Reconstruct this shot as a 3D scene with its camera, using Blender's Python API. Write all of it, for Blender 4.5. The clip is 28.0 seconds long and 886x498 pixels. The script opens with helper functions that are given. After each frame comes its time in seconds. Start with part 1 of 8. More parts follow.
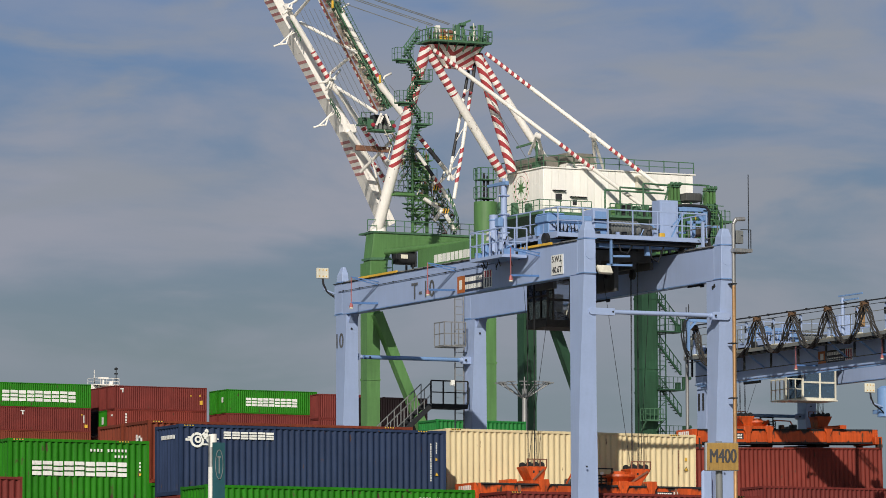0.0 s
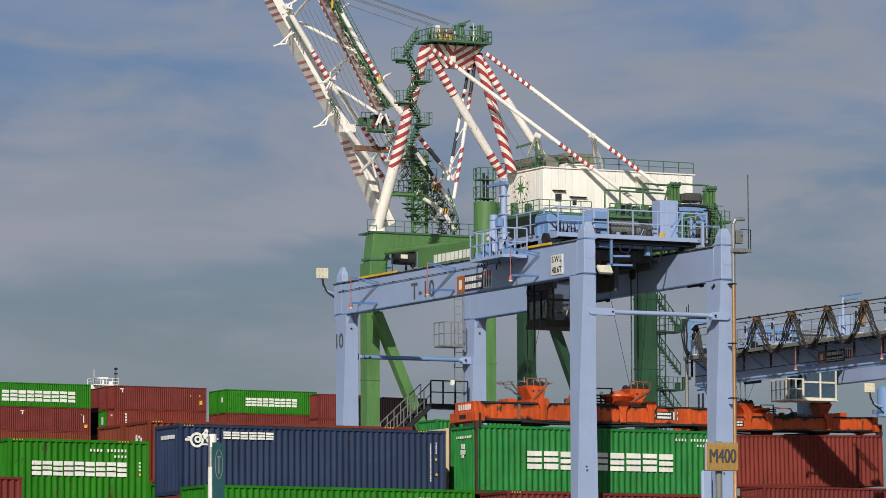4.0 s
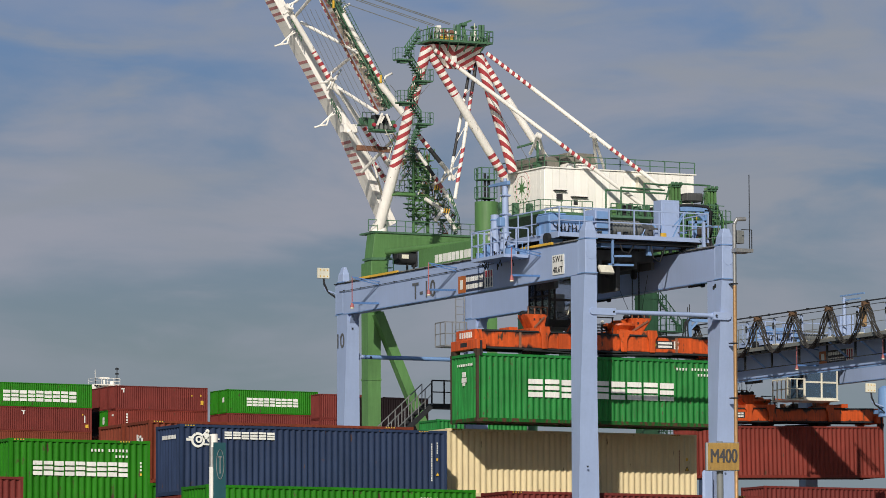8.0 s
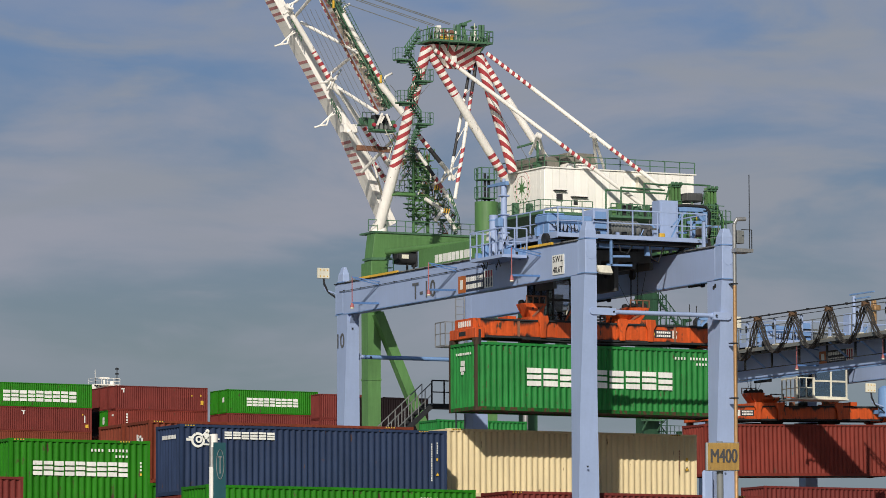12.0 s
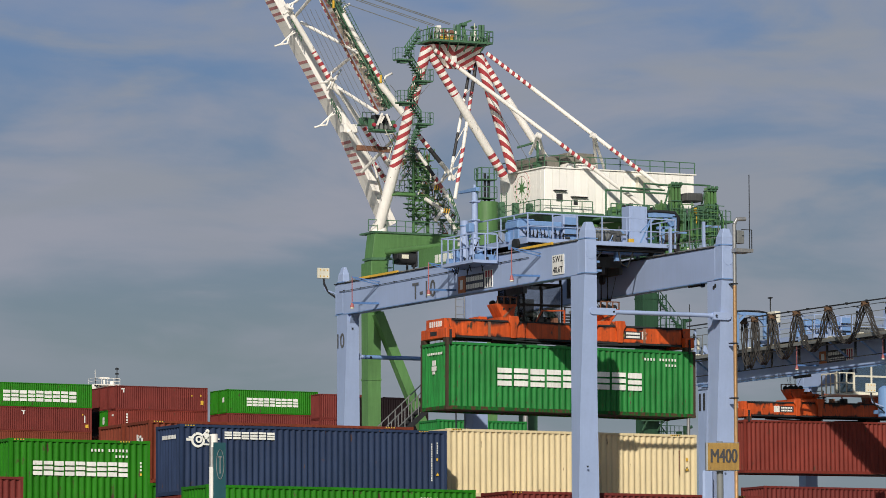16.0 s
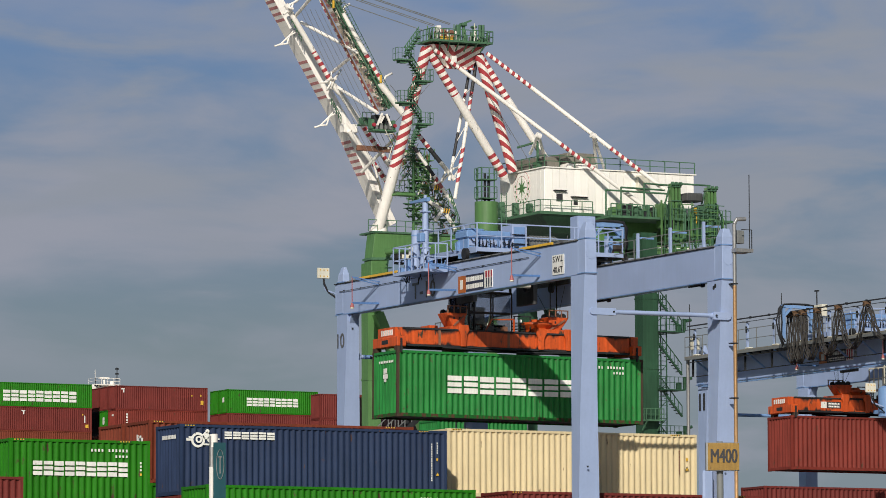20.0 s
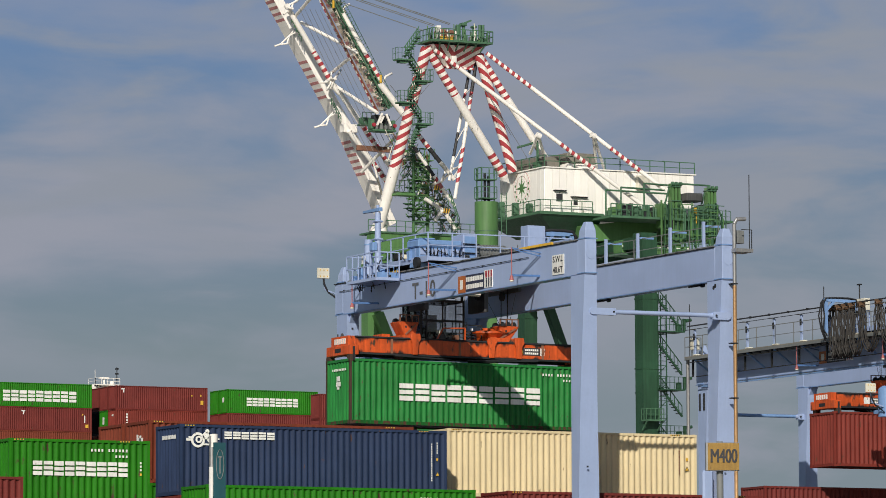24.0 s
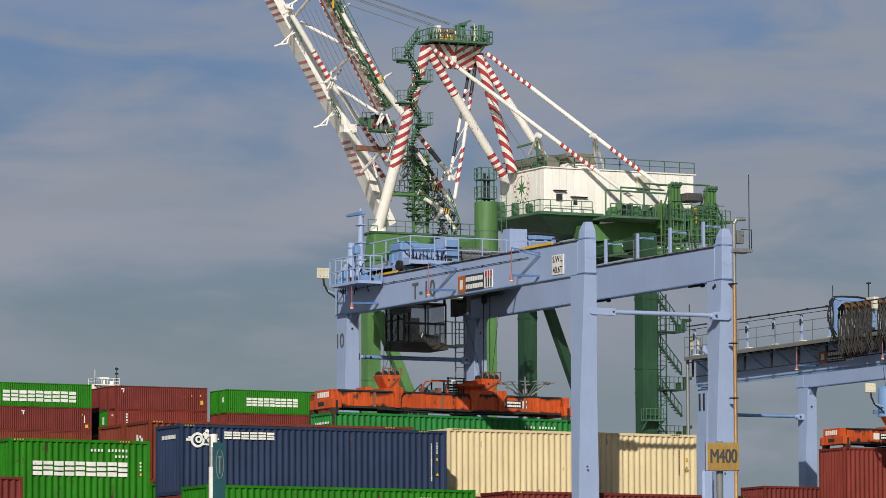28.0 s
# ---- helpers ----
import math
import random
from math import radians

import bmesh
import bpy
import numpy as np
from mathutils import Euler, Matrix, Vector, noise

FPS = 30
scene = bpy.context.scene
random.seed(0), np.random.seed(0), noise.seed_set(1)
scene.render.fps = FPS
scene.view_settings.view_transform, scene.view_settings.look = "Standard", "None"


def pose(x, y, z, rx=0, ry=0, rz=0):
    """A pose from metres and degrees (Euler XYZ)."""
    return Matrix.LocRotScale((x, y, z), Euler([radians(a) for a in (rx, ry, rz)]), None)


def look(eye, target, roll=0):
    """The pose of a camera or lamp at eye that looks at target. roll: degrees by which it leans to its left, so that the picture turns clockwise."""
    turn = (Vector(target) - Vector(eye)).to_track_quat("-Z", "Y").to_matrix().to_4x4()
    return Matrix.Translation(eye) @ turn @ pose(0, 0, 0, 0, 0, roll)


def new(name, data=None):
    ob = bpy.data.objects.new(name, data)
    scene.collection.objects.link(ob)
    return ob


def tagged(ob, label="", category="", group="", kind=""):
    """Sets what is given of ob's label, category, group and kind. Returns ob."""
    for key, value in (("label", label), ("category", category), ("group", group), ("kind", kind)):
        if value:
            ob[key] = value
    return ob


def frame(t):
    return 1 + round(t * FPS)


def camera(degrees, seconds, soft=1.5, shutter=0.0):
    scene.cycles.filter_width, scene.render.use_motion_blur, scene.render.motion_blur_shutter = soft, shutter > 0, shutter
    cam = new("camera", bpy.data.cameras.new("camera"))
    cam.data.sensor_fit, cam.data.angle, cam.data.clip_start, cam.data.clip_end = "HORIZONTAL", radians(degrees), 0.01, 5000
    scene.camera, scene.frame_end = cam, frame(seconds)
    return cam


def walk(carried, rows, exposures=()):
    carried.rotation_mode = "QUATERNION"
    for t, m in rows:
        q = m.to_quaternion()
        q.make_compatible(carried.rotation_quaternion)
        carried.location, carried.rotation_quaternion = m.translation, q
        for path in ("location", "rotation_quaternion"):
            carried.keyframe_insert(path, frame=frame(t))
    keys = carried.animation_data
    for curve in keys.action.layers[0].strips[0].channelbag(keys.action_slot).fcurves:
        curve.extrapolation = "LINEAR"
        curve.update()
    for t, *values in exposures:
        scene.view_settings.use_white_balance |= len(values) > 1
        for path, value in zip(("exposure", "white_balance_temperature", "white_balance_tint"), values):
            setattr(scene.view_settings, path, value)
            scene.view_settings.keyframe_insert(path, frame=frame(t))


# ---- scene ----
YAW, PITCH = 27.1, 5.417
cam = camera(10.07, 28.0, 0.85)


def aim(yaw):
    a, p = radians(yaw), radians(PITCH)
    eye = Vector((0, 0, 1.6))
    way = Vector((math.cos(p) * math.sin(a), math.cos(p) * math.cos(a), math.sin(p)))
    return look(eye, eye + 100 * way, -0.17)


walk(cam, [(t, aim(YAW + d)) for t, d in (
    (0.0, 0.010), (0.5, 0.018), (1.0, 0.024), (1.5, 0.024), (2.0, 0.020), (3.5, 0.017),
    (4.5, 0.007), (5.5, 0.0), (16.0, 0.0), (23.5, 0.0), (25.0, 0.003), (26.5, 0.001), (28.0, 0.003))])

# world, sun and exposure
SUN = Vector((0.69, 1.0, -0.645)).normalized()      # the way the light travels
world = bpy.data.worlds.new("sky")
scene.world = world
world.use_nodes = True
wn, wl = world.node_tree.nodes, world.node_tree.links
sky = wn.new("ShaderNodeTexSky")
sky.sky_type, sky.sun_disc = "NISHITA", False
sky.sun_elevation, sky.sun_rotation = math.asin(-SUN.z), math.atan2(-SUN.x, -SUN.y)
sky.air_density, sky.dust_density, sky.ozone_density = 1.0, 0.6, 1.6
wn["Background"].inputs["Strength"].default_value = 0.05
wl.new(sky.outputs[0], wn["Background"].inputs["Color"])
sun = new("sun", bpy.data.lights.new("sun", "SUN"))
sun.data.energy, sun.data.angle, sun.data.color = 3.7, radians(0.53), (1.0, 0.93, 0.82)
sun.matrix_world = look((0, 0, 120), Vector((0, 0, 120)) + SUN)
scene.view_settings.exposure = 0.0


# ---- materials ----
def paint(name, colour, rough=0.5, metal=0.0, mottle=0.12, streak=0.15, rust=0.0, scale=1.0, bump=0.15, rnd=0.06, spec=0.5):
    """Painted or bare metal: broad fading, rain streaks, optional rust patches and fine relief."""
    m = bpy.data.materials.new(name)
    m.use_nodes = True
    n, l = m.node_tree.nodes, m.node_tree.links
    b = n["Principled BSDF"]
    geo = n.new("ShaderNodeTexCoord")
    info = n.new("ShaderNodeObjectInfo")
    mp = n.new("ShaderNodeMapping")
    l.new(geo.outputs["Object"], mp.inputs["Vector"])
    broad = n.new("ShaderNodeTexNoise")
    broad.inputs["Scale"].default_value, broad.inputs["Detail"].default_value = 0.5 * scale, 5
    l.new(geo.outputs["Object"], broad.inputs["Vector"])
    mp.inputs["Scale"].default_value = (7 * scale, 7 * scale, 0.5 * scale)
    rain = n.new("ShaderNodeTexNoise")
    rain.inputs["Scale"].default_value, rain.inputs["Detail"].default_value = 1.0, 4
    l.new(mp.outputs[0], rain.inputs["Vector"])
    fine = n.new("ShaderNodeTexNoise")
    fine.inputs["Scale"].default_value, fine.inputs["Detail"].default_value = 9 * scale, 6
    l.new(geo.outputs["Object"], fine.inputs["Vector"])

    def mul(sock, lo, hi):
        r = n.new("ShaderNodeMapRange")
        r.inputs["From Min"].default_value, r.inputs["From Max"].default_value = 0.3, 0.7
        r.inputs["To Min"].default_value, r.inputs["To Max"].default_value = lo, hi
        l.new(sock, r.inputs["Value"])
        return r.outputs[0]

    def times(a, c):
        t = n.new("ShaderNodeMath")
        t.operation = "MULTIPLY"
        l.new(a, t.inputs[0]), l.new(c, t.inputs[1])
        return t.outputs[0]

    v = times(mul(broad.outputs["Fac"], 1 - mottle, 1 + mottle), mul(rain.outputs["Fac"], 1 - streak, 1 + 0.4 * streak))
    v = times(v, mul(fine.outputs["Fac"], 1 - 0.4 * mottle, 1 + 0.4 * mottle))
    r = n.new("ShaderNodeMapRange")
    r.inputs["To Min"].default_value, r.inputs["To Max"].default_value = 1 - rnd, 1 + rnd
    l.new(info.outputs["Random"], r.inputs["Value"])
    v = times(v, r.outputs[0])
    hsv = n.new("ShaderNodeHueSaturation")
    hsv.inputs["Color"].default_value = (*colour, 1)
    l.new(v, hsv.inputs["Value"])
    out = hsv.outputs[0]
    if rust:
        spots = n.new("ShaderNodeTexNoise")
        spots.inputs["Scale"].default_value, spots.inputs["Detail"].default_value = 1.7 * scale, 9
        mp2 = n.new("ShaderNodeMapping")
        mp2.inputs["Scale"].default_value = (2.5, 2.5, 1.0)
        l.new(geo.outputs["Object"], mp2.inputs["Vector"])
        l.new(mp2.outputs[0], spots.inputs["Vector"])
        ramp = n.new("ShaderNodeMapRange")
        ramp.inputs["From Min"].default_value, ramp.inputs["From Max"].default_value = 0.70 - 0.22 * rust, 0.76 - 0.2 * rust
        l.new(spots.outputs["Fac"], ramp.inputs["Value"])
        mix = n.new("ShaderNodeMix")
        mix.data_type = "RGBA"
        l.new(ramp.outputs[0], mix.inputs["Factor"])
        l.new(out, mix.inputs["A"])
        mix.inputs["B"].default_value = (0.085, 0.042, 0.026, 1) if rust > 0.4 or rust < 0.3 else (0.06, 0.04, 0.022, 1)
        out = mix.outputs["Result"]
    l.new(out, b.inputs["Base Color"])
    b.inputs["Metallic"].default_value = metal
    b.inputs["Specular IOR Level"].default_value = spec
    l.new(mul(fine.outputs["Fac"], max(rough - 0.12, 0.05), min(rough + 0.12, 1)), b.inputs["Roughness"])
    bp = n.new("ShaderNodeBump")
    bp.inputs["Strength"].default_value, bp.inputs["Distance"].default_value = bump, 0.01
    l.new(fine.outputs["Fac"], bp.inputs["Height"])
    l.new(bp.outputs[0], b.inputs["Normal"])
    return m


def striped(name, first, second, period, slant, duty=0.5):
    """Two paints in slanted bands up a tube."""
    m = paint(name, first, 0.45, mottle=0.08)
    n, l = m.node_tree.nodes, m.node_tree.links
    b = n["Principled BSDF"]
    base = b.inputs["Base Color"].links[0].from_socket
    tc = n.new("ShaderNodeTexCoord")
    dot = n.new("ShaderNodeVectorMath")
    dot.operation = "DOT_PRODUCT"
    dot.inputs[1].default_value = slant
    l.new(tc.outputs["Object"], dot.inputs[0])
    last = dot.outputs["Value"]
    for op, val in (("DIVIDE", period), ("FRACT", 0), ("LESS_THAN", duty)):
        q = n.new("ShaderNodeMath")
        q.operation = op
        q.inputs[1].default_value = val
        l.new(last, q.inputs[0])
        last = q.outputs[0]
    mix = n.new("ShaderNodeMix")
    mix.data_type = "RGBA"
    l.new(last, mix.inputs["Factor"])
    l.new(base, mix.inputs["A"])
    mix.inputs["B"].default_value = (*second, 1)
    l.new(mix.outputs["Result"], b.inputs["Base Color"])
    return m


def glassy(name, colour, rough=0.05, clear=0.55):
    m = bpy.data.materials.new(name)
    m.use_nodes = True
    b = m.node_tree.nodes["Principled BSDF"]
    b.inputs["Base Color"].default_value = (*colour, 1)
    b.inputs["Roughness"].default_value, b.inputs["Transmission Weight"].default_value = rough, clear
    return m


BLUE = paint("crane_blue_paint", (0.33, 0.42, 0.64), 0.5, mottle=0.06, streak=0.035, rnd=0.02)
BLUE2 = paint("trolley_blue_paint", (0.18, 0.315, 0.575), 0.45, mottle=0.1, streak=0.08, rnd=0.05)
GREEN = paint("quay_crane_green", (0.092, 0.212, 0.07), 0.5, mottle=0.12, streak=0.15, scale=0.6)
# crane green darkened to carry the shade on landside legs and house underside
GREEN_SHADED = paint("dark_shaded_green", (0.019, 0.068, 0.034), 0.55, mottle=0.2, streak=0.25, scale=0.6)
GREEN2 = paint("platform_green", (0.066, 0.158, 0.088), 0.6, mottle=0.2)
CREAM = paint("crane_white_paint", (0.92, 0.885, 0.83), 0.5, mottle=0.04, streak=0.07, rust=0.1)
HOUSE = paint("house_white_sheet", (0.94, 0.92, 0.87), 0.5, mottle=0.03, streak=0.04)
BAND = striped("red_white_bands", (0.92, 0.885, 0.83), (0.42, 0.055, 0.065), 0.76, (-0.65, 0, 1))
BAND3 = striped("red_white_crossing_bands", (0.92, 0.885, 0.83), (0.42, 0.055, 0.065), 0.74, (0.75, 0, 1))
BAND2 = striped("red_white_stay_bands", (0.92, 0.885, 0.83), (0.42, 0.055, 0.065), 0.52, (0.9, 0, -0.35))
RED = paint("faded_red_bar", (0.40, 0.12, 0.12), 0.6)
STAINED = paint("rust_stained_cream", (0.70, 0.58, 0.47), 0.7, mottle=0.3, streak=0.4, rust=0.5, scale=1.4)
ORANGE = paint("spreader_orange", (0.58, 0.086, 0.014), 0.5, mottle=0.22, streak=0.32, rust=0.33)
GRIMED = paint("greasy_edged_orange", (0.58, 0.086, 0.014), 0.5, mottle=0.22, streak=0.3, rust=0.33)


def grease(m):
    """Black grease creeping in ragged tongues from a beam's upper and lower edges."""
    n, l = m.node_tree.nodes, m.node_tree.links
    b = n["Principled BSDF"]
    under = b.inputs["Base Color"].links[0].from_socket
    tc = n.new("ShaderNodeTexCoord")
    sep = n.new("ShaderNodeSeparateXYZ")
    l.new(tc.outputs["Generated"], sep.inputs[0])
    mp = n.new("ShaderNodeMapping")
    mp.inputs["Scale"].default_value = (1.6, 1.0, 0.35)
    l.new(tc.outputs["Object"], mp.inputs["Vector"])
    noise = n.new("ShaderNodeTexNoise")
    noise.inputs["Scale"].default_value, noise.inputs["Detail"].default_value = 1.6, 7
    l.new(mp.outputs[0], noise.inputs["Vector"])
    last = sep.outputs["Z"]
    for op, val in (("SUBTRACT", 0.45), ("ABSOLUTE", 0), ("MULTIPLY", 0.62)):
        q = n.new("ShaderNodeMath")
        q.operation = op
        q.inputs[1].default_value = val
        l.new(last, q.inputs[0])
        last = q.outputs[0]
    both = n.new("ShaderNodeMath")
    l.new(last, both.inputs[0]), l.new(noise.outputs["Fac"], both.inputs[1])
    ramp = n.new("ShaderNodeMapRange")
    ramp.inputs["From Min"].default_value, ramp.inputs["From Max"].default_value = 0.75, 0.88
    l.new(both.outputs[0], ramp.inputs["Value"])
    mix = n.new("ShaderNodeMix")
    mix.data_type = "RGBA"
    l.new(ramp.outputs[0], mix.inputs["Factor"])
    l.new(under, mix.inputs["A"])
    mix.inputs["B"].default_value = (0.022, 0.015, 0.012, 1)
    l.new(mix.outputs["Result"], b.inputs["Base Color"])


grease(GRIMED)
DARK = paint("greasy_dark_steel", (0.028, 0.03, 0.034), 0.65, mottle=0.3, spec=0.2)
STEEL = paint("galvanised_steel", (0.36, 0.36, 0.36), 0.5, 0.6)
RUSTY = paint("rusty_steel", (0.22, 0.10, 0.06), 0.8, mottle=0.35)
COPPER = paint("conduit_copper", (0.55, 0.33, 0.16), 0.4, 0.5, streak=0.3)
YELLOW = paint("yellow_paint", (0.75, 0.45, 0.05), 0.5)
CABFRAME = paint("cab_brown_frame", (0.05, 0.043, 0.038), 0.6, spec=0.25)
GLASS = glassy("cab_glass", (0.10, 0.17, 0.26))
SMOKED = glassy("smoked_cab_glass", (0.42, 0.43, 0.44), 0.02, 0.95)
PLATE = paint("maker_plate_navy", (0.03, 0.035, 0.07), 0.5)
EMBLEM = paint("emblem_orange", (0.48, 0.14, 0.03), 0.5)
BADGE = paint("badge_red", (0.36, 0.03, 0.05), 0.5)
WHITE = paint("white_marking", (0.82, 0.82, 0.78), 0.6, mottle=0.1, streak=0.12, rust=0.15, scale=2)
BLACK = paint("black_marking", (0.03, 0.03, 0.035), 0.6)
LAMPWHITE = paint("lamp_housing_cream", (0.75, 0.72, 0.60), 0.5)
CLAMP = paint("rusty_clamp_brown", (0.11, 0.06, 0.03), 0.7, mottle=0.35)
CABLE = paint("brown_cable_sheath", (0.032, 0.029, 0.027), 0.7, mottle=0.2)
FADED = paint("faded_red_paint", (0.56, 0.25, 0.245), 0.7, mottle=0.2, streak=0.3)
C_DARK = paint("container_black_brown", (0.011, 0.006, 0.008), 0.7, mottle=0.2, spec=0.15)
BOOMBLUE = paint("lamp_boom_blue", (0.07, 0.17, 0.40), 0.5)
LETTER = paint("faded_letter_grey", (0.115, 0.12, 0.13), 0.6, mottle=0.3)
RAILGREY = paint("weathered_rail_grey", (0.17, 0.18, 0.18), 0.6, mottle=0.2)
ENGINE = paint("engine_grey", (0.075, 0.077, 0.078), 0.6, mottle=0.3, streak=0.3)
GREY = paint("roof_grey", (0.20, 0.19, 0.16), 0.7)
RUBBER = paint("tyre_rubber", (0.025, 0.025, 0.027), 0.9)
C_GREEN = paint("container_green", (0.020, 0.188, 0.006), 0.52, mottle=0.14, streak=0.25, rust=0.34, spec=0.22)
C_GREEN2 = paint("container_blue_green", (0.016, 0.195, 0.038), 0.52, mottle=0.14, streak=0.3, rust=0.26, scale=1.9, spec=0.3)
C_MAROON = paint("container_maroon", (0.168, 0.030, 0.025), 0.6, mottle=0.15, streak=0.2, rust=0.15, spec=0.22)
C_BROWN = paint("container_brown", (0.19, 0.042, 0.022), 0.6, mottle=0.15, streak=0.2, rust=0.2, spec=0.22)
C_NAVY = paint("container_navy", (0.024, 0.042, 0.098), 0.6, mottle=0.12, streak=0.2, rust=0.12, spec=0.22)
C_CREAM = paint("container_cream", (0.72, 0.605, 0.375), 0.5, mottle=0.05, streak=0.1, rust=0.08, spec=0.22)
C_RED = paint("container_red", (0.20, 0.034, 0.024), 0.6, mottle=0.15, streak=0.2, rust=0.2, spec=0.22)
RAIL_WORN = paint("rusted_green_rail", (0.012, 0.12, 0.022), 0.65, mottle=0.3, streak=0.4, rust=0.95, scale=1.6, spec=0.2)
CORNER = paint("corner_steel_dark", (0.062, 0.036, 0.022), 0.75, mottle=0.35)
CONCRETE = paint("yard_concrete", (0.20, 0.19, 0.18), 0.9, mottle=0.2, streak=0.0, scale=0.1)
SIGNGOLD = paint("sign_gold", (0.31, 0.18, 0.03), 0.5, mottle=0.25, streak=0.2, rust=0.2, scale=4)
TEAL = paint("sign_teal", (0.02, 0.09, 0.11), 0.4)
# pale concrete colour of the unseen strip that reflects light upward
BOUNCE_GROUND = paint("bounce_ground_pale", (0.46, 0.44, 0.40), 0.9, mottle=0.15, streak=0.0, scale=0.1)
SEA = paint("harbour_water", (0.03, 0.05, 0.06), 0.15, mottle=0.3, streak=0.0, scale=0.05, bump=0.6)


# ---- mesh helpers ----
def box(bm, x0, x1, y0, y1, z0, z1, m=None):
    v = [bm.verts.new(((x0, x1)[i & 1], (y0, y1)[i >> 1 & 1], (z0, z1)[i >> 2])) for i in range(8)]
    if m is not None:
        for q in v:
            q.co = m @ q.co
    for f in ((0, 2, 3, 1), (4, 5, 7, 6), (0, 1, 5, 4), (2, 6, 7, 3), (0, 4, 6, 2), (1, 3, 7, 5)):
        bm.faces.new([v[i] for i in f])
    return v


def between(p, q):
    """The pose at p whose z axis points to q, and the distance."""
    p, q = Vector(p), Vector(q)
    d = q - p
    return Matrix.Translation(p) @ d.to_track_quat("Z", "Y").to_matrix().to_4x4(), d.length


def tube(bm, p, q, r, r2=None, seg=10):
    m, n = between(p, q)
    r2 = r if r2 is None else r2
    rings = [[bm.verts.new(m @ Vector((k * math.cos(2 * math.pi * i / seg), k * math.sin(2 * math.pi * i / seg), z)))
              for i in range(seg)] for k, z in ((r, 0), (r2, n))]
    for i in range(seg):
        f = bm.faces.new((rings[0][i], rings[0][(i + 1) % seg], rings[1][(i + 1) % seg], rings[1][i]))
        f.smooth = seg > 6
    for cap in (bm.faces.new(rings[0][::-1]), bm.faces.new(rings[1])):
        for e in cap.edges:
            e.smooth = False


def hose(bm, pts, r, seg=6):
    """One bent round hose through points."""
    rings = []
    for i, p in enumerate(pts):
        d = (pts[min(i + 1, len(pts) - 1)] - pts[max(i - 1, 0)]).to_track_quat("Z", "Y").to_matrix()
        rings.append([bm.verts.new(p + d @ Vector((r * math.cos(2 * math.pi * k / seg), r * math.sin(2 * math.pi * k / seg), 0))) for k in range(seg)])
    for a, b in zip(rings, rings[1:]):
        for k in range(seg):
            bm.faces.new((a[k], a[(k + 1) % seg], b[(k + 1) % seg], b[k])).smooth = True
    bm.faces.new(rings[0][::-1]), bm.faces.new(rings[-1])


def bar(bm, p, q, w, h=None):
    """A square bar from p to q, its sides level where it can."""
    p, q = Vector(p), Vector(q)
    d = (q - p).normalized()
    side = d.cross(Vector((0, 0, 1)))
    side = side.normalized() if side.length > 0.05 else Vector((1, 0, 0))
    top = side.cross(d)
    h = w if h is None else h
    v = [bm.verts.new(e + side * (sx * w / 2) + top * (sz * h / 2)) for e in (p, q) for sx, sz in ((-1, -1), (1, -1), (1, 1), (-1, 1))]
    for f in ((3, 2, 1, 0), (4, 5, 6, 7), (0, 1, 5, 4), (1, 2, 6, 5), (2, 3, 7, 6), (3, 0, 4, 7)):
        bm.faces.new([v[i] for i in f])


def taper(bm, rings):
    """A box column through level rings (x0, x1, y0, y1, z)."""
    rows = [[bm.verts.new(c) for c in ((a, c0, z), (b, c0, z), (b, c1, z), (a, c1, z))] for a, b, c0, c1, z in rings]
    for lo, hi in zip(rows, rows[1:]):
        for i in range(4):
            bm.faces.new((lo[i], lo[(i + 1) % 4], hi[(i + 1) % 4], hi[i]))
    bm.faces.new(rows[0][::-1]), bm.faces.new(rows[-1])


def root_place(ob):
    while ob.parent:
        ob = ob.parent
    return ob.location.copy()


def part(name, bm, material, parent, label="", bevel=0.0):
    """Links a bmesh, written in world places, as one mesh under a thing or part."""
    if bevel:
        bmesh.ops.bevel(bm, geom=bm.edges[:], offset=bevel, segments=1, affect="EDGES")
    bmesh.ops.translate(bm, verts=bm.verts, vec=-root_place(parent))
    me = bpy.data.meshes.new(name)
    bm.to_mesh(me)
    bm.free()
    me.materials.append(material)
    ob = new(name, me)
    ob.parent = parent
    if label:
        ob["label"] = label
    return ob


def mixed_gear(name, bm, materials, parent):
    """Many small fittings, too fine to pick apart, as one part."""
    ob = part(name, bm, materials[0], parent)
    for m in materials[1:]:
        ob.data.materials.append(m)
    return tagged(ob, kind="stuff")


def boxes(name, rows, material, parent, label="", bevel=0.0):
    for row in rows:
        bm = bmesh.new()
        box(bm, *row)
        ob = part(name, bm, material, parent, label, bevel)
    return ob


def tubes(name, rows, r, material, parent, label="", seg=8):
    for p, q in rows:
        bm = bmesh.new()
        tube(bm, p, q, r, seg=seg)
        ob = part(name, bm, material, parent, label)
    return ob


def bars(name, rows, w, material, parent, h=None, label=""):
    for p, q in rows:
        bm = bmesh.new()
        bar(bm, p, q, w, h)
        ob = part(name, bm, material, parent, label)
    return ob


def thing(name, place, label, category, group="", kind=""):
    ob = new(name)
    ob.location = place
    return tagged(ob, label, category, group, kind)


def lettering(text, size, m, material, parent, name="lettering", bold=0.006, space=1.0):
    """Words in the built-in font, facing along the pose's z axis."""
    cu = bpy.data.curves.new(name, "FONT")
    cu.body, cu.size, cu.extrude, cu.offset = text, size, 0.006, size * bold
    cu.space_character = space
    cu.align_x, cu.align_y = "CENTER", "CENTER"
    cu.materials.append(material)
    ob = new(name, cu)
    ob.parent = parent
    ob.matrix_basis = Matrix.Translation(-root_place(parent)) @ m
    return ob


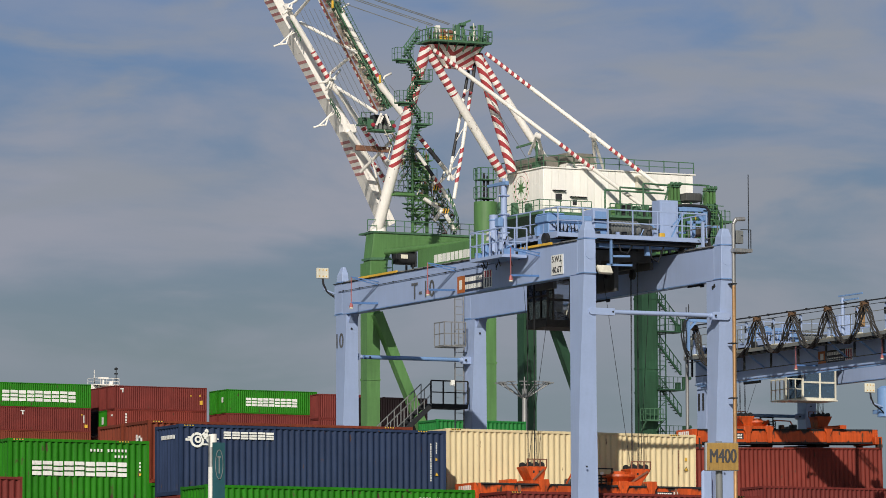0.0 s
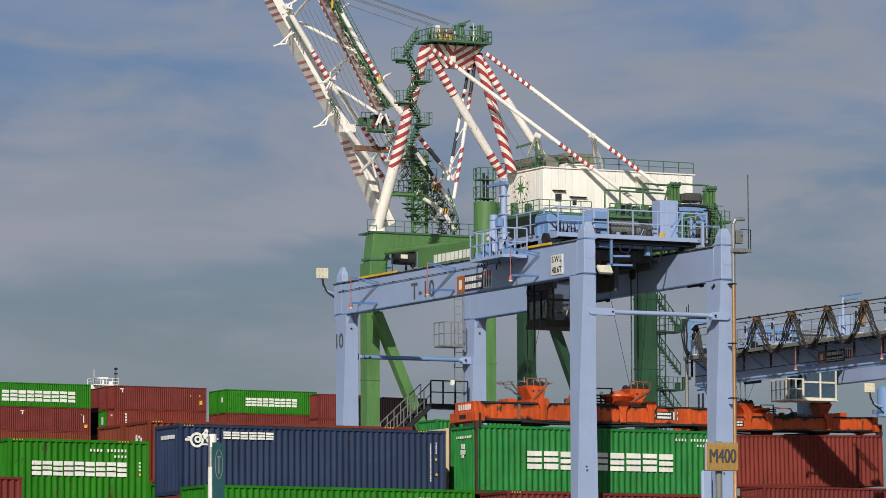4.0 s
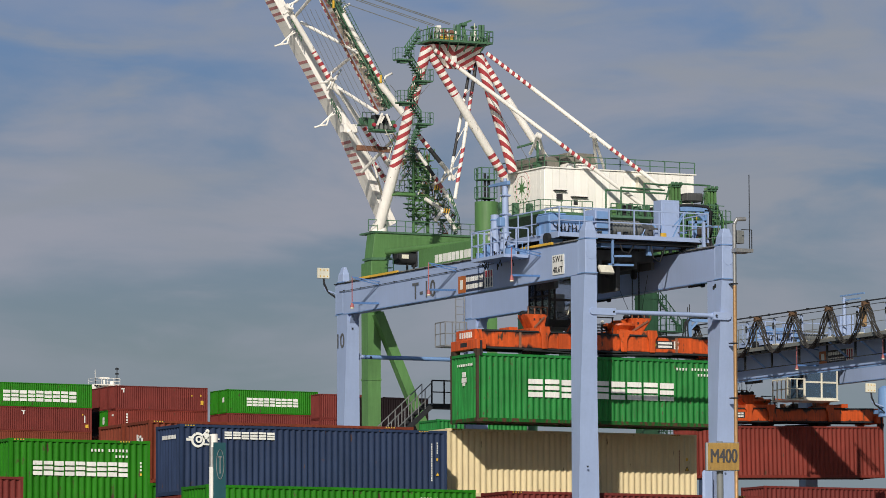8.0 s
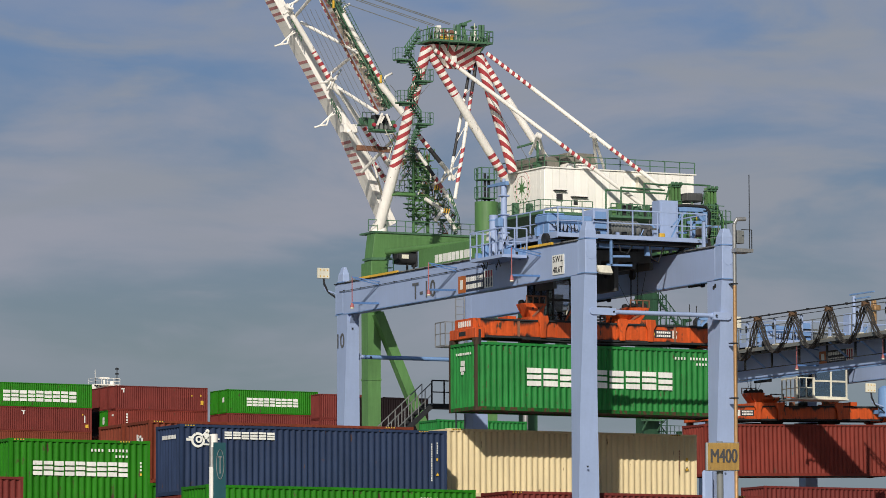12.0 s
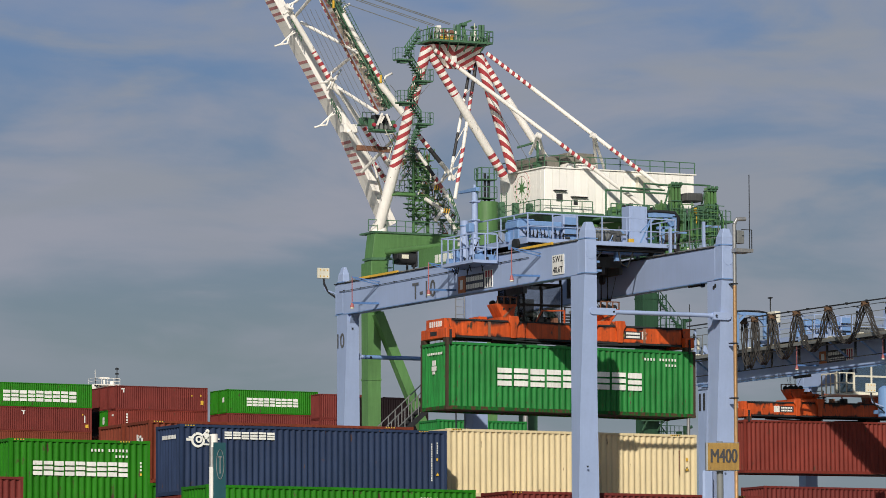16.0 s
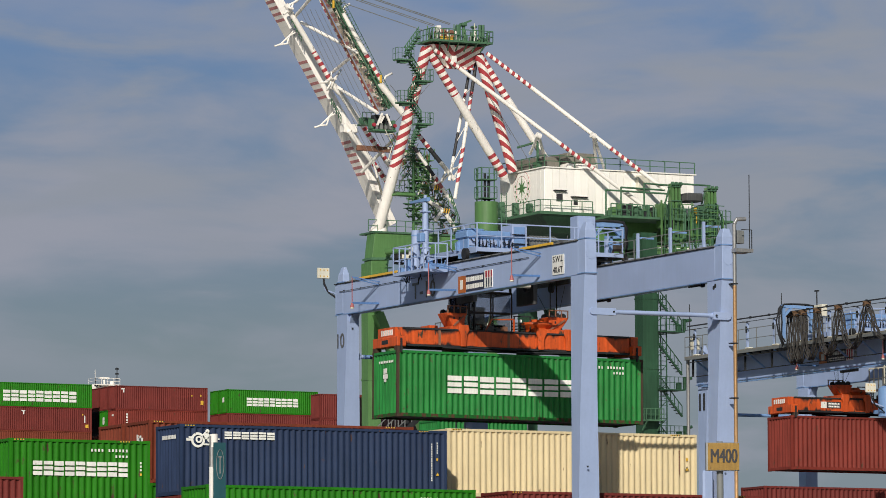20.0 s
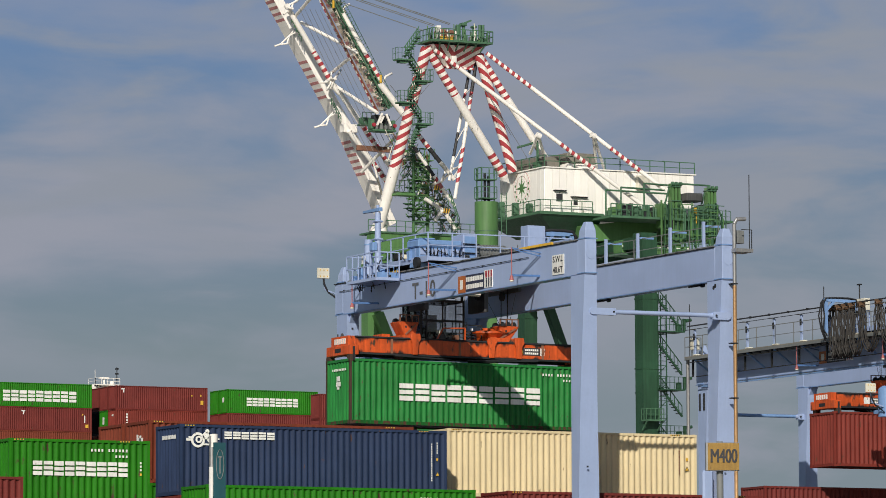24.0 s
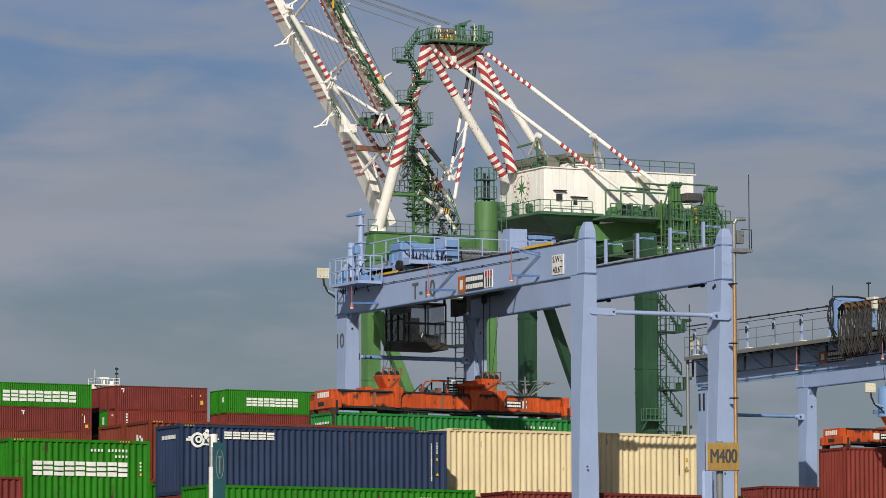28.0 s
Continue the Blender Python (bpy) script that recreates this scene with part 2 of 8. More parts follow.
FACE_Y = Euler((radians(90), 0, 0)).to_matrix().to_4x4()                      # reads along +x, faces -y
FACE_X = Euler((radians(90), 0, radians(-90))).to_matrix().to_4x4()           # reads along -y, faces -x


def railing(parent, pts, h=1.05, posts=1.5, r=0.025, material=None, mid=True):
    """Handrail along points: posts, a top and a middle rail, each run its own mesh."""
    material = material or BLUE
    for run, (p, q) in enumerate(zip(pts, pts[1:])):
        p, q = Vector(p), Vector(q)
        n = max(1, round((q - p).length / posts))
        up = Vector((0, 0, h))
        bm = bmesh.new()
        bar(bm, p + up, q + up, 2 * r)
        part("top_rail", bm, material, parent)
        if mid:
            bm = bmesh.new()
            bar(bm, p + up * 0.5, q + up * 0.5, 1.6 * r)
            part("middle_rail", bm, material, parent)
        for i in range(1 if run else 0, n + 1):
            e = p.lerp(q, i / n)
            bm = bmesh.new()
            bar(bm, e, e + up * 0.985, 1.9 * r)
            part("rail_post", bm, material, parent)


# ---- ground ----
bm = bmesh.new()
box(bm, -3000, 3000, -3000, 480, -2.0, 0)
bmesh.ops.subdivide_edges(bm, edges=bm.edges[:], cuts=1)
me = bpy.data.meshes.new("ground")
bm.to_mesh(me), bm.free()
me.materials.append(CONCRETE)
tagged(new("ground", me), "grey concrete container yard and quay", "ground", kind="structure")
# unseen pale strip added to bounce sunlight up onto the quay crane's boom
bm = bmesh.new()
box(bm, -3000, 3000, 330, 480.5, -2.0, 0.02)
me = bpy.data.meshes.new("pavement")
bm.to_mesh(me), bm.free()
me.materials.append(BOUNCE_GROUND)
tagged(new("pavement", me), "unseen pale ground strip added to bounce light onto the quay crane", "pavement", kind="structure")
bm = bmesh.new()
box(bm, -4000, 4000, 479, 4800, -8, -4)
me = bpy.data.meshes.new("water")
bm.to_mesh(me), bm.free()
me.materials.append(SEA)
tagged(new("water", me), "dark harbour water beyond the quay", "water", kind="structure")


# ---- containers ----
STD, HIGH, L40, L20, WIDE = 2.591, 2.896, 12.192, 6.058, 2.438
MESHES = {}


def corrugated(length, height, pitch=0.278, depth=0.075):
    """A folded sheet in the x z plane: outer folds at y = 0, inner ones at y = depth."""
    n = max(3, round(length / pitch))
    s = length / n
    xs = []
    for i in range(n):
        for k, y in ((0.0, 0), (0.17, 0), (0.5, depth), (0.67, depth)):
            xs.append((i * s + k * s, y))
    xs.append((length, 0))
    return [(x, y, z) for x, y in xs for z in (0, height)], [(2 * i, 2 * i + 2, 2 * i + 3, 2 * i + 1) for i in range(len(xs) - 1)]


def shared(key, name, build, material):
    if key not in MESHES:
        me = bpy.data.meshes.new(name)
        bm = bmesh.new()
        build(bm)
        bmesh.ops.recalc_face_normals(bm, faces=bm.faces[:])
        bm.to_mesh(me)
        bm.free()
        me.materials.append(material)
        MESHES[key] = me
    return MESHES[key]


def add(name, key, build, material, parent, x=0, y=0, z=0, turn=0, label=""):
    ob = new(name, shared(key, name, build, material))
    ob.parent = parent
    ob.matrix_basis = pose(x, y, z, 0, 0, turn)
    if label:
        ob["label"] = label
    return ob


def sheet(length, height):
    def build(bm):
        vs, fs = corrugated(length, height)
        v = [bm.verts.new(c) for c in vs]
        for f in fs:
            bm.faces.new([v[i] for i in f])
    return build


def block(*b):
    return lambda bm: box(bm, *b)


def container(x, y, ztop, length, height, paint_, label, group="", corner=None):
    """A freight container whose nearest upper left corner stands at (x, y, ztop)."""
    c = thing("freight_container", (x, y, ztop - height), label, "container", group)
    k = (length, height, paint_.name)
    e = 0.11                                                    # width of posts and rails
    corner = corner or paint_
    kc = k + (corner.name,)
    add("side_wall", k + ("s",), sheet(length - 2 * e, height - 0.27), paint_, c, e, 0.012, 0.16)
    add("side_wall", k + ("s",), sheet(length - 2 * e, height - 0.27), paint_, c, length - e, WIDE - 0.012, 0.16, 180)
    add("end_wall", k + ("e",), sheet(WIDE - 2 * e, height - 0.3), paint_, c, 0.02, WIDE - e, 0.16, -90)
    for j in (0, 1):
        add("door", k + ("d",), lambda bm: [box(bm, 0, 0.05, 0.02, WIDE / 2 - e, 0.16, height - 0.14),
            *[box(bm, 0.05, 0.075, 0.1, WIDE / 2 - e - 0.1, h, h + 0.08) for h in (0.5, 1.1, 1.7, 2.25)]],
            paint_, c, length - 0.09, (e, WIDE / 2)[j] - 0.02 * j, 0)
    for j in range(4):
        bx = length - 0.035
        add("locking_bar", ("lock", height), lambda bm: tube(bm, (0, 0, 0.1), (0, 0, height - 0.12), 0.02, seg=6), STEEL, c,
            bx, 0.4 + 0.54 * j, 0)
    add("roof", k + ("r",), lambda bm: [box(bm, 0.1, length - 0.1, 0.06, WIDE - 0.06, height - 0.07, height - 0.03),
        *[box(bm, 0.3 + i * 0.42, 0.5 + i * 0.42, 0.2, WIDE - 0.2, height - 0.035, height - 0.012) for i in range(int((length - 0.5) / 0.42))]],
        paint_, c)
    add("floor_frame", k + ("f",), block(0.1, length - 0.1, 0.06, WIDE - 0.06, 0.08, 0.15), CORNER, c)
    for px, py in ((0, 0), (length - e, 0), (0, WIDE - e), (length - e, WIDE - e)):
        add("corner_post", kc + ("p",), block(0, e, 0, e, 0.1, height - 0.1), corner, c, px, py)
        for h in (0, height - 0.118):
            add("corner_casting", kc + ("c",), lambda bm: [box(bm, -0.006, 0.172, -0.006, 0.156, 0, 0.118)], corner, c,
                px - (0.056 if px else 0), py - (0.04 if py else 0), h)
    for py in (0, WIDE - 0.07):
        add("top_rail", k + ("t",), block(0.15, length - 0.15, 0, 0.07, height - 0.115, height - 0.01), paint_, c, 0, py)
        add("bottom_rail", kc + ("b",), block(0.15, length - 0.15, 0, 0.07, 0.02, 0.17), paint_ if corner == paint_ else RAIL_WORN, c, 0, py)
    for px in (0, length - 0.08):
        add("end_header", k + ("h",), block(0, 0.08, 0.13, WIDE - 0.13, height - 0.13, height - 0.015), paint_, c, px)
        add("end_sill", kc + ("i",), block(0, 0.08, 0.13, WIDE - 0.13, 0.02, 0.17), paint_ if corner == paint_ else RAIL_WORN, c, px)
    return c


def marks(c, rows, material=None, name="marking"):
    """Flat painted shapes on the long side: (x, drop from the top, width, height)."""
    material = material or WHITE
    h = HEIGHTS[c.name]
    for x, d, w, t in rows:
        bm = bmesh.new()
        box(bm, x, x + w, -0.006, 0.006, h - d - t, h - d)
        me = bpy.data.meshes.new(name)
        bm.to_mesh(me), bm.free()
        me.materials.append(material)
        ob = new(name, me)
        ob.parent = c


HEIGHTS = {}


def brand(c, x0, x1, drop, tall, count, material=None):
    """A shipping line's name as plain slotted blocks, one to a letter."""
    step = (x1 - x0) / count
    w = step * 0.86
    rows = []
    for i in range(count):
        x = x0 + i * step
        h = (0.0, -0.03, 0.03)[i % 3]                             # where the slots cut the block
        rows += [(x, drop, w, tall * (0.28 + h)), (x, drop + tall * (0.38 + h), w, tall * 0.24), (x, drop + tall * (0.72 + h), w, tall * (0.28 - h))]
    marks(c, rows, material, "brand_block")


def code_bars(c, length):
    """Owner code and size type, weights panel and labels, as bars."""
    n = 11
    marks(c, [(length - 2.55 + 0.15 * i, 0.36, 0.07, 0.11) for i in range(n) if i != 4], name="code_bar")
    marks(c, [(length - 1.5 + 0.15 * i, 0.6, 0.07, 0.1) for i in range(4)], name="code_bar")


def end_marks(c, rows, material=None, name="end_marking"):
    """The same on the short left end: (y from the near edge, drop, width, height)."""
    material = material or WHITE
    h = HEIGHTS[c.name]
    for y, d, w, t in rows:
        bm = bmesh.new()
        box(bm, 0.004, 0.03, y, y + w, h - d - t, h - d)
        me = bpy.data.meshes.new(name)
        bm.to_mesh(me), bm.free()
        me.materials.append(material)
        ob = new(name, me)
        ob.parent = c


def stack(x, y, tiers, length=L40, group="stacked containers"):
    """Containers on top of one another from the ground; returns the topmost."""
    z = 0
    for paint_, height, label in tiers:
        z += height
        top = container(x, y, z, length, height, paint_, label, group)
        HEIGHTS[top.name] = height
    return top


def disc_mark(c, x, drop, r, inner):
    """A plain painted ring or disc on the long side."""
    h = HEIGHTS[c.name]
    bm = bmesh.new()
    seg = 20
    rows = [[bm.verts.new((x + q * math.cos(2 * math.pi * i / seg), y, h - drop + q * math.sin(2 * math.pi * i / seg))) for i in range(seg)]
            for q, y in ((max(inner, 0.01), 0.006), (max(inner, 0.01), -0.007), (r, -0.007), (r, 0.006))]
    for a, b in zip(rows, rows[1:]):
        for i in range(seg):
            bm.faces.new((a[i], a[(i + 1) % seg], b[(i + 1) % seg], b[i]))
    bmesh.ops.recalc_face_normals(bm, faces=bm.faces[:])
    me = bpy.data.meshes.new("emblem_disc")
    bm.to_mesh(me), bm.free()
    me.materials.append(WHITE)
    new("emblem_disc", me).parent = c


LAB = {C_GREEN: "bright green corrugated steel freight container", C_MAROON: "dark maroon corrugated steel freight container",
       C_BROWN: "rust-brown corrugated steel freight container", C_NAVY: "navy blue corrugated steel freight container",
       C_GREEN2: "blue-green corrugated steel freight container",
       C_DARK: "near-black brown steel freight container", C_CREAM: "cream corrugated steel freight container", C_RED: "faded red corrugated steel freight container"}


def tiers(*rows):
    return [(p, h, LAB[p] + (" in a yard stack" if i < len(rows) - 1 else " on top of a stack")) for i, (p, h) in enumerate(rows)]


R0, R1, R2, R3 = 184.0, 186.8, 189.6, 192.4
B1, B2 = 83.55, 97.15
# front row
box_b = stack(B1 - 0.1, R0, tiers((C_MAROON, HIGH), (C_NAVY, HIGH), (C_BROWN, STD), (C_GREEN, HIGH)))
box_f = stack(B2, R0, tiers((C_BROWN, HIGH), (C_GREEN, HIGH), (C_NAVY, STD), (C_MAROON, HIGH)))
box_a = stack(74.93, R0, tiers((C_MAROON, STD), (C_GREEN, STD), (C_BROWN, STD), (C_MAROON, STD), (C_GREEN, STD)), L20)
stack(62.2, R0 - 2.8, tiers((C_BROWN, HIGH), (C_GREEN, HIGH), (C_MAROON, STD), (C_MAROON, HIGH)))
# second row
box_c = stack(B1, R1, tiers((C_GREEN, HIGH), (C_MAROON, HIGH), (C_BROWN, STD), (C_RED, STD), (C_NAVY, HIGH)))
stack(B2, R1, tiers((C_GREEN, HIGH), (C_MAROON, STD), (C_BROWN, STD)))
# third row
box_k = stack(83.4, R2, tiers((C_GREEN, HIGH), (C_NAVY, HIGH), (C_MAROON, HIGH), (C_GREEN, HIGH), (C_BROWN, STD)))
box_y = stack(97.2, R2, tiers((C_MAROON, HIGH), (C_GREEN, HIGH), (C_BROWN, HIGH), (C_MAROON, STD), (C_CREAM, HIGH)))
box_k2 = stack(83.4, R3, tiers((C_MAROON, HIGH), (C_GREEN, HIGH), (C_NAVY, HIGH), (C_BROWN, HIGH), (C_BROWN, STD)))
stack(B2, 200.85, tiers((C_GREEN, STD), (C_MAROON, STD), (C_BROWN, STD), (C_NAVY, STD)))

brand(box_a, 1.02, 5.15, 0.88, 0.57, 9)
code_bars(box_a, L20)
brand(box_c, 1.99, 4.3, 0.27, 0.3, 6)
disc_mark(box_c, 0.80, 0.64, 0.31, 0.21)
disc_mark(box_c, 0.84, 0.62, 0.15, 0.07)
disc_mark(box_c, 1.16, 0.46, 0.15, 0.0)
disc_mark(box_c, 1.34, 0.62, 0.13, 0.0)
disc_mark(box_c, 1.22, 0.28, 0.09, 0.0)
marks(box_c, [(0.28, 0.58, 0.24, 0.1), (0.38, 0.5, 0.16, 0.09), (0.98, 0.78, 0.4, 0.07), (1.62, 0.56, 0.14, 0.06)], name="emblem_block")
marks(box_c, [(11.46, 0.55 + 0.1 * i, 0.05, 0.07) for i in range(16)] + [(11.72, 0.5 + 0.1 * i, 0.05, 0.07) for i in range(5)] + [(11.4, 2.55, 0.16, 0.05), (11.46, 2.5, 0.04, 0.16)], name="code_bar")
marks(box_c, [(11.7, 1.15, 0.08, 0.12)], YELLOW, "label_plate")


def warning_triangle(c, x, drop, size):
    """Yellow triangle sticker with a black border on a container's long side."""
    z = HEIGHTS[c.name] - drop
    for k, (grow, material) in enumerate(((1.0, BLACK), (0.72, YELLOW))):
        bm = bmesh.new()
        r = size * grow
        v = [[bm.verts.new((x + r * math.sin(a), y, z + r * math.cos(a))) for a in (0, math.tau / 3, 2 * math.tau / 3)] for y in (-0.012 - 0.004 * k, 0.0)]
        bm.faces.new(v[0]), bm.faces.new(v[1][::-1])
        for i in range(3):
            bm.faces.new((v[0][i], v[1][i], v[1][(i + 1) % 3], v[0][(i + 1) % 3]))
        bmesh.ops.recalc_face_normals(bm, faces=bm.faces[:])
        me = bpy.data.meshes.new("warning_triangle")
        bm.to_mesh(me), bm.free()
        me.materials.append(material)
        ob = new("warning_triangle", me)
        ob.parent = c


warning_triangle(box_c, 11.75, 1.84, 0.12)
warning_triangle(box_y, 11.70, 1.52, 0.13)
marks(box_y, [(11.65, 1.02, 0.1, 0.13)], YELLOW, "label_plate")
code_bars(box_b, L40)
marks(box_a, [(5.62, 0.85 + 0.14 * i, 0.07, 0.08) for i in range(3)], name="code_bar")
marks(box_a, [(5.62, 1.3, 0.08, 0.1)], YELLOW, "label_plate")
marks(box_y, [(11.3, 0.7 + 0.12 * i, 0.05, 0.08) for i in range(9)], RUSTY, "code_bar")
end_marks(box_c, [(0.5 + 0.28 * i, 0.42, 0.2, 0.16) for i in range(5)])
end_marks(box_k, [(1.15, 0.55, 0.12, 0.55), (0.65, 0.7, 0.45, 0.16), (0.6, 0.95, 0.35, 0.14), (0.85, 0.6, 0.14, 0.5)])
for c in (box_c, box_k, box_y, box_a, box_f):
    for e in (0.22, (L20 if c is box_a else L40) - 1.3):
        marks(c, [(e + 0.12 * i, 0.03, 0.06, 0.045) for i in range(4)], YELLOW, "caution_mark")
        marks(c, [(e + 0.06 + 0.12 * i, 0.03, 0.06, 0.045) for i in range(4)], BLACK, "caution_gap")
for c in (box_k, box_c, box_k2):
    end_marks(c, [(1.6 + 0.2 * i, 0.03, 0.06, 0.06) for i in range(3)], YELLOW, "caution_mark")

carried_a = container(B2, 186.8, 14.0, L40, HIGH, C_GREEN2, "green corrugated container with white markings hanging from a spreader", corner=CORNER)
HEIGHTS[carried_a.name] = HIGH
brand(carried_a, 2.45, 9.62, 1.04, 0.76, 9)
code_bars(carried_a, L40)
end_marks(carried_a, [(1.05, 0.75, 0.3, 0.22), (1.0, 1.0, 0.4, 0.2), (1.12, 1.22, 0.2, 0.12)])
end_marks(carried_a, [(0.45 + 0.16 * i, 0.42, 0.07, 0.1) for i in range(9)])
carried_b = container(138.41, 229.82, 18.0, L40, HIGH, C_RED, "faded red container hanging from an orange spreader")
HEIGHTS[carried_b.name] = HIGH

# stacks beside the second yard crane
stack(138.4, 224.54, tiers((C_MAROON, HIGH), (C_BROWN, HIGH), (C_GREEN, HIGH), (C_MAROON, HIGH)))
stack(136.0, 228.6, tiers((C_BROWN, HIGH), (C_GREEN, HIGH), (C_BROWN, HIGH), (C_MAROON, STD), (C_MAROON, HIGH)))
stack((141.25, 234.60, 14.78)[0], 234.6, tiers((C_GREEN, HIGH), (C_BROWN, HIGH), (C_GREEN, HIGH), (C_MAROON, STD), (C_BROWN, HIGH)), L20)
stack(153.62, 262.0, tiers((C_GREEN, HIGH), (C_BROWN, HIGH), (C_GREEN, HIGH), (C_MAROON, HIGH), (C_CREAM, HIGH)), L20)

# ---- the ship with its deck cargo ----
ship = thing("container_ship", (250, 560, -4), "dark container ship with high deck cargo at a far quay", "ship")
bm = bmesh.new()
taper(bm, [(120, 330, 546, 586, -5), (110, 345, 542, 590, 22)])
part("hull", bm, C_NAVY, ship)
SHIP_BAYS = ((227.2, 561.4, 42.95, 2), (242.0, 560.1, 42.86, 3), (254.05, 554.0, 42.35, 2), (266.5, 549.5, 41.65, 2), (272.9, 549.2, 41.6, 2))
for bay, (x, y, ztop, rows) in enumerate(SHIP_BAYS):
    base = ztop - 4 * HIGH
    long = L40 if bay < 3 else L20
    boxes("hatch_cover", [(x - 0.2, x + long + 0.2, y - 0.1, y + 2.6 * rows, 21.9, base)], DARK, ship)
    for row in range(rows):
        for i in range(3, 7):
            p = (C_MAROON, C_BROWN, C_MAROON, C_GREEN, C_BROWN, C_MAROON, (C_GREEN, C_MAROON, C_GREEN, C_MAROON, C_DARK)[bay])[i]
            # bay 1's rear near-black container is added in place of a dark gap
            p = C_DARK if bay == 4 or (bay == 1 and row == 2 and i == 5) else p
            p = C_GREEN if bay == 1 and row == 1 and i == 5 else p
            if bay == 1 and row == 0 and i == 5:
                p = C_RED
            top = container(x, y + 2.6 * row, base + (i - 2) * HIGH, long, HIGH, p, LAB[p] + " in a ship's deck stack", "deck cargo")
            HEIGHTS[top.name] = HIGH
            if bay == 1 and row == 1 and i == 5:
                end_marks(top, [(1.0, 0.8, 0.5, 0.9)])
            if row:
                continue
            if i == 6 and bay == 0:
                brand(top, 0.6, 10.3, 0.95, 1.3, 9)
            if i == 6 and bay == 2:
                brand(top, 2.6, 9.6, 0.98, 1.0, 9)
                end_marks(top, [(1.0, 0.95, 0.45, 0.6)])
            if i == 6 and bay == 1:
                marks(top, [(0.7, 0.35, 0.45, 0.14), (0.95, 0.45, 0.15, 0.4)], name="emblem_block")
                marks(top, [(11.25, 1.6, 0.38, 0.5)], YELLOW, "label_plate")
                marks(top, [(10.0, 0.95, 0.16, 0.16), (11.2, 0.9, 0.16, 0.2)], YELLOW, "label_plate")
            if i == 5 and bay == 0:
                marks(top, [(3.0, 0.45, 0.5, 0.14), (3.2, 0.6, 0.16, 0.35), (11.2, 0.9, 0.12, 0.9)], name="emblem_block")
                marks(top, [(11.35, 2.0, 0.4, 0.4), (10.9, 0.7, 0.16, 0.2)], YELLOW, "label_plate")
            if i == 5 and bay == 1:
                marks(top, [(1.35, 0.5 + 0.35 * k, 0.22, 0.24) for k in range(5)], name="emblem_block")
                end_marks(top, [(0.8, 0.6, 0.5, 0.2)])
# bridge top and mast above the cargo
SX, SY, SZ = (246.62, 574.55, 43.45)
bm = bmesh.new()
box(bm, SX - 2.4, SX + 2.2, SY - 1, SY + 0.4, 21.9, SZ + 0.3)
part("bridge_tower", bm, CREAM, ship)
bm = bmesh.new()
box(bm, SX - 1.8, SX + 1.5, SY - 1.5, SY + 0.6, SZ + 0.3, SZ + 0.45)
part("bridge_deck", bm, CREAM, ship)
railing(ship, [(SX - 1.8, SY - 1.5, SZ + 0.45), (SX + 1.5, SY - 1.5, SZ + 0.45)], 0.75, 0.9, 0.025, CREAM)
railing(ship, [(SX - 1.8, SY + 0.6, SZ + 0.45), (SX - 1.8, SY - 1.5, SZ + 0.45)], 0.75, 2.0, 0.025, CREAM)
tubes("mast", [((SX - 1.2, SY, SZ + 0.4), (SX - 1.2, SY, SZ + 2.3))], 0.04, CREAM, ship)
tubes("aerial", [((SX + 1.75, SY, SZ + 0.3), (SX + 1.75, SY, SZ + 2.7))], 0.06, DARK, ship)
boxes("aerial_fin", [(SX + 1.55, SX + 1.95, SY - 0.1, SY + 0.1, SZ + h, SZ + h + 0.2) for h in (1.2, 1.8, 2.4)], DARK, ship)
boxes("radar", [(SX - 0.6, SX + 0.6, SY - 0.3, SY + 0.3, SZ + 1.2, SZ + 1.4), (SX - 0.1, SX + 0.1, SY - 0.1, SY + 0.1, SZ + 0.45, SZ + 1.2)], CREAM, ship)
tubes("radar_dome", [((SX + 1.1, SY, SZ + 0.45), (SX + 1.1, SY, SZ + 0.9))], 0.3, CREAM, ship, seg=14)


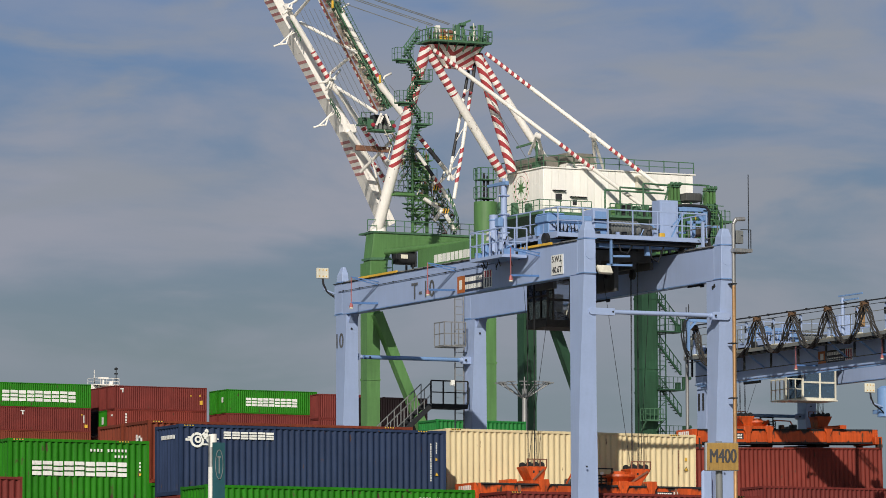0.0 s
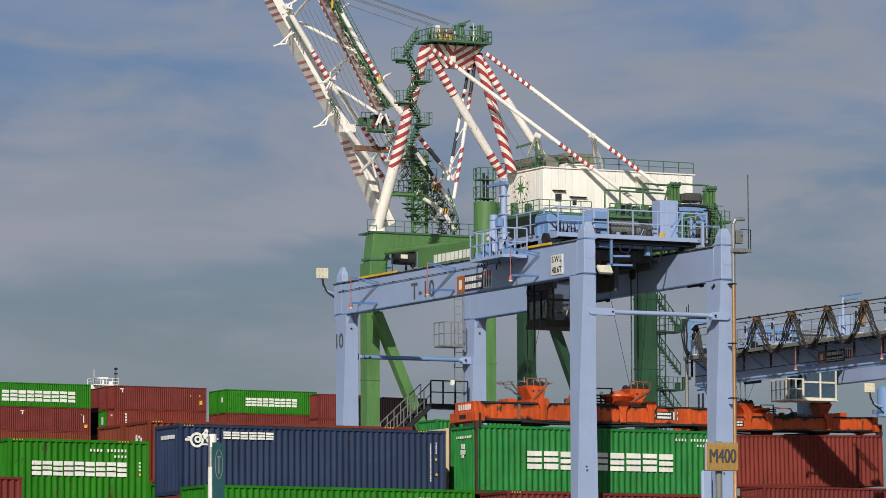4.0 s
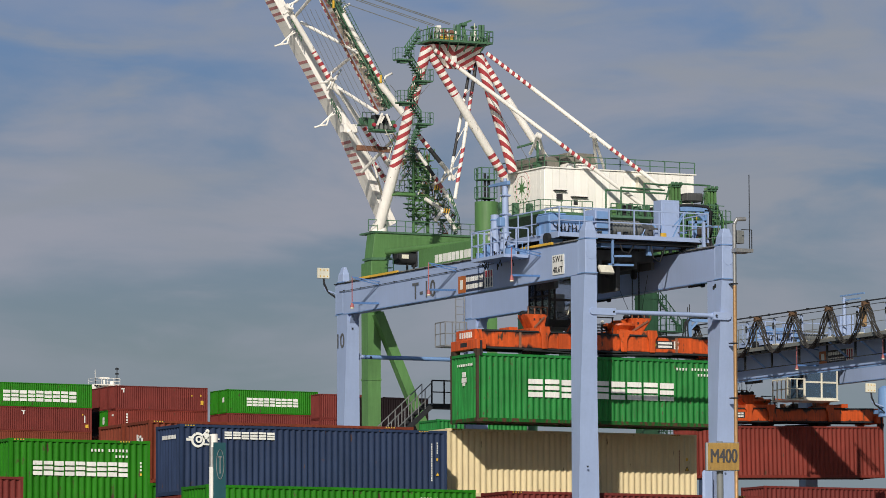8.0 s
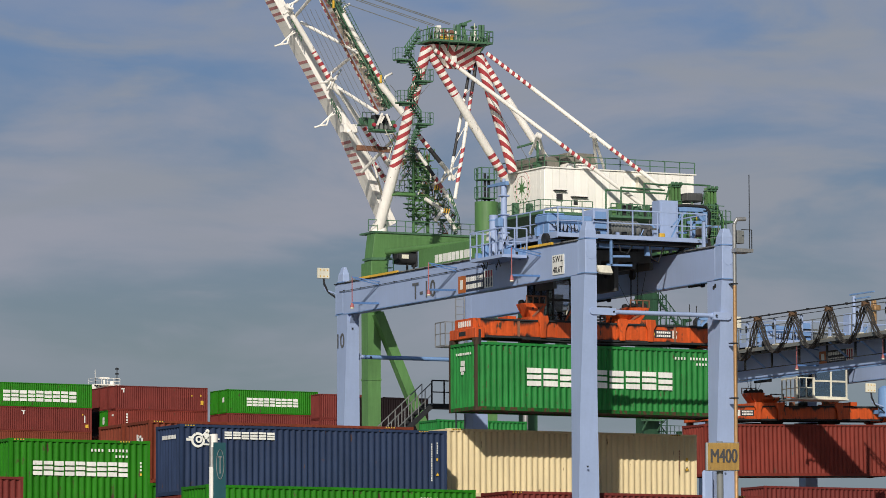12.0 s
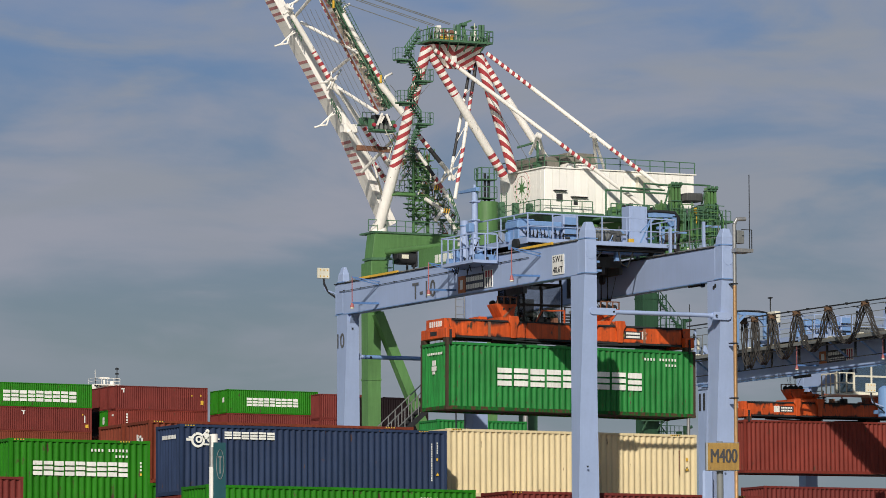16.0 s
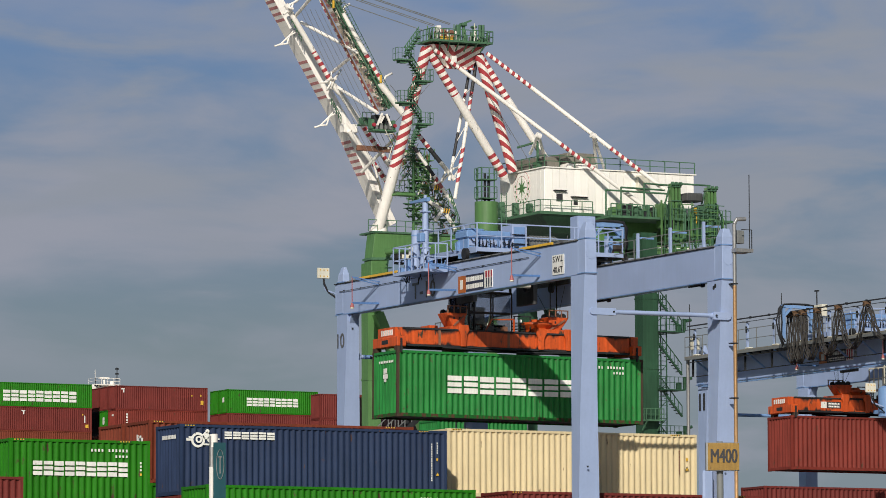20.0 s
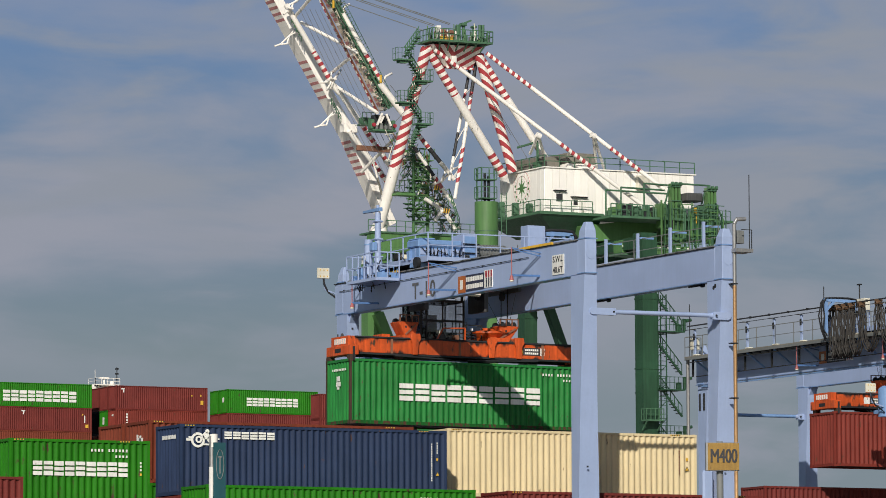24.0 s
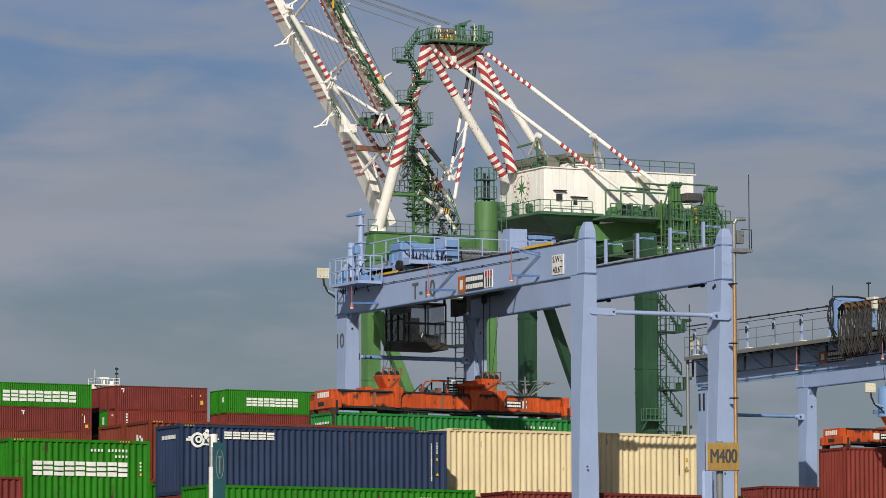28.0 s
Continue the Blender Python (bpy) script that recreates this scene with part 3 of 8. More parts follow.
# ---- yard cranes on tyres ----
def yard_crane(x, yn, yf, zb, zt, label):
    """Rubber-tyred gantry: legs at x and x + 6.55, near side yn, far side yf, girder from zb to zt."""
    c = thing("yard_gantry_crane", (x + 3.3, (yn + yf) / 2, 0), label, "gantry crane", "yard gantry cranes")
    xs = (x, x + 6.55)
    for gx in xs:
        bm = bmesh.new()
        box(bm, gx, gx + 0.46, yn - 0.62, yf + 0.2, zb, zt)
        girder = part("girder", bm, BLUE, c, bevel=0.015)
        boxes("girder_flange", [(gx - 0.05, gx + 0.5, yn - 0.6, yf + 0.25, zt, zt + 0.03)], DARK, girder)
        boxes("girder_flange", [(gx - 0.02, gx + 0.48, yn + 0.02, yf + 0.25, zb - 0.025, zb)], BLUE2, girder)
        boxes("trolley_rail", [(gx + 0.2, gx + 0.3, yn - 0.5, yf + 0.2, zt + 0.03, zt + 0.13)], STEEL, girder)
        boxes("rail_clip", [(gx + 0.05, gx + 0.2, yn + 0.9 * k, yn + 0.9 * k + 0.12, zt + 0.03, zt + 0.08) for k in range(1, 25)], DARK, girder)
        for side, y0 in ((-1, yn), (1, yf)):
            bm = bmesh.new()
            # the leg narrows one way and widens the other on its way down
            rings = ((0, 1.15, 0.55), (11.3, 0.94, 0.62), (15.2, 0.78, 0.80), (zb - 0.02, 0.56, 1.2))
            taper(bm, [(gx - 0.012, gx + w, y0 - d if side < 0 else y0 - d * 0.9, y0, z) for z, w, d in rings])
            leg = part("leg", bm, BLUE, c)
            ya = y0 - 1.26 if side < 0 else y0 - 0.62
            bm = bmesh.new()
            taper(bm, [(gx - 0.012, gx + 0.54, ya, ya + 0.62, zb - 0.01), (gx - 0.012, gx + 0.52, ya, ya + 0.62, zt + 0.06)])
            part("leg_head", bm, BLUE, leg, bevel=0.02)
            bm = bmesh.new()
            cw = 0.52 if side < 0 else 0.34
            taper(bm, [(gx - 0.01, gx + cw, ya, ya + 0.6, zt + 0.08), (gx, gx + cw - 0.02, ya, ya + 0.52, zt + 0.42), (gx + 0.10, gx + cw - 0.12, ya + 0.08, ya + 0.35, zt + 0.76)])
            part("leg_cap", bm, BLUE, leg, bevel=0.02)
            bm = bmesh.new()
            tube(bm, (gx + 0.27, ya - 0.02, zt - 0.55), (gx + 0.27, ya + 0.05, zt - 0.55), 0.24, seg=20)
            part("round_cover_plate", bm, BLUE, leg)
            bm = bmesh.new()
            box(bm, gx + 0.03, gx + 0.51, ya - 0.016, ya + 0.05, zt - 0.55, zt - 0.12)
            part("cover_plate", bm, BLUE, leg)
            for h in (zb + 0.03, zt + 0.05):
                boxes("seam_flange", [(gx - 0.035, gx + 0.57, ya - 0.03, ya + 0.65, h, h + 0.03)], BLUE2, leg)
            for h in (19.5, 12.2):
                boxes("leg_lug", [(gx + 0.22, gx + 0.29, y0 - 1.1 + 0.03 * (20 - h), y0 - 0.9, h, h + 0.07)], DARK, leg)
            if side > 0:
                bm = bmesh.new()
                a, b2 = y0 - 1.0, y0 - 1.35
                v = [bm.verts.new(q) for q in ((gx + 0.1, a, zb - 0.03), (gx + 0.1, b2, zb - 0.03), (gx + 0.1, a, zb - 0.5), (gx + 0.5, a, zb - 0.03), (gx + 0.5, b2, zb - 0.03), (gx + 0.5, a, zb - 0.5))]
                for f in ((0, 1, 2), (3, 5, 4), (0, 2, 5, 3), (0, 3, 4, 1), (1, 4, 5, 2)):
                    bm.faces.new([v[i] for i in f])
                part("knee_gusset", bm, BLUE, leg)
    for y0 in (yn, yf):
        o = -0.5 if y0 == yn else 0.0
        h = zb - (1.53 if y0 == yn else 1.9 if x < 120 else 1.66)
        tubes("tie_tube", [((xs[0] + 1.1, y0 - 0.5 + o, h), (xs[1] + 0.1, y0 - 0.5 + o, h + 0.02))], 0.095, BLUE if y0 == yn else BLUE2, c)
        for b0, b1, cy, r, inner in ((xs[0] + (0.42 if y0 == yn else 0.25), xs[0] + (1.5 if y0 == yn else 0.9), y0 - 0.5 + o, 0.15, 1), (xs[1] + 0.3, xs[1] - 0.4, y0 - 0.54 + o, 0.17, -1)):
            bm = bmesh.new()
            box(bm, min(b0, b1), max(b0, b1), cy - 0.13, cy + 0.13, h - r * 0.95, h + r * 0.95)
            tube(bm, (b0, cy - 0.127, h), (b0, cy + 0.127, h), r, seg=8)
            tube(bm, (b1 - 0.12 * inner, cy, h), (b1 + 0.14 * inner, cy, h), r * 0.8, 0.1, seg=8)
            part("tie_bracket", bm, BLUE, c)
        if y0 == yn:
            tubes("rope_hole", [((xs[1] - 0.02, y0 - 0.66, zb - 0.23), (xs[1] + 0.02, y0 - 0.66, zb - 0.23)), ((xs[1] - 0.02, y0 - 0.53, zb - 0.3), (xs[1] + 0.02, y0 - 0.53, zb - 0.3))], 0.09, DARK, c, seg=12)
        tubes("tie_bolt", [((xs[0] + 1.4, y0 - 0.65 + o, h), (xs[0] + 1.4, y0 - 0.61 + o, h)), ((xs[1] - 0.3, y0 - 0.78 + o, h), (xs[1] - 0.3, y0 - 0.73 + o, h))], 0.045, DARK, c)
        bm = bmesh.new()
        box(bm, xs[0] - 1.5, xs[1] + 2.6, y0 - 0.75, y0 + 0.1, 1.3, 2.3)
        part("sill_beam", bm, BLUE, c)
        for wx in (xs[0] - 0.9, xs[0] + 0.9, xs[1] - 0.2, xs[1] + 1.6):
            bm = bmesh.new()
            tube(bm, (wx, y0 - 0.75, 0.75), (wx, y0 + 0.1, 0.75), 0.75, seg=24)
            wheel = part("wheel", bm, RUBBER, c)
            bm = bmesh.new()
            tube(bm, (wx, y0 - 0.77, 0.75), (wx, y0 - 0.72, 0.75), 0.36, seg=16)
            part("rim", bm, STEEL, wheel)
    # stop buffers under the outer girder
    for y in (yn + 0.9, yn + 9.1):
        bm = bmesh.new()
        tube(bm, (xs[1] + 0.24, y + 1.1, zb - 0.07), (xs[1] + 0.24, y, zb - 0.07), 0.04, seg=10)
        tube(bm, (xs[1] + 0.24, y, zb - 0.09), (xs[1] + 0.24, y - 0.16, zb - 0.09), 0.08, seg=12)
        part("stop_buffer", bm, DARK, c)
    # handrail along the outer girder with stub posts
    railing(c, [(xs[1] + 0.6, yn + 0.1, zt + 0.03), (xs[1] + 0.6, yf - 0.3, zt + 0.03)], 1.0, 2.4, 0.018, RAILGREY)
    for i in range(4):
        y = yn + 1.0 + i * 2.85
        boxes("rail_bracket_post", [(xs[1] + 0.35, xs[1] + 0.46, y - 0.06, y + 0.06, zt, zt + 1.25)], BLUE, c)
        boxes("rail_bracket_arm", [(xs[1] + 0.5, xs[1] + 1.2, y - 0.04, y + 0.04, zt + 1.02, zt + 1.1)], BLUE2, c)
    return c


T10 = dict(x=99.54, yn=182.85, yf=205.3, zb=20.2, zt=21.6)
T11 = dict(x=141.2, yn=222.05, yf=244.5, zb=20.62, zt=22.05)
crane_a = yard_crane(99.54, 182.85, 205.1, 20.2, 21.6, "pale blue rubber-tyred gantry crane over the container stacks")
crane_b = yard_crane(141.2, 222.05, 244.5, 20.62, 22.05, "second pale blue gantry crane with festooned power cables")

# numbers and plates on the first yard crane
GX = 99.54
lettering("T-10", 1.02, Matrix.Translation((GX - 0.02, 196.35, 20.64)) @ FACE_X, LETTER, crane_a, bold=0.012, space=1.18)
lettering("10", 0.92, Matrix.Translation((GX - 0.03, 204.75, 18.97)) @ FACE_X, LETTER, crane_a, bold=0.012)
lettering("11", 1.3, Matrix.Translation((T11["x"] - 0.03, 244.05, 19.58)) @ FACE_X, BLACK, crane_b, bold=0.03, space=0.72)
boxes("load_plate", [(GX - 0.035, GX, 183.42, 184.42, 20.34, 21.17)], WHITE, crane_a, "white safe working load plate")
lettering("S.W.L", 0.36, Matrix.Translation((GX - 0.045, 183.92, 20.98)) @ FACE_X, BLACK, crane_a)
lettering("40.6T", 0.36, Matrix.Translation((GX - 0.045, 183.92, 20.53)) @ FACE_X, BLACK, crane_a)
boxes("maker_plate", [(GX - 0.03, GX, 190.63, 192.33, 20.28, 20.98)], PLATE, crane_a, "dark maker's plate with pale bars")
boxes("maker_plate_bar", [(GX - 0.04, GX - 0.03, 190.71 + 0.16 * i, 190.83 + 0.16 * i, h, h + 0.2) for i in range(10) for h in (20.37, 20.69)], WHITE, crane_a)
boxes("maker_emblem", [(GX - 0.03, GX, 192.38, 193.03, 20.25, 20.98)], EMBLEM, crane_a)
boxes("maker_emblem_core", [(GX - 0.04, GX - 0.03, 192.58, 192.83, 20.4, 20.8)], WHITE, crane_a)
boxes("maker_badge", [(GX - 0.03, GX, 189.83, 190.58, 20.3, 21.05)], WHITE, crane_a)
boxes("maker_badge_bar", [(GX - 0.04, GX - 0.03, 189.88 + 0.22 * i, 189.98 + 0.22 * i, 20.33, 20.72) for i in range(3)], PLATE, crane_a)
boxes("maker_badge_bar", [(GX - 0.04, GX - 0.03, 189.85 + 0.24 * i, 189.98 + 0.24 * i, 20.74, 21.03) for i in range(3)], BADGE, crane_a)
boxes("warning_strip", [(GX + 0.02, GX + 0.12, 184.6, 187.6, 21.66, 21.76), (GX + 0.02, GX + 0.12, 199.1, 202.85, 21.66, 21.76)], YELLOW, crane_a)
bars("conduit", [((GX - 0.05, 186.5, 21.28), (GX - 0.05, 204.8, 21.24))], 0.022, DARK, crane_a)
boxes("conduit_clip", [(GX - 0.07, GX, 187.3 + 1.7 * i, 187.34 + 1.7 * i, 21.235, 21.29) for i in range(11)], DARK, crane_a)


def side_lamp(c, x, y, z, zt):
    """Hinged floodlight arm outside the girder, with its lamp on a red rod."""
    bars("lamp_bracket", [((x, y - 0.25, zt - 0.22), (x - 1.2, y + 0.1, zt - 0.02)), ((x, y - 0.25, zt - 0.36), (x - 1.1, y + 0.05, zt - 0.1))], 0.045, BOOMBLUE, c)
    bars("lamp_boom", [((x - 1.2, y + 0.1, z + 0.12), (x + 0.0, y - 0.15, z + 0.12))], 0.085, BOOMBLUE, c)
    tubes("lamp_rod", [((x - 1.2, y + 0.1, z + 0.1), (x - 1.2, y + 0.1, zt + 0.0))], 0.022, RED, c)
    bm = bmesh.new()
    tube(bm, (x - 1.2, y + 0.1, z - 0.08), (x - 1.2, y + 0.1, z + 0.12), 0.10, 0.05)
    part("lamp_shade", bm, RED, c)
    bm = bmesh.new()
    tube(bm, (x - 1.2, y + 0.1, z - 0.14), (x - 1.2, y + 0.1, z - 0.08), 0.085, seg=12)
    part("lamp_lens", bm, LAMPWHITE, c)


for y in (201.0, 193.45, 185.75):
    side_lamp(crane_a, GX, y, 20.3, 21.6)
for y in (240.3, 231.7, 223.0):
    side_lamp(crane_b, T11["x"], y, 20.75, 22.05)


def flood(c, p, label="square floodlight on a bent arm"):
    """Square flat floodlight with an arm."""
    x, y, z = p
    b = boxes("floodlight", [(x - 0.3, x + 0.3, y - 0.06, y + 0.06, z - 0.24, z + 0.24)], LAMPWHITE, c, label, bevel=0.02)
    boxes("flood_screw", [(x + a, x + a + 0.05, y - 0.075, y - 0.06, z + h, z + h + 0.05) for a in (-0.2, -0.02, 0.15) for h in (-0.16, 0.12)], YELLOW, b)
    bars("flood_arm", [((x, y, z - 0.24), (x + 0.1, y, z - 0.75)), ((x + 0.1, y, z - 0.75), (x + 0.75, y, z - 0.95))], 0.06, BLUE, c)
    for o in (0.0, 0.05):
        bm = bmesh.new()
        hose(bm, [Vector((x - 0.03 + o, y - 0.05, z - 0.24)), Vector((x + o, y - 0.06, z - 0.5)), Vector((x + 0.2 + o, y - 0.06, z - 0.85 - o)), Vector((x + 0.5, y - 0.06, z - 1.0 - o)), Vector((x + 0.8, y - 0.06, z - 1.25))], 0.028)
        part("flood_cable", bm, DARK, c)


flood(crane_a, (99.03, 205.50, 22.13))
flood(crane_b, (137.66, 220.60, 18.90))

bm = bmesh.new()
rx, ry, rz = (138.79, 220.90, 17.45)
tube(bm, (rx, ry, rz), (rx, ry, rz + 1.45), 0.42, seg=22)
tube(bm, (rx, ry, rz + 1.45), (rx, ry, rz + 1.6), 0.42, 0.2, seg=22)
part("cable_reel_housing", bm, BLUE2, crane_b)
boxes("reel_bracket", [(rx - 0.1, rx + 0.5, ry + 0.3, 222.0, rz + 0.2, rz + 0.4)], BLUE2, crane_b)

# conduit riser, service platform and aerial on the near right leg
RX = 106.62
px, py = RX, 181.5
boxes("tow_lug", [(px - 1.35, px - 0.85, 181.9, 182.1, 10.6, 12.2)], BLUE, crane_a, bevel=0.08)
tubes("conduit_riser", [((px, py, 2.4), (px, py, 19.95))], 0.085, COPPER, crane_a, "copper-brown conduit")
tubes("conduit_riser", [((px, py, 19.95), (px, py, 22.55))], 0.085, STEEL, crane_a, "bare steel conduit")
tubes("conduit_bend", [((px, py, 22.55), (px + 0.12, py, 22.75)), ((px + 0.12, py, 22.75), (px + 0.55, py, 22.78))], 0.085, STEEL, crane_a)
boxes("riser_clamp", [(px - 0.2, px + 0.1, py - 0.1, py + 0.2, h, h + 0.045) for h in (20.0, 17.5, 15.2, 12.9)], DARK, crane_a)
boxes("service_platform", [(px - 0.1, px + 0.75, py - 0.3, py + 0.6, 21.35, 21.5)], STEEL, crane_a)
bars("platform_hoop", [((px + 0.7, py - 0.25, 21.5), (px + 0.7, py - 0.25, 22.3)), ((px + 0.7, py - 0.25, 22.3), (px + 0.2, py - 0.25, 22.3))], 0.03, DARK, crane_a)
boxes("service_box", [(px + 0.2, px + 0.55, py + 0.1, py + 0.4, 21.75, 22.3)], RAILGREY, crane_a, bevel=0.02)
tubes("aerial", [((px + 0.68, py - 0.1, 21.5), (px + 0.68, py - 0.1, 24.65))], 0.022, DARK, crane_a, seg=6)
# stair and ladder on the far right leg
def ladder(c, x, y, z0, z1, material, w=0.45):
    bars("ladder_rail", [((x, y, z0), (x, y, z1)), ((x + w, y, z0), (x + w, y, z1))], 0.05, material, c)
    n = int((z1 - z0) / 0.35)
    bars("rung", [((x, y, z0 + 0.35 * i), (x + w, y, z0 + 0.35 * i)) for i in range(1, n)], 0.03, material, c)


LX = 105.2
ladder(crane_a, LX + 0.35, 205.0, 15.2, 21.6, STEEL)
boxes("ladder_platform", [(LX - 0.5, LX + 0.6, 204.4, 205.4, 18.9, 18.98)], STEEL, crane_a)
railing(crane_a, [(LX - 0.5, 205.4, 18.98), (LX - 0.5, 204.4, 18.98), (LX + 0.6, 204.4, 18.98)], 1.05, 0.4, 0.022, STEEL)
boxes("stair_landing", [(LX - 1.3, LX + 0.6, 204.2, 205.2, 16.05, 16.25)], DARK, crane_a)
railing(crane_a, [(LX - 1.3, 204.2, 16.25), (LX + 0.6, 204.2, 16.25)], 1.05, 0.7, 0.03, DARK)
boxes("stair_lamp", [(LX - 0.3, LX - 0.1, 204.15, 204.25, 17.1, 17.35)], WHITE, crane_a)
bars("stair_string", [((LX - 1.3, y, 16.15), (LX - 4.4, y, 13.4)) for y in (204.2, 205.2)], 0.09, DARK, crane_a, 0.22)
bars("stair_handrail", [((LX - 1.3, y, 17.2), (LX - 4.4, y, 14.45)) for y in (204.2, 205.2)], 0.04, RAILGREY, crane_a)
for i in range(12):
    t = i / 12
    boxes("tread", [(LX - 1.55 - 3.1 * t, LX - 1.3 - 3.1 * t, 204.22, 205.18, 16.0 - 2.75 * t, 16.05 - 2.75 * t)], DARK, crane_a)
bars("stair_middle_rail", [((LX - 1.3, 204.2, 16.15 + k), (LX - 4.4, 204.2, 13.4 + k)) for k in (0.5,)], 0.03, RAILGREY, crane_a)
bars("baluster", [((LX - 1.3 - 3.1 * i / 9, y, 16.15 - 2.75 * i / 9), (LX - 1.3 - 3.1 * i / 9, y, 17.2 - 2.75 * i / 9)) for i in range(10) for y in (204.2, 205.2)], 0.035, STEEL, crane_a)

# the second crane's outer catwalk, with brackets, handrail and the rail of the cable loops
CX, CZ = T11["x"], T11["zt"]
boxes("catwalk", [(CX - 1.28, CX - 0.07, 222.2, 243.8, CZ + 0.0, CZ + 0.06)], GREY, crane_b)
boxes("catwalk_stringer", [(CX - k, CX - k + 0.06, 222.2, 243.8, CZ - 0.14, CZ) for k in (1.28, 0.7, 0.14)], RAILGREY, crane_b)
# joists in dark steel, added to deepen the shade below the catwalk
boxes("catwalk_joist", [(CX - 1.22, CX - 0.14, 222.6 + 0.92 * i, 222.66 + 0.92 * i, CZ - 0.12, CZ - 0.01) for i in range(23)], DARK, crane_b)
railing(crane_b, [(CX - 0.2, 243.8, CZ + 0.06), (CX - 1.24, 243.8, CZ + 0.06), (CX - 1.24, 222.2, CZ + 0.06)], 1.1, 2.05, 0.018, RAILGREY)
for i in range(8):
    y = 242.82 - 2.87 * i
    bars("catwalk_bracket", [((CX - 0.02, y, CZ - 0.95), (CX - 1.2, y, CZ - 0.14))], 0.09, BLUE2, crane_b)
    boxes("catwalk_hanger", [(CX - 0.78, CX - 0.7, y + 0.9, y + 1.02, CZ - 1.05, CZ)], DARK, crane_b)
    boxes("catwalk_post", [(CX - 1.2, CX - 1.1, y - 0.07, y + 0.07, CZ + 0.06, CZ + 1.5)], BLUE, crane_b)
    boxes("post_clip", [(CX - 1.23, CX - 1.2, y - 0.08, y + 0.08, CZ + 0.95, CZ + 1.3)], DARK, crane_b)
    boxes("rail_arm", [(CX - 1.46, CX - 1.12, y - 0.04, y + 0.04, CZ + 1.5, CZ + 1.56)], RAILGREY, crane_b)
    boxes("post_foot", [(CX - 1.25, CX - 0.95, y - 0.3, y + 0.12, CZ + 0.06, CZ + 0.14)], LAMPWHITE, crane_b, bevel=0.03)
bars("cable_rail", [((CX - 1.42, 243.2, CZ + 1.72), (CX - 1.42, 219.5, CZ + 1.72))], 0.04, DARK, crane_b, 0.07)
bars("cable_rail_wire", [((CX - 1.55, 243.2, CZ + 1.5), (CX - 1.55, 219.5, CZ + 1.5))], 0.03, DARK, crane_b)
boxes("rail_hanger", [(CX - 1.47, CX - 1.37, 222.25 + 2.0 * i, 222.35 + 2.0 * i, CZ + 1.67, CZ + 1.79) for i in range(10)], DARK, crane_b)
bars("under_rail", [((CX - 0.74, 243.4, CZ - 1.05), (CX - 0.74, 222.6, CZ - 1.05)), ((CX - 1.3, 243.4, CZ - 0.3), (CX - 1.3, 222.6, CZ - 0.3))], 0.05, DARK, crane_b)
boxes("end_box", [(CX - 1.0, CX - 0.6, 243.25, 243.75, CZ + 0.45, CZ + 1.1)], LAMPWHITE, crane_b, bevel=0.02)
boxes("end_box_leg", [(CX - k, CX - k + 0.06, 243.5, 243.56, CZ + 0.06, CZ + 0.45) for k in (0.97, 0.68)], RAILGREY, crane_b)
tubes("aerial", [((CX - 1.1, 243.5, CZ + 0.06), (CX - 1.1, 243.5, CZ + 3.0))], 0.03, DARK, crane_b, seg=6)
tubes("conduit_riser", [((CX - 1.0, 243.9, 2.4), (CX - 1.0, 243.9, CZ - 0.1))], 0.1, STEEL, crane_b)
bars("lower_conduit", [((CX - 0.05, 244.0, CZ - 1.55), (CX - 0.05, 223.0, CZ - 1.55))], 0.08, BLUE2, crane_b)
boxes("maker_plate", [(CX - 0.03, CX, 228.72, 230.6, CZ - 1.1, CZ - 0.45)], BLACK, crane_b)
boxes("maker_plate_bar", [(CX - 0.04, CX - 0.03, 228.82 + 0.175 * i, 228.94 + 0.175 * i, h, h + 0.17) for i in range(10) for h in (CZ - 1.02, CZ - 0.72)], WHITE, crane_b)
boxes("maker_badge", [(CX - 0.03, CX, 227.95, 228.66, CZ - 1.1, CZ - 0.45)], WHITE, crane_b)
boxes("maker_badge_bar", [(CX - 0.04, CX - 0.03, 228.0 + 0.23 * i, 228.12 + 0.23 * i, CZ - 1.05, CZ - 0.5) for i in range(3)], BADGE, crane_b)
boxes("maker_emblem", [(CX - 0.03, CX, 230.66, 231.42, CZ - 1.1, CZ - 0.45)], EMBLEM, crane_b)
boxes("maker_emblem_core", [(CX - 0.04, CX - 0.03, 230.88, 231.2, CZ - 0.98, CZ - 0.58)], WHITE, crane_b)


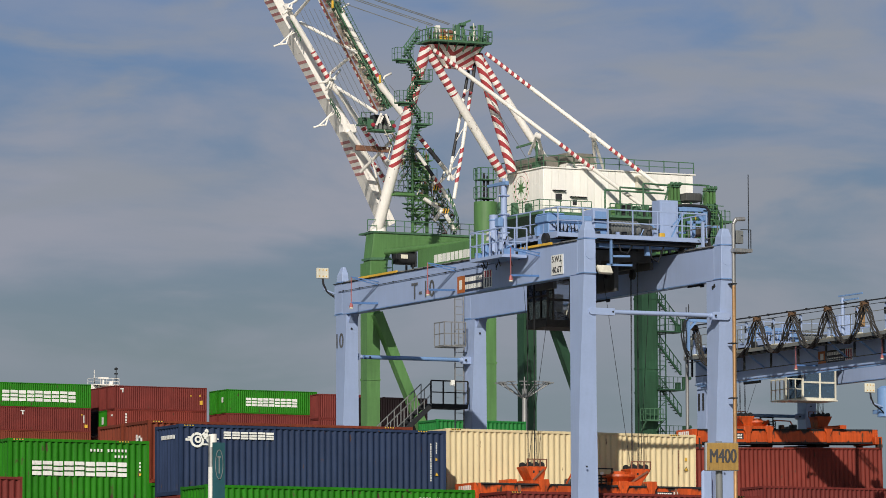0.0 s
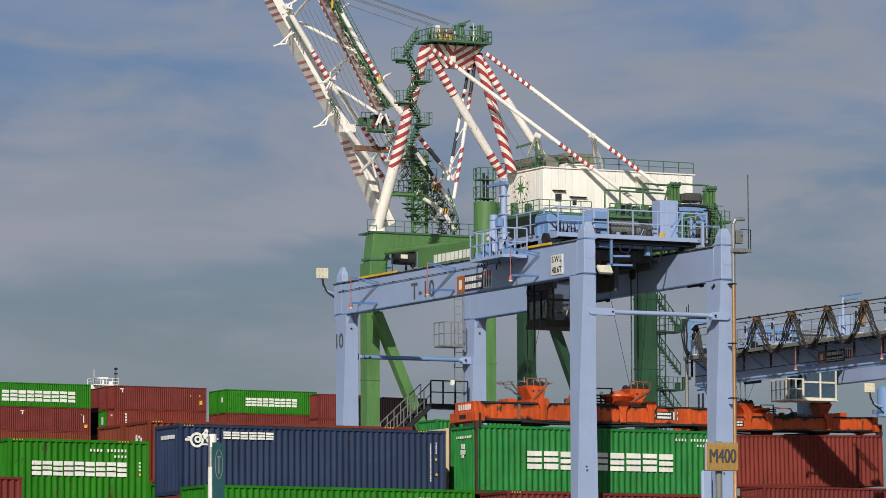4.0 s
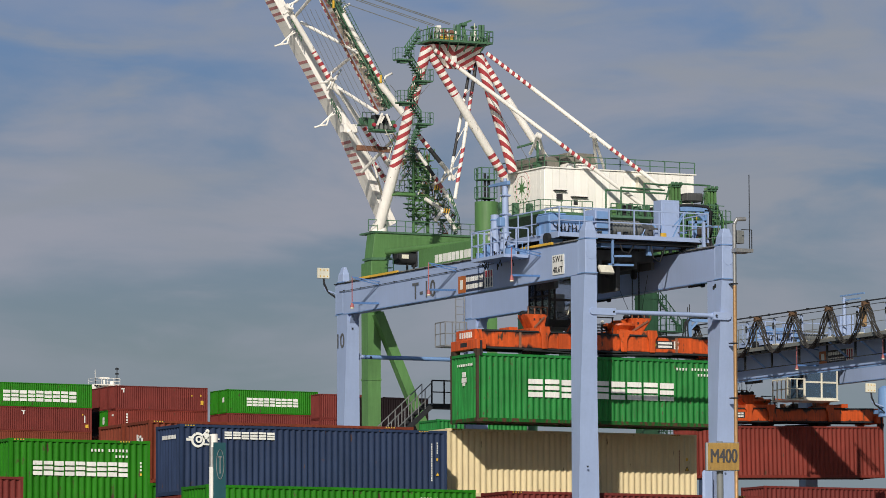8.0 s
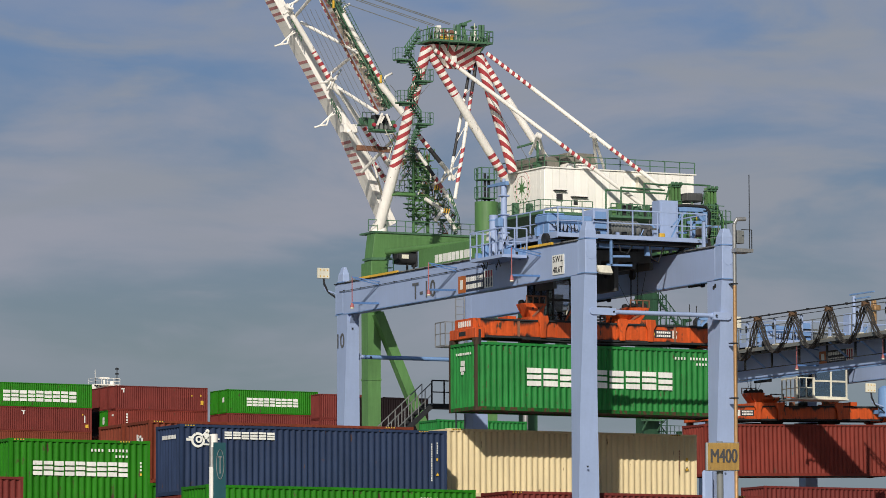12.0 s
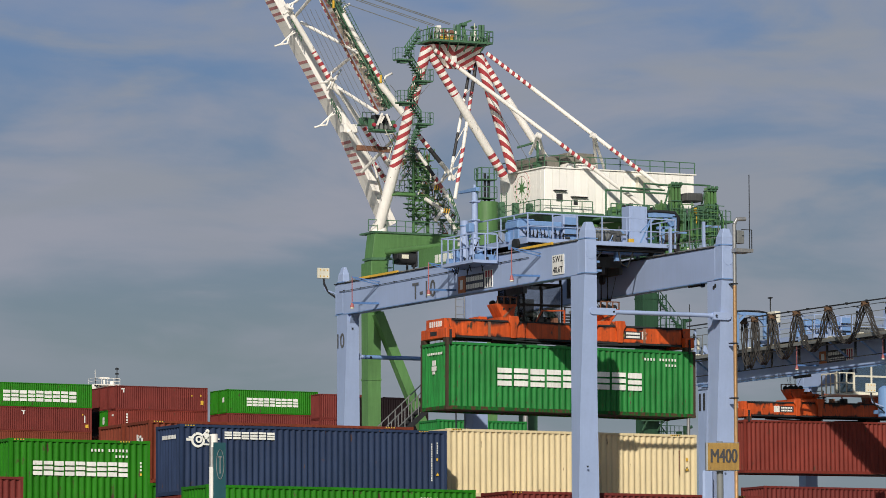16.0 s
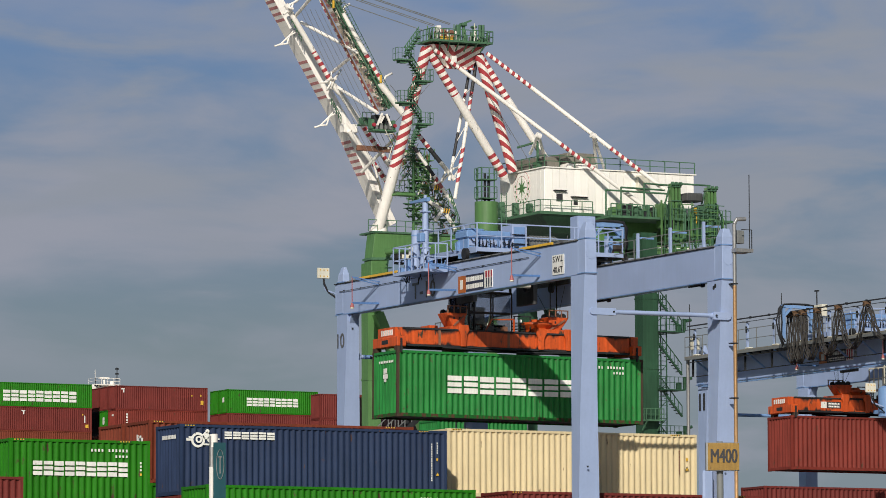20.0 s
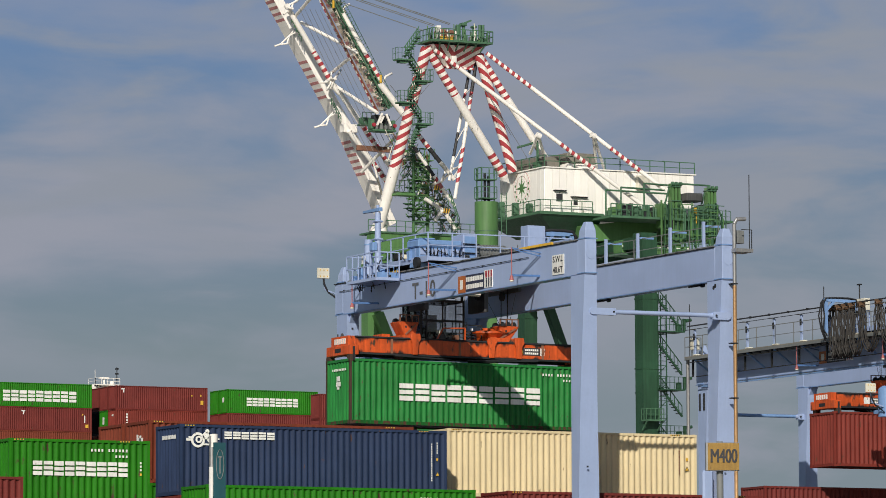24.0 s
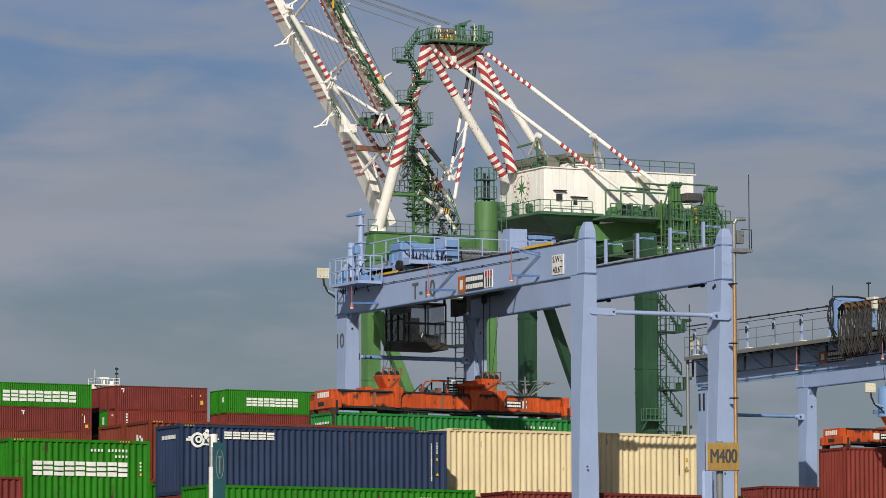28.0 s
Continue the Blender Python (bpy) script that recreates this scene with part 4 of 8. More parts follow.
def side_platform(t, x, yc, zt):
    """Railed maintenance platform outside the left girder."""
    a, b, p0, p1, pz = x - 1.3, x - 0.15, yc - 1.65, yc + 1.3, zt - 0.36
    boxes("side_platform", [(a, b, p0, p1, pz, pz + 0.1)], BLUE2, t)
    boxes("toe_board", [(a - 0.02, a, p0, p1, pz, pz + 0.13), (a, b, p0 - 0.02, p0, pz, pz + 0.13)], BLUE, t)
    railing(t, [(b, p1, pz + 0.1), (a, p1, pz + 0.1), (a, p0, pz + 0.1), (b, p0, pz + 0.1)], 1.15, 0.62, 0.026, BLUE)
    boxes("platform_bracket", [(a + 0.1, x + 0.4, yc + k - 0.08, yc + k + 0.08, pz + 0.1, pz + 0.38) for k in (-1.4, 1.0)], BLUE2, t)
    boxes("drive_motor", [(a + 0.3, a + 0.75, yc + 0.45, yc + 0.85, pz + 0.1, pz + 0.7)], BLUE2, t, bevel=0.05)
    tubes("drive_motor_cap", [((a + 0.5, yc + 0.1, pz + 0.1), (a + 0.5, yc + 0.1, pz + 1.7)), ((a + 0.5, yc + 0.1, pz + 1.72), (a + 0.5, yc + 0.1, pz + 1.95))], 0.19, BLUE, t, seg=14)
    tubes("motor_cap_ring", [((a + 0.5, yc + 0.1, pz + h), (a + 0.5, yc + 0.1, pz + h + 0.05)) for h in (0.75, 1.3, 1.7)], 0.215, BLUE2, t, seg=14)
    for k, h in ((-1.2, 0.55), (-0.55, 0.8), (1.0, 0.5)):
        tubes("drive_gear", [((a + 0.55, yc + k, pz + 0.1), (a + 0.55, yc + k, pz + h))], 0.13, BLUE2, t, seg=12)
        boxes("gear_cap", [(a + 0.42, a + 0.68, yc + k - 0.13, yc + k + 0.13, pz + h, pz + h + 0.06)], BLUE, t)
    hoses = [Vector((a + 0.3, yc - 1.5, pz + 0.9)), Vector((a + 0.35, yc - 0.8, pz + 0.25)), Vector((a + 0.5, yc + 0.2, pz + 0.35)), Vector((a + 0.4, yc + 0.9, pz + 0.8))]
    bm = bmesh.new()
    hose(bm, hoses, 0.03)
    part("power_hose", bm, DARK, t)
    bm = bmesh.new()
    bits = random.Random(5)
    for i in range(46):
        p = Vector((bits.uniform(a + 0.15, b), yc + bits.uniform(-1.5, 1.2), pz + 0.1 if i % 4 or i % 3 == 0 else pz - 0.3))
        h, w, first = bits.uniform(0.12, 0.75) if i % 4 else 0.28, bits.uniform(0.03, 0.1), len(bm.faces)
        if i % 3:
            tube(bm, p, p + Vector((0, bits.uniform(-0.3, 0.3), h)), 0.024, seg=6)
        else:
            box(bm, -w, w, -w, w, 0, h * 0.6, Matrix.Translation(p))
        bm.faces.ensure_lookup_table()
        for f in bm.faces[first:]:
            f.material_index = i % 4
    mixed_gear("platform_gear", bm, (DARK, BLUE2, BLUE2, DARK), t)
    boxes("motor_plate", [(a + 0.2, a + 0.3, yc + 0.0, yc + 0.2, pz + 0.85, pz + 1.2)], WHITE, t)


def trolley(x, yc, zt, label, jib):
    """Hoist trolley on the two girders; x is the girders' left face."""
    t = thing("crane_trolley", (x + 3.76, yc, zt), label, "crane trolley", "crane trolleys")
    d = zt + 0.45
    boxes("deck", [(x + 0.4, x + 7.6, yc - 3.4, yc + 3.2, d, d + 0.12)], BLUE2, t)
    boxes("deck_edge", [(x + 0.38, x + 7.62, yc - 3.45, yc - 3.4, d - 0.02, d + 0.16), (x + 0.35, x + 0.4, yc - 3.4, yc + 3.2, d - 0.06, d + 0.2)], BLUE, t)
    # dark greasy plate added so the deck's underside looks shaded
    boxes("deck_underplate", [(x + 0.45, x + 7.55, yc - 3.35, yc + 3.15, d - 0.04, d - 0.004)], DARK, t)
    boxes("cross_beam", [(x + 0.2, x + 7.4, yc + k - 0.3, yc + k + 0.3, zt + 0.2, d - 0.045) for k in (-2.3, 2.4)], BLUE2, t)
    boxes("underdeck_pipe", [(x + 0.9, x + 7.2, yc - 3.2 + 0.35 * i, yc - 3.12 + 0.35 * i, d - 0.2, d - 0.1) for i in range(4)], DARK, t)
    boxes("underdeck_box", [(x + 2.6, x + 3.3, yc - 3.0, yc - 2.5, d - 0.35, d - 0.05), (x + 5.0, x + 5.25, yc - 2.8, yc - 2.6, d - 0.6, d - 0.05)], BLUE2, t)
    for gx in (x + 0.25, x + 6.8):
        for k in (-2.6, 2.4):
            bm = bmesh.new()
            tube(bm, (gx - 0.08, yc + k, zt + 0.38), (gx + 0.08, yc + k, zt + 0.38), 0.25, seg=14)
            part("trolley_wheel", bm, DARK, t)
    if jib:
        side_platform(t, x, yc, zt)
        bm = bmesh.new()
        jx = x - 0.72
        tube(bm, (jx, yc - 0.68, zt - 0.26), (jx, yc - 0.68, zt + 0.75), 0.3, 0.17, seg=14)
        tube(bm, (jx, yc - 0.68, zt + 0.75), (jx, yc - 0.68, zt + 2.75), 0.15, 0.13, seg=14)
        post = part("jib_post", bm, BLUE, t)
        bm = bmesh.new()
        v = [bm.verts.new((jx + o, y, z)) for o in (-0.08, 0.08) for y, z in ((yc - 1.0, zt + 2.78), (yc + 0.7, zt + 2.82), (yc + 0.7, zt + 2.92), (yc - 1.0, zt + 2.95))]
        for f in ((0, 1, 2, 3), (7, 6, 5, 4), (0, 4, 5, 1), (1, 5, 6, 2), (2, 6, 7, 3), (3, 7, 4, 0)):
            bm.faces.new([v[i] for i in f])
        bmesh.ops.recalc_face_normals(bm, faces=bm.faces[:])
        part("jib_arm", bm, BLUE2, post, bevel=0.01)
        boxes("jib_collar", [(jx - 0.2, jx + 0.2, yc - 0.86, yc - 0.5, zt + h, zt + h + 0.08) for h in (0.72, 1.5, 2.3)], BLUE, post, bevel=0.03)
        boxes("jib_winch", [(jx - 0.35, jx - 0.1, yc - 0.88, yc - 0.5, zt + 1.0, zt + 1.4)], BLUE2, post, bevel=0.04)
        tubes("jib_cap", [((jx, yc - 0.68, zt + 2.93), (jx, yc - 0.68, zt + 3.08))], 0.08, BLUE, post)
    # engine room on the deck: motor block with its hood, tall tank, ribbed engine
    boxes("motor", [(x + 0.38, x + 2.42, yc - 2.6, yc - 1.6, d + 0.16, d + 0.64)], BLUE2, t, bevel=0.03)
    boxes("motor_hood", [(x + 0.3, x + 2.48, yc - 2.66, yc - 1.5, d + 0.64, d + 0.98), (x + 0.36, x + 1.2, yc - 2.6, yc - 1.5, d + 0.98, d + 1.06)], BLUE2, t, bevel=0.05)
    boxes("motor_cover", [(x + 0.42 + 0.5 * i, x + 0.86 + 0.5 * i, yc - 2.63, yc - 2.6, d + 0.3, d + 0.58) for i in range(4)], BLUE, t, bevel=0.01)
    boxes("motor_foot", [(x + 0.4 + 0.6 * i, x + 0.56 + 0.6 * i, yc - 2.66, yc - 1.6, d + 0.12, d + 0.18) for i in range(4)], DARK, t)
    for i in range(11):
        k, sag = x + 0.5 + 0.18 * i, 0.12 + 0.07 * ((i * 5) % 4)
        bm = bmesh.new()
        hose(bm, [Vector((k, yc - 2.68, d + 0.62)), Vector((k + 0.03, yc - 2.72, d + 0.62 - sag)), Vector((k + 0.12, yc - 2.73, d + 0.58 - sag)), Vector((k + 0.2, yc - 2.7, d + 0.5)), Vector((k + 0.22, yc - 2.66, d + 0.2 + 0.04 * (i % 3)))], 0.02)
        part("motor_cable", bm, DARK, t)
    boxes("fuel_tank", [(x + 2.55, x + 3.22, yc - 2.62, yc - 1.6, d + 0.14, d + 1.3)], BLUE, t, bevel=0.03)
    boxes("tank_panel", [(x + 2.62, x + 3.15, yc - 2.64, yc - 2.62, d + 0.25, d + 1.2)], BLUE2, t)
    tubes("tank_pipe", [((x + 2.5, yc - 2.72, d + h), (x + 3.3, yc - 2.72, d + h)) for h in (0.45, 0.85)], 0.03, DARK, t)
    tubes("engine", [((x + 3.32, yc - 2.2, d + 0.56), (x + 4.92, yc - 2.2, d + 0.56))], 0.3, RAILGREY, t, seg=16)
    tubes("engine_rib", [((x + 3.4 + 0.17 * i, yc - 2.2, d + 0.56), (x + 3.46 + 0.17 * i, yc - 2.2, d + 0.56)) for i in range(9)], 0.35, RAILGREY, t, seg=16)
    boxes("engine_bed", [(x + 3.3, x + 5.0, yc - 2.6, yc - 1.8, d + 0.12, d + 0.27)], ENGINE, t, bevel=0.03)
    boxes("brake_housing", [(x + 5.0, x + 5.25, yc - 2.5, yc - 2.1, d + 0.12, d + 0.62)], ENGINE, t, bevel=0.05)
    boxes("junction_box", [(x + 5.3, x + 5.45, yc - 2.9, yc - 2.75, d + 0.12, d + 0.5)], BLUE, t)
    bm = bmesh.new()
    bits = random.Random(8)
    for i in range(60):
        p = Vector((x + bits.uniform(0.3, 5.6), yc + bits.uniform(-2.95, -1.0), d + 0.12))
        h, w, first = bits.uniform(0.12, 0.9), bits.uniform(0.03, 0.1), len(bm.faces)
        if i % 3:
            tube(bm, p, p + Vector((bits.uniform(-0.3, 0.3), 0, h)), 0.022, seg=6)
        else:
            box(bm, -w, w, -w, w, 0, h * 0.5, Matrix.Translation(p))
        bm.faces.ensure_lookup_table()
        for f in bm.faces[first:]:
            f.material_index = i % 4
    mixed_gear("deck_gear", bm, (DARK, BLUE2, BLUE, ENGINE), t)
    tubes("rope_drum", [((x + 4.3, yc - 1.4, d + 0.5), (x + 6.0, yc - 1.4, d + 0.5))], 0.36, ENGINE, t, seg=18)
    tubes("drum_flange", [((e, yc - 1.4, d + 0.5), (e + 0.06, yc - 1.4, d + 0.5)) for e in (x + 4.3, x + 5.95)], 0.42, BLUE2, t, seg=20)
    boxes("brake_housing", [(x + 4.35 + 0.42 * i, x + 4.68 + 0.42 * i, yc - 2.35, yc - 1.85, d + 0.12, d + 0.55 + 0.1 * (i % 2)) for i in range(4)], ENGINE, t, bevel=0.07)
    bars("cabinet_brace", [((x + 5.9, yc - 3.35, d + 0.15), (x + 6.4, yc - 3.35, d + 1.1)), ((x + 5.9, yc - 3.35, d + 0.6), (x + 6.4, yc - 3.35, d + 1.1))], 0.05, BLUE2, t)
    boxes("yellow_bin", [(x + 5.45, x + 5.7, yc - 3.2, yc - 2.95, d + 0.12, d + 0.35)], YELLOW, t, bevel=0.03)
    boxes("control_cabinet", [(x + 6.35, x + 7.25, yc - 1.6, yc - 0.9, d + 0.1, d + 1.95)], BLUE, t, bevel=0.02)
    boxes("cabinet_door", [(x + 6.45, x + 7.15, yc - 1.63, yc - 1.6, d + 0.25, d + 1.85)], BLUE, t, bevel=0.01)
    railing(t, [(x + 0.4, yc + 1.5, d + 0.12), (x + 0.4, yc - 3.4, d + 0.12), (x + 7.6, yc - 3.4, d + 0.12), (x + 7.6, yc + 3.2, d + 0.12)], 1.1, 1.25, 0.026, BLUE)
    # bent arm that tows the power cables, with the cables strapped along it
    side = 1 if jib else -1
    a0, a1 = (x + 7.3, x + 8.95) if jib else (x - 0.45, x - 2.4)
    ay, az = (yc - 1.1, d + 1.65) if jib else (yc + 0.3, d + 1.45)
    bars("tow_arm", [((a0, ay, az), (a1, ay, az + 0.04)), ((a1 - 0.12 * side, ay, az), (a1 - 0.12 * side, ay, az - (0.45 if jib else 1.7))), ((a0 + 0.1 * side, ay, az), (a0 + 0.1 * side, ay, d + 0.1))], 0.2 if jib else 0.16, BLUE2, t)
    bars("tow_gusset", [((a1 - 0.6 * side, ay, az - 0.05), (a1 - 0.15 * side, ay, az - 0.5)), ((a0 + 0.6 * side, ay, az - 0.05), (a0 + 0.15 * side, ay, az - 0.5))], 0.12, BLUE2, t)
    for o in (-0.09, 0.03, 0.13):
        bm = bmesh.new()
        hose(bm, [Vector((a0 - 0.1 * side, ay + o, az - 0.5)), Vector((a0, ay + o, az + 0.12)), Vector((a0 + 0.5 * side, ay + o, az + 0.15 + 0.3 * abs(o))), Vector((a1 - 0.5 * side, ay + o, az + 0.17)),
                  Vector((a1 - 0.1 * side, ay + o, az + 0.14)), Vector((a1 + 0.1 * side, ay + o, az - 0.1)), Vector((a1 + (0.12 + o) * side, ay + o, az - 0.8)), Vector((a1 + 0.1 * side, ay + o, az - 1.5)), Vector((a1 - 0.1 * side, ay + o - 0.1, az - 2.0 - o))], 0.07 if jib else 0.045)
        part("tow_cable", bm, DARK, t)
    if not jib:
        tubes("tow_aerial", [((a1, ay, az + 0.1), (a1, ay, az + 0.75))], 0.025, DARK, t)
    if jib:
        bars("tow_post", [((x + 8.3, ay, d - 0.25), (x + 8.3, ay, az - 0.5)), ((x + 8.0, ay, az - 0.55), (x + 9.0, ay, az - 0.5)), ((x + 7.5, ay, d - 0.2), (x + 8.9, ay, d - 0.2))], 0.12, BLUE2, t)
        boxes("tow_clamp", [(x + 8.35, x + 8.9, ay - 0.2, ay + 0.2, az - 1.15, az - 0.75)], CABFRAME, t, bevel=0.08)
        bars("tow_strut", [((x + 8.35, ay - 0.1, az - 1.15), (x + 8.2, ay - 0.1, az - 1.7)), ((x + 8.7, ay - 0.1, az - 1.15), (x + 8.95, ay - 0.1, az - 1.75))], 0.09, CABFRAME, t)
    # underside machinery, its frames in grey that stands in for shade under the deck
    boxes("underframe", [(x + 1.1, x + 6.3, yc - 0.9, yc + 2.2, zt - 0.25, zt + 0.2)], ENGINE, t)
    boxes("underframe_rib", [(x + 1.1 + 0.85 * i, x + 1.25 + 0.85 * i, yc - 0.95, yc + 2.2, zt - 0.55, zt - 0.25) for i in range(7)], ENGINE, t)
    boxes("sheave_frame", [(x + 1.6 + 3.0 * i, x + 1.8 + 3.0 * i, yc - 0.7, yc + 0.9, zt - 1.5, zt - 0.25) for i in (0, 1)], ENGINE, t)
    for i in range(4):
        bm = bmesh.new()
        k = x + 1.9 + 1.25 * i
        tube(bm, (k, yc - 0.3, zt - 0.75), (k + 0.12, yc - 0.3, zt - 0.75), 0.2, seg=18)
        part("upper_sheave", bm, DARK, t)
    bars("drop_bracket", [((x + 2.05, yc - 3.3, d), (x + 2.05, yc - 3.3, d - 1.25)), ((x + 3.0, yc - 3.3, d), (x + 3.0, yc - 3.3, d - 1.15)), ((x + 3.0, yc - 3.3, d - 0.75), (x + 3.9, yc - 3.3, d - 0.72)), ((x + 2.8, yc - 3.3, d - 1.12), (x + 4.0, yc - 3.3, d - 1.1))], 0.09, BLUE2, t)
    for i in (0, 3, 5):
        bm = bmesh.new()
        k = x + 1.2 + 0.75 * i
        hose(bm, [Vector((k, yc - 3.1, d - 0.1)), Vector((k + 0.1, yc - 3.15, d - 0.5 - 0.12 * (i % 3))), Vector((k + 0.45, yc - 3.1, d - 0.6 - 0.15 * (i % 3))), Vector((k + 0.8, yc - 3.05, d - 0.1))], 0.035)
        part("slack_cable", bm, DARK, t)
    bm = bmesh.new()
    box(bm, -0.32, 0.32, -0.2, 0.2, -0.06, 0.06, Matrix.Translation((x + 2.6, yc - 3.45, d - 1.35)) @ pose(0, 0, 0, 55, 0, 0))
    part("work_light", bm, LAMPWHITE, t)
    return t


def cab(x, yc, zb, parent, bright):
    f = LAMPWHITE if bright else CABFRAME
    x0, x1, y0, y1, z0, z1 = x + 0.75, x + 2.95, yc - 1.9, yc - 0.05, zb - 1.55, zb + 0.15
    w = 0.1 if bright else 0.06
    glass = GLASS if bright else SMOKED
    b = boxes("operator_cab", [(x0, x1, y0, y1, z0 - 0.12, z0)], f, parent, "glazed operator cab")
    boxes("cab_roof", [(x0, x1, y0, y1, z1, z1 + 0.1)], f, b)
    boxes("cab_post", [(a, a + w, c, c + w, z0, z1) for a in (x0, (x0 + x1) / 2, x1 - w) for c in (y0, y1 - w)], f, b)
    if not bright:
        boxes("cab_post", [(x0, x0 + w, y0 + 0.62 * k, y0 + 0.62 * k + w, z0, z1) for k in (1, 2)] + [(x0 + 0.28, x0 + 0.34, y0, y0 + w, z0, z1)], f, b)
        boxes("cab_rail", [(x0 + 0.005, x0 + 0.035, y0 + w, y1 - w, z, z + 0.07) for z in (z0 + 0.02, (z0 + z1) / 2 + 0.15)], f, b)
        boxes("cab_dashboard", [(x0 + 0.5, x1 - 0.3, y0 + 0.15, y0 + 0.5, z0, z0 + 0.35), (x0 + 0.15, x0 + 0.45, y0 + 0.4, y1 - 0.3, z0, z0 + 0.75)], DARK, b)
        bars("cab_wiper", [((x0 + 0.9, y0 - 0.03, z0 + 0.2), (x0 + 1.05, y0 - 0.03, z0 + 0.75))], 0.03, LAMPWHITE, b)
    boxes("cab_rail", [(x0 + 0.1, x1 - 0.1, y0 + 0.012, y0 + 0.035, (z0 + z1) / 2 - 0.05, (z0 + z1) / 2 + 0.05)], f, b)
    xm, zm = (x0 + x1) / 2, (z0 + z1) / 2
    boxes("cab_pane", [(a + 0.1, a2, y0 + 0.04, y0 + 0.06, c, c2) for a, a2 in ((x0, xm), (xm, x1 - 0.1)) for c, c2 in ((z0, zm - 0.05), (zm + 0.05, z1))], glass, b)
    boxes("cab_side_pane", [(x0 + 0.04, x0 + 0.06, y0 + 0.1, y1 - 0.1, z0, z1)], glass, b)
    if bright:
        boxes("cab_back", [(x0 + 0.1, x1, y1 - 0.06, y1, z0, z1)], DARK, b)
    else:
        boxes("cab_back", [(x0 + w, x0 + 1.3, y1 - 0.05, y1, z0, z1), (x0 + 1.3, x1 - w, y1 - 0.05, y1, z0, z0 + 0.55)], CABFRAME, b)
    boxes("cab_seat", [(xm - 0.3, xm + 0.3, y0 + 0.7, y0 + 1.25, z0, z0 + 0.5), (xm - 0.3, xm + 0.3, y0 + 1.15, y0 + 1.3, z0 + 0.5, z0 + 1.2)], LAMPWHITE, b)
    boxes("cab_hanger", [(a, a + 0.09, c, c + 0.09, z1 + 0.1, zb + 1.2) for a in (x0 + 0.02, x1 - 0.12) for c in (y0 + 0.02, y1 - 0.12)], f, b)
    boxes("cab_sill", [(x0 - 0.05, x1 + 0.05, y0 - 0.05, y1, z0 - (0.18 if bright else 0.32), z0 - 0.12)], f, b)
    if not bright:
        bars("cab_brace", [((x0 + 0.4 * i, y0 - 0.1, z0 - 0.3), (x0 + 0.4 + 0.4 * i, y0 - 0.1, z0 - 0.05)) for i in range(5)], 0.04, f, b)
    if not bright:
        return
    boxes("cab_balcony", [(x0 - 0.95, x0, y0, y1, z0 - 0.2, z0 - 0.12)], f, b)
    railing(parent, [(x0, y0, z0 - 0.1), (x0 - 0.9, y0, z0 - 0.1), (x0 - 0.9, y1, z0 - 0.1)], 1.1, 0.45, 0.03, f)


trolley_a = trolley(T10["x"], 188.02, T10["zt"], "pale blue hoist trolley with railed platform on the gantry girders", True)
cab(T10["x"] + 1.5, 190.92, T10["zb"] + 0.27, trolley_a, False)
trolley_b = trolley(T11["x"], 231.04, T11["zt"], "blue hoist trolley with glazed cab on the second gantry", False)
jx, jy, jz = 141.00, 218.39, 22.41
bm = bmesh.new()
tube(bm, (jx, jy, jz - 0.6), (jx, jy, jz + 1.9), 0.13, 0.1)
post_b = part("jib_post", bm, BLUE, trolley_b)
bars("jib_arm", [((jx, jy + 0.4, jz + 2.0), (jx, jy - 2.0, jz + 2.0)), ((jx, jy + 0.2, jz + 1.75), (jx, jy - 1.6, jz + 1.75))], 0.08, BLUE2, post_b)
boxes("jib_winch", [(jx - 0.12, jx + 0.12, jy - 2.1, jy - 1.85, jz + 0.2, jz + 1.55), (jx - 0.2, jx + 0.2, jy - 2.4, jy - 1.5, jz + 0.95, jz + 1.25)], COPPER, post_b, bevel=0.05)
bars("jib_foot", [((jx, jy, jz - 0.5), (jx + 1.4, jy, jz - 0.5))], 0.2, BLUE2, post_b)
by = 231.04
boxes("lamp_cabinet", [(CX - 0.1, CX + 0.25, by - 0.1, by + 0.95, CZ + 1.45, CZ + 2.1)], LAMPWHITE, trolley_b, bevel=0.03)
boxes("cabinet_foot", [(CX + 0.0, CX + 0.2, by + 0.3, by + 0.6, CZ + 0.5, CZ + 1.45)], BLUE2, trolley_b)
tubes("warning_beacon", [((CX + 0.1, by + 0.75, CZ + 2.1), (CX + 0.1, by + 0.75, CZ + 2.85))], 0.035, DARK, trolley_b)
boxes("beacon_head", [(CX + 0.03, CX + 0.17, by + 0.6, by + 0.9, CZ + 2.85, CZ + 2.92)], DARK, trolley_b)
cab(T11["x"] + 2.28, 229.85, T11["zb"] + 0.57, trolley_b, True)


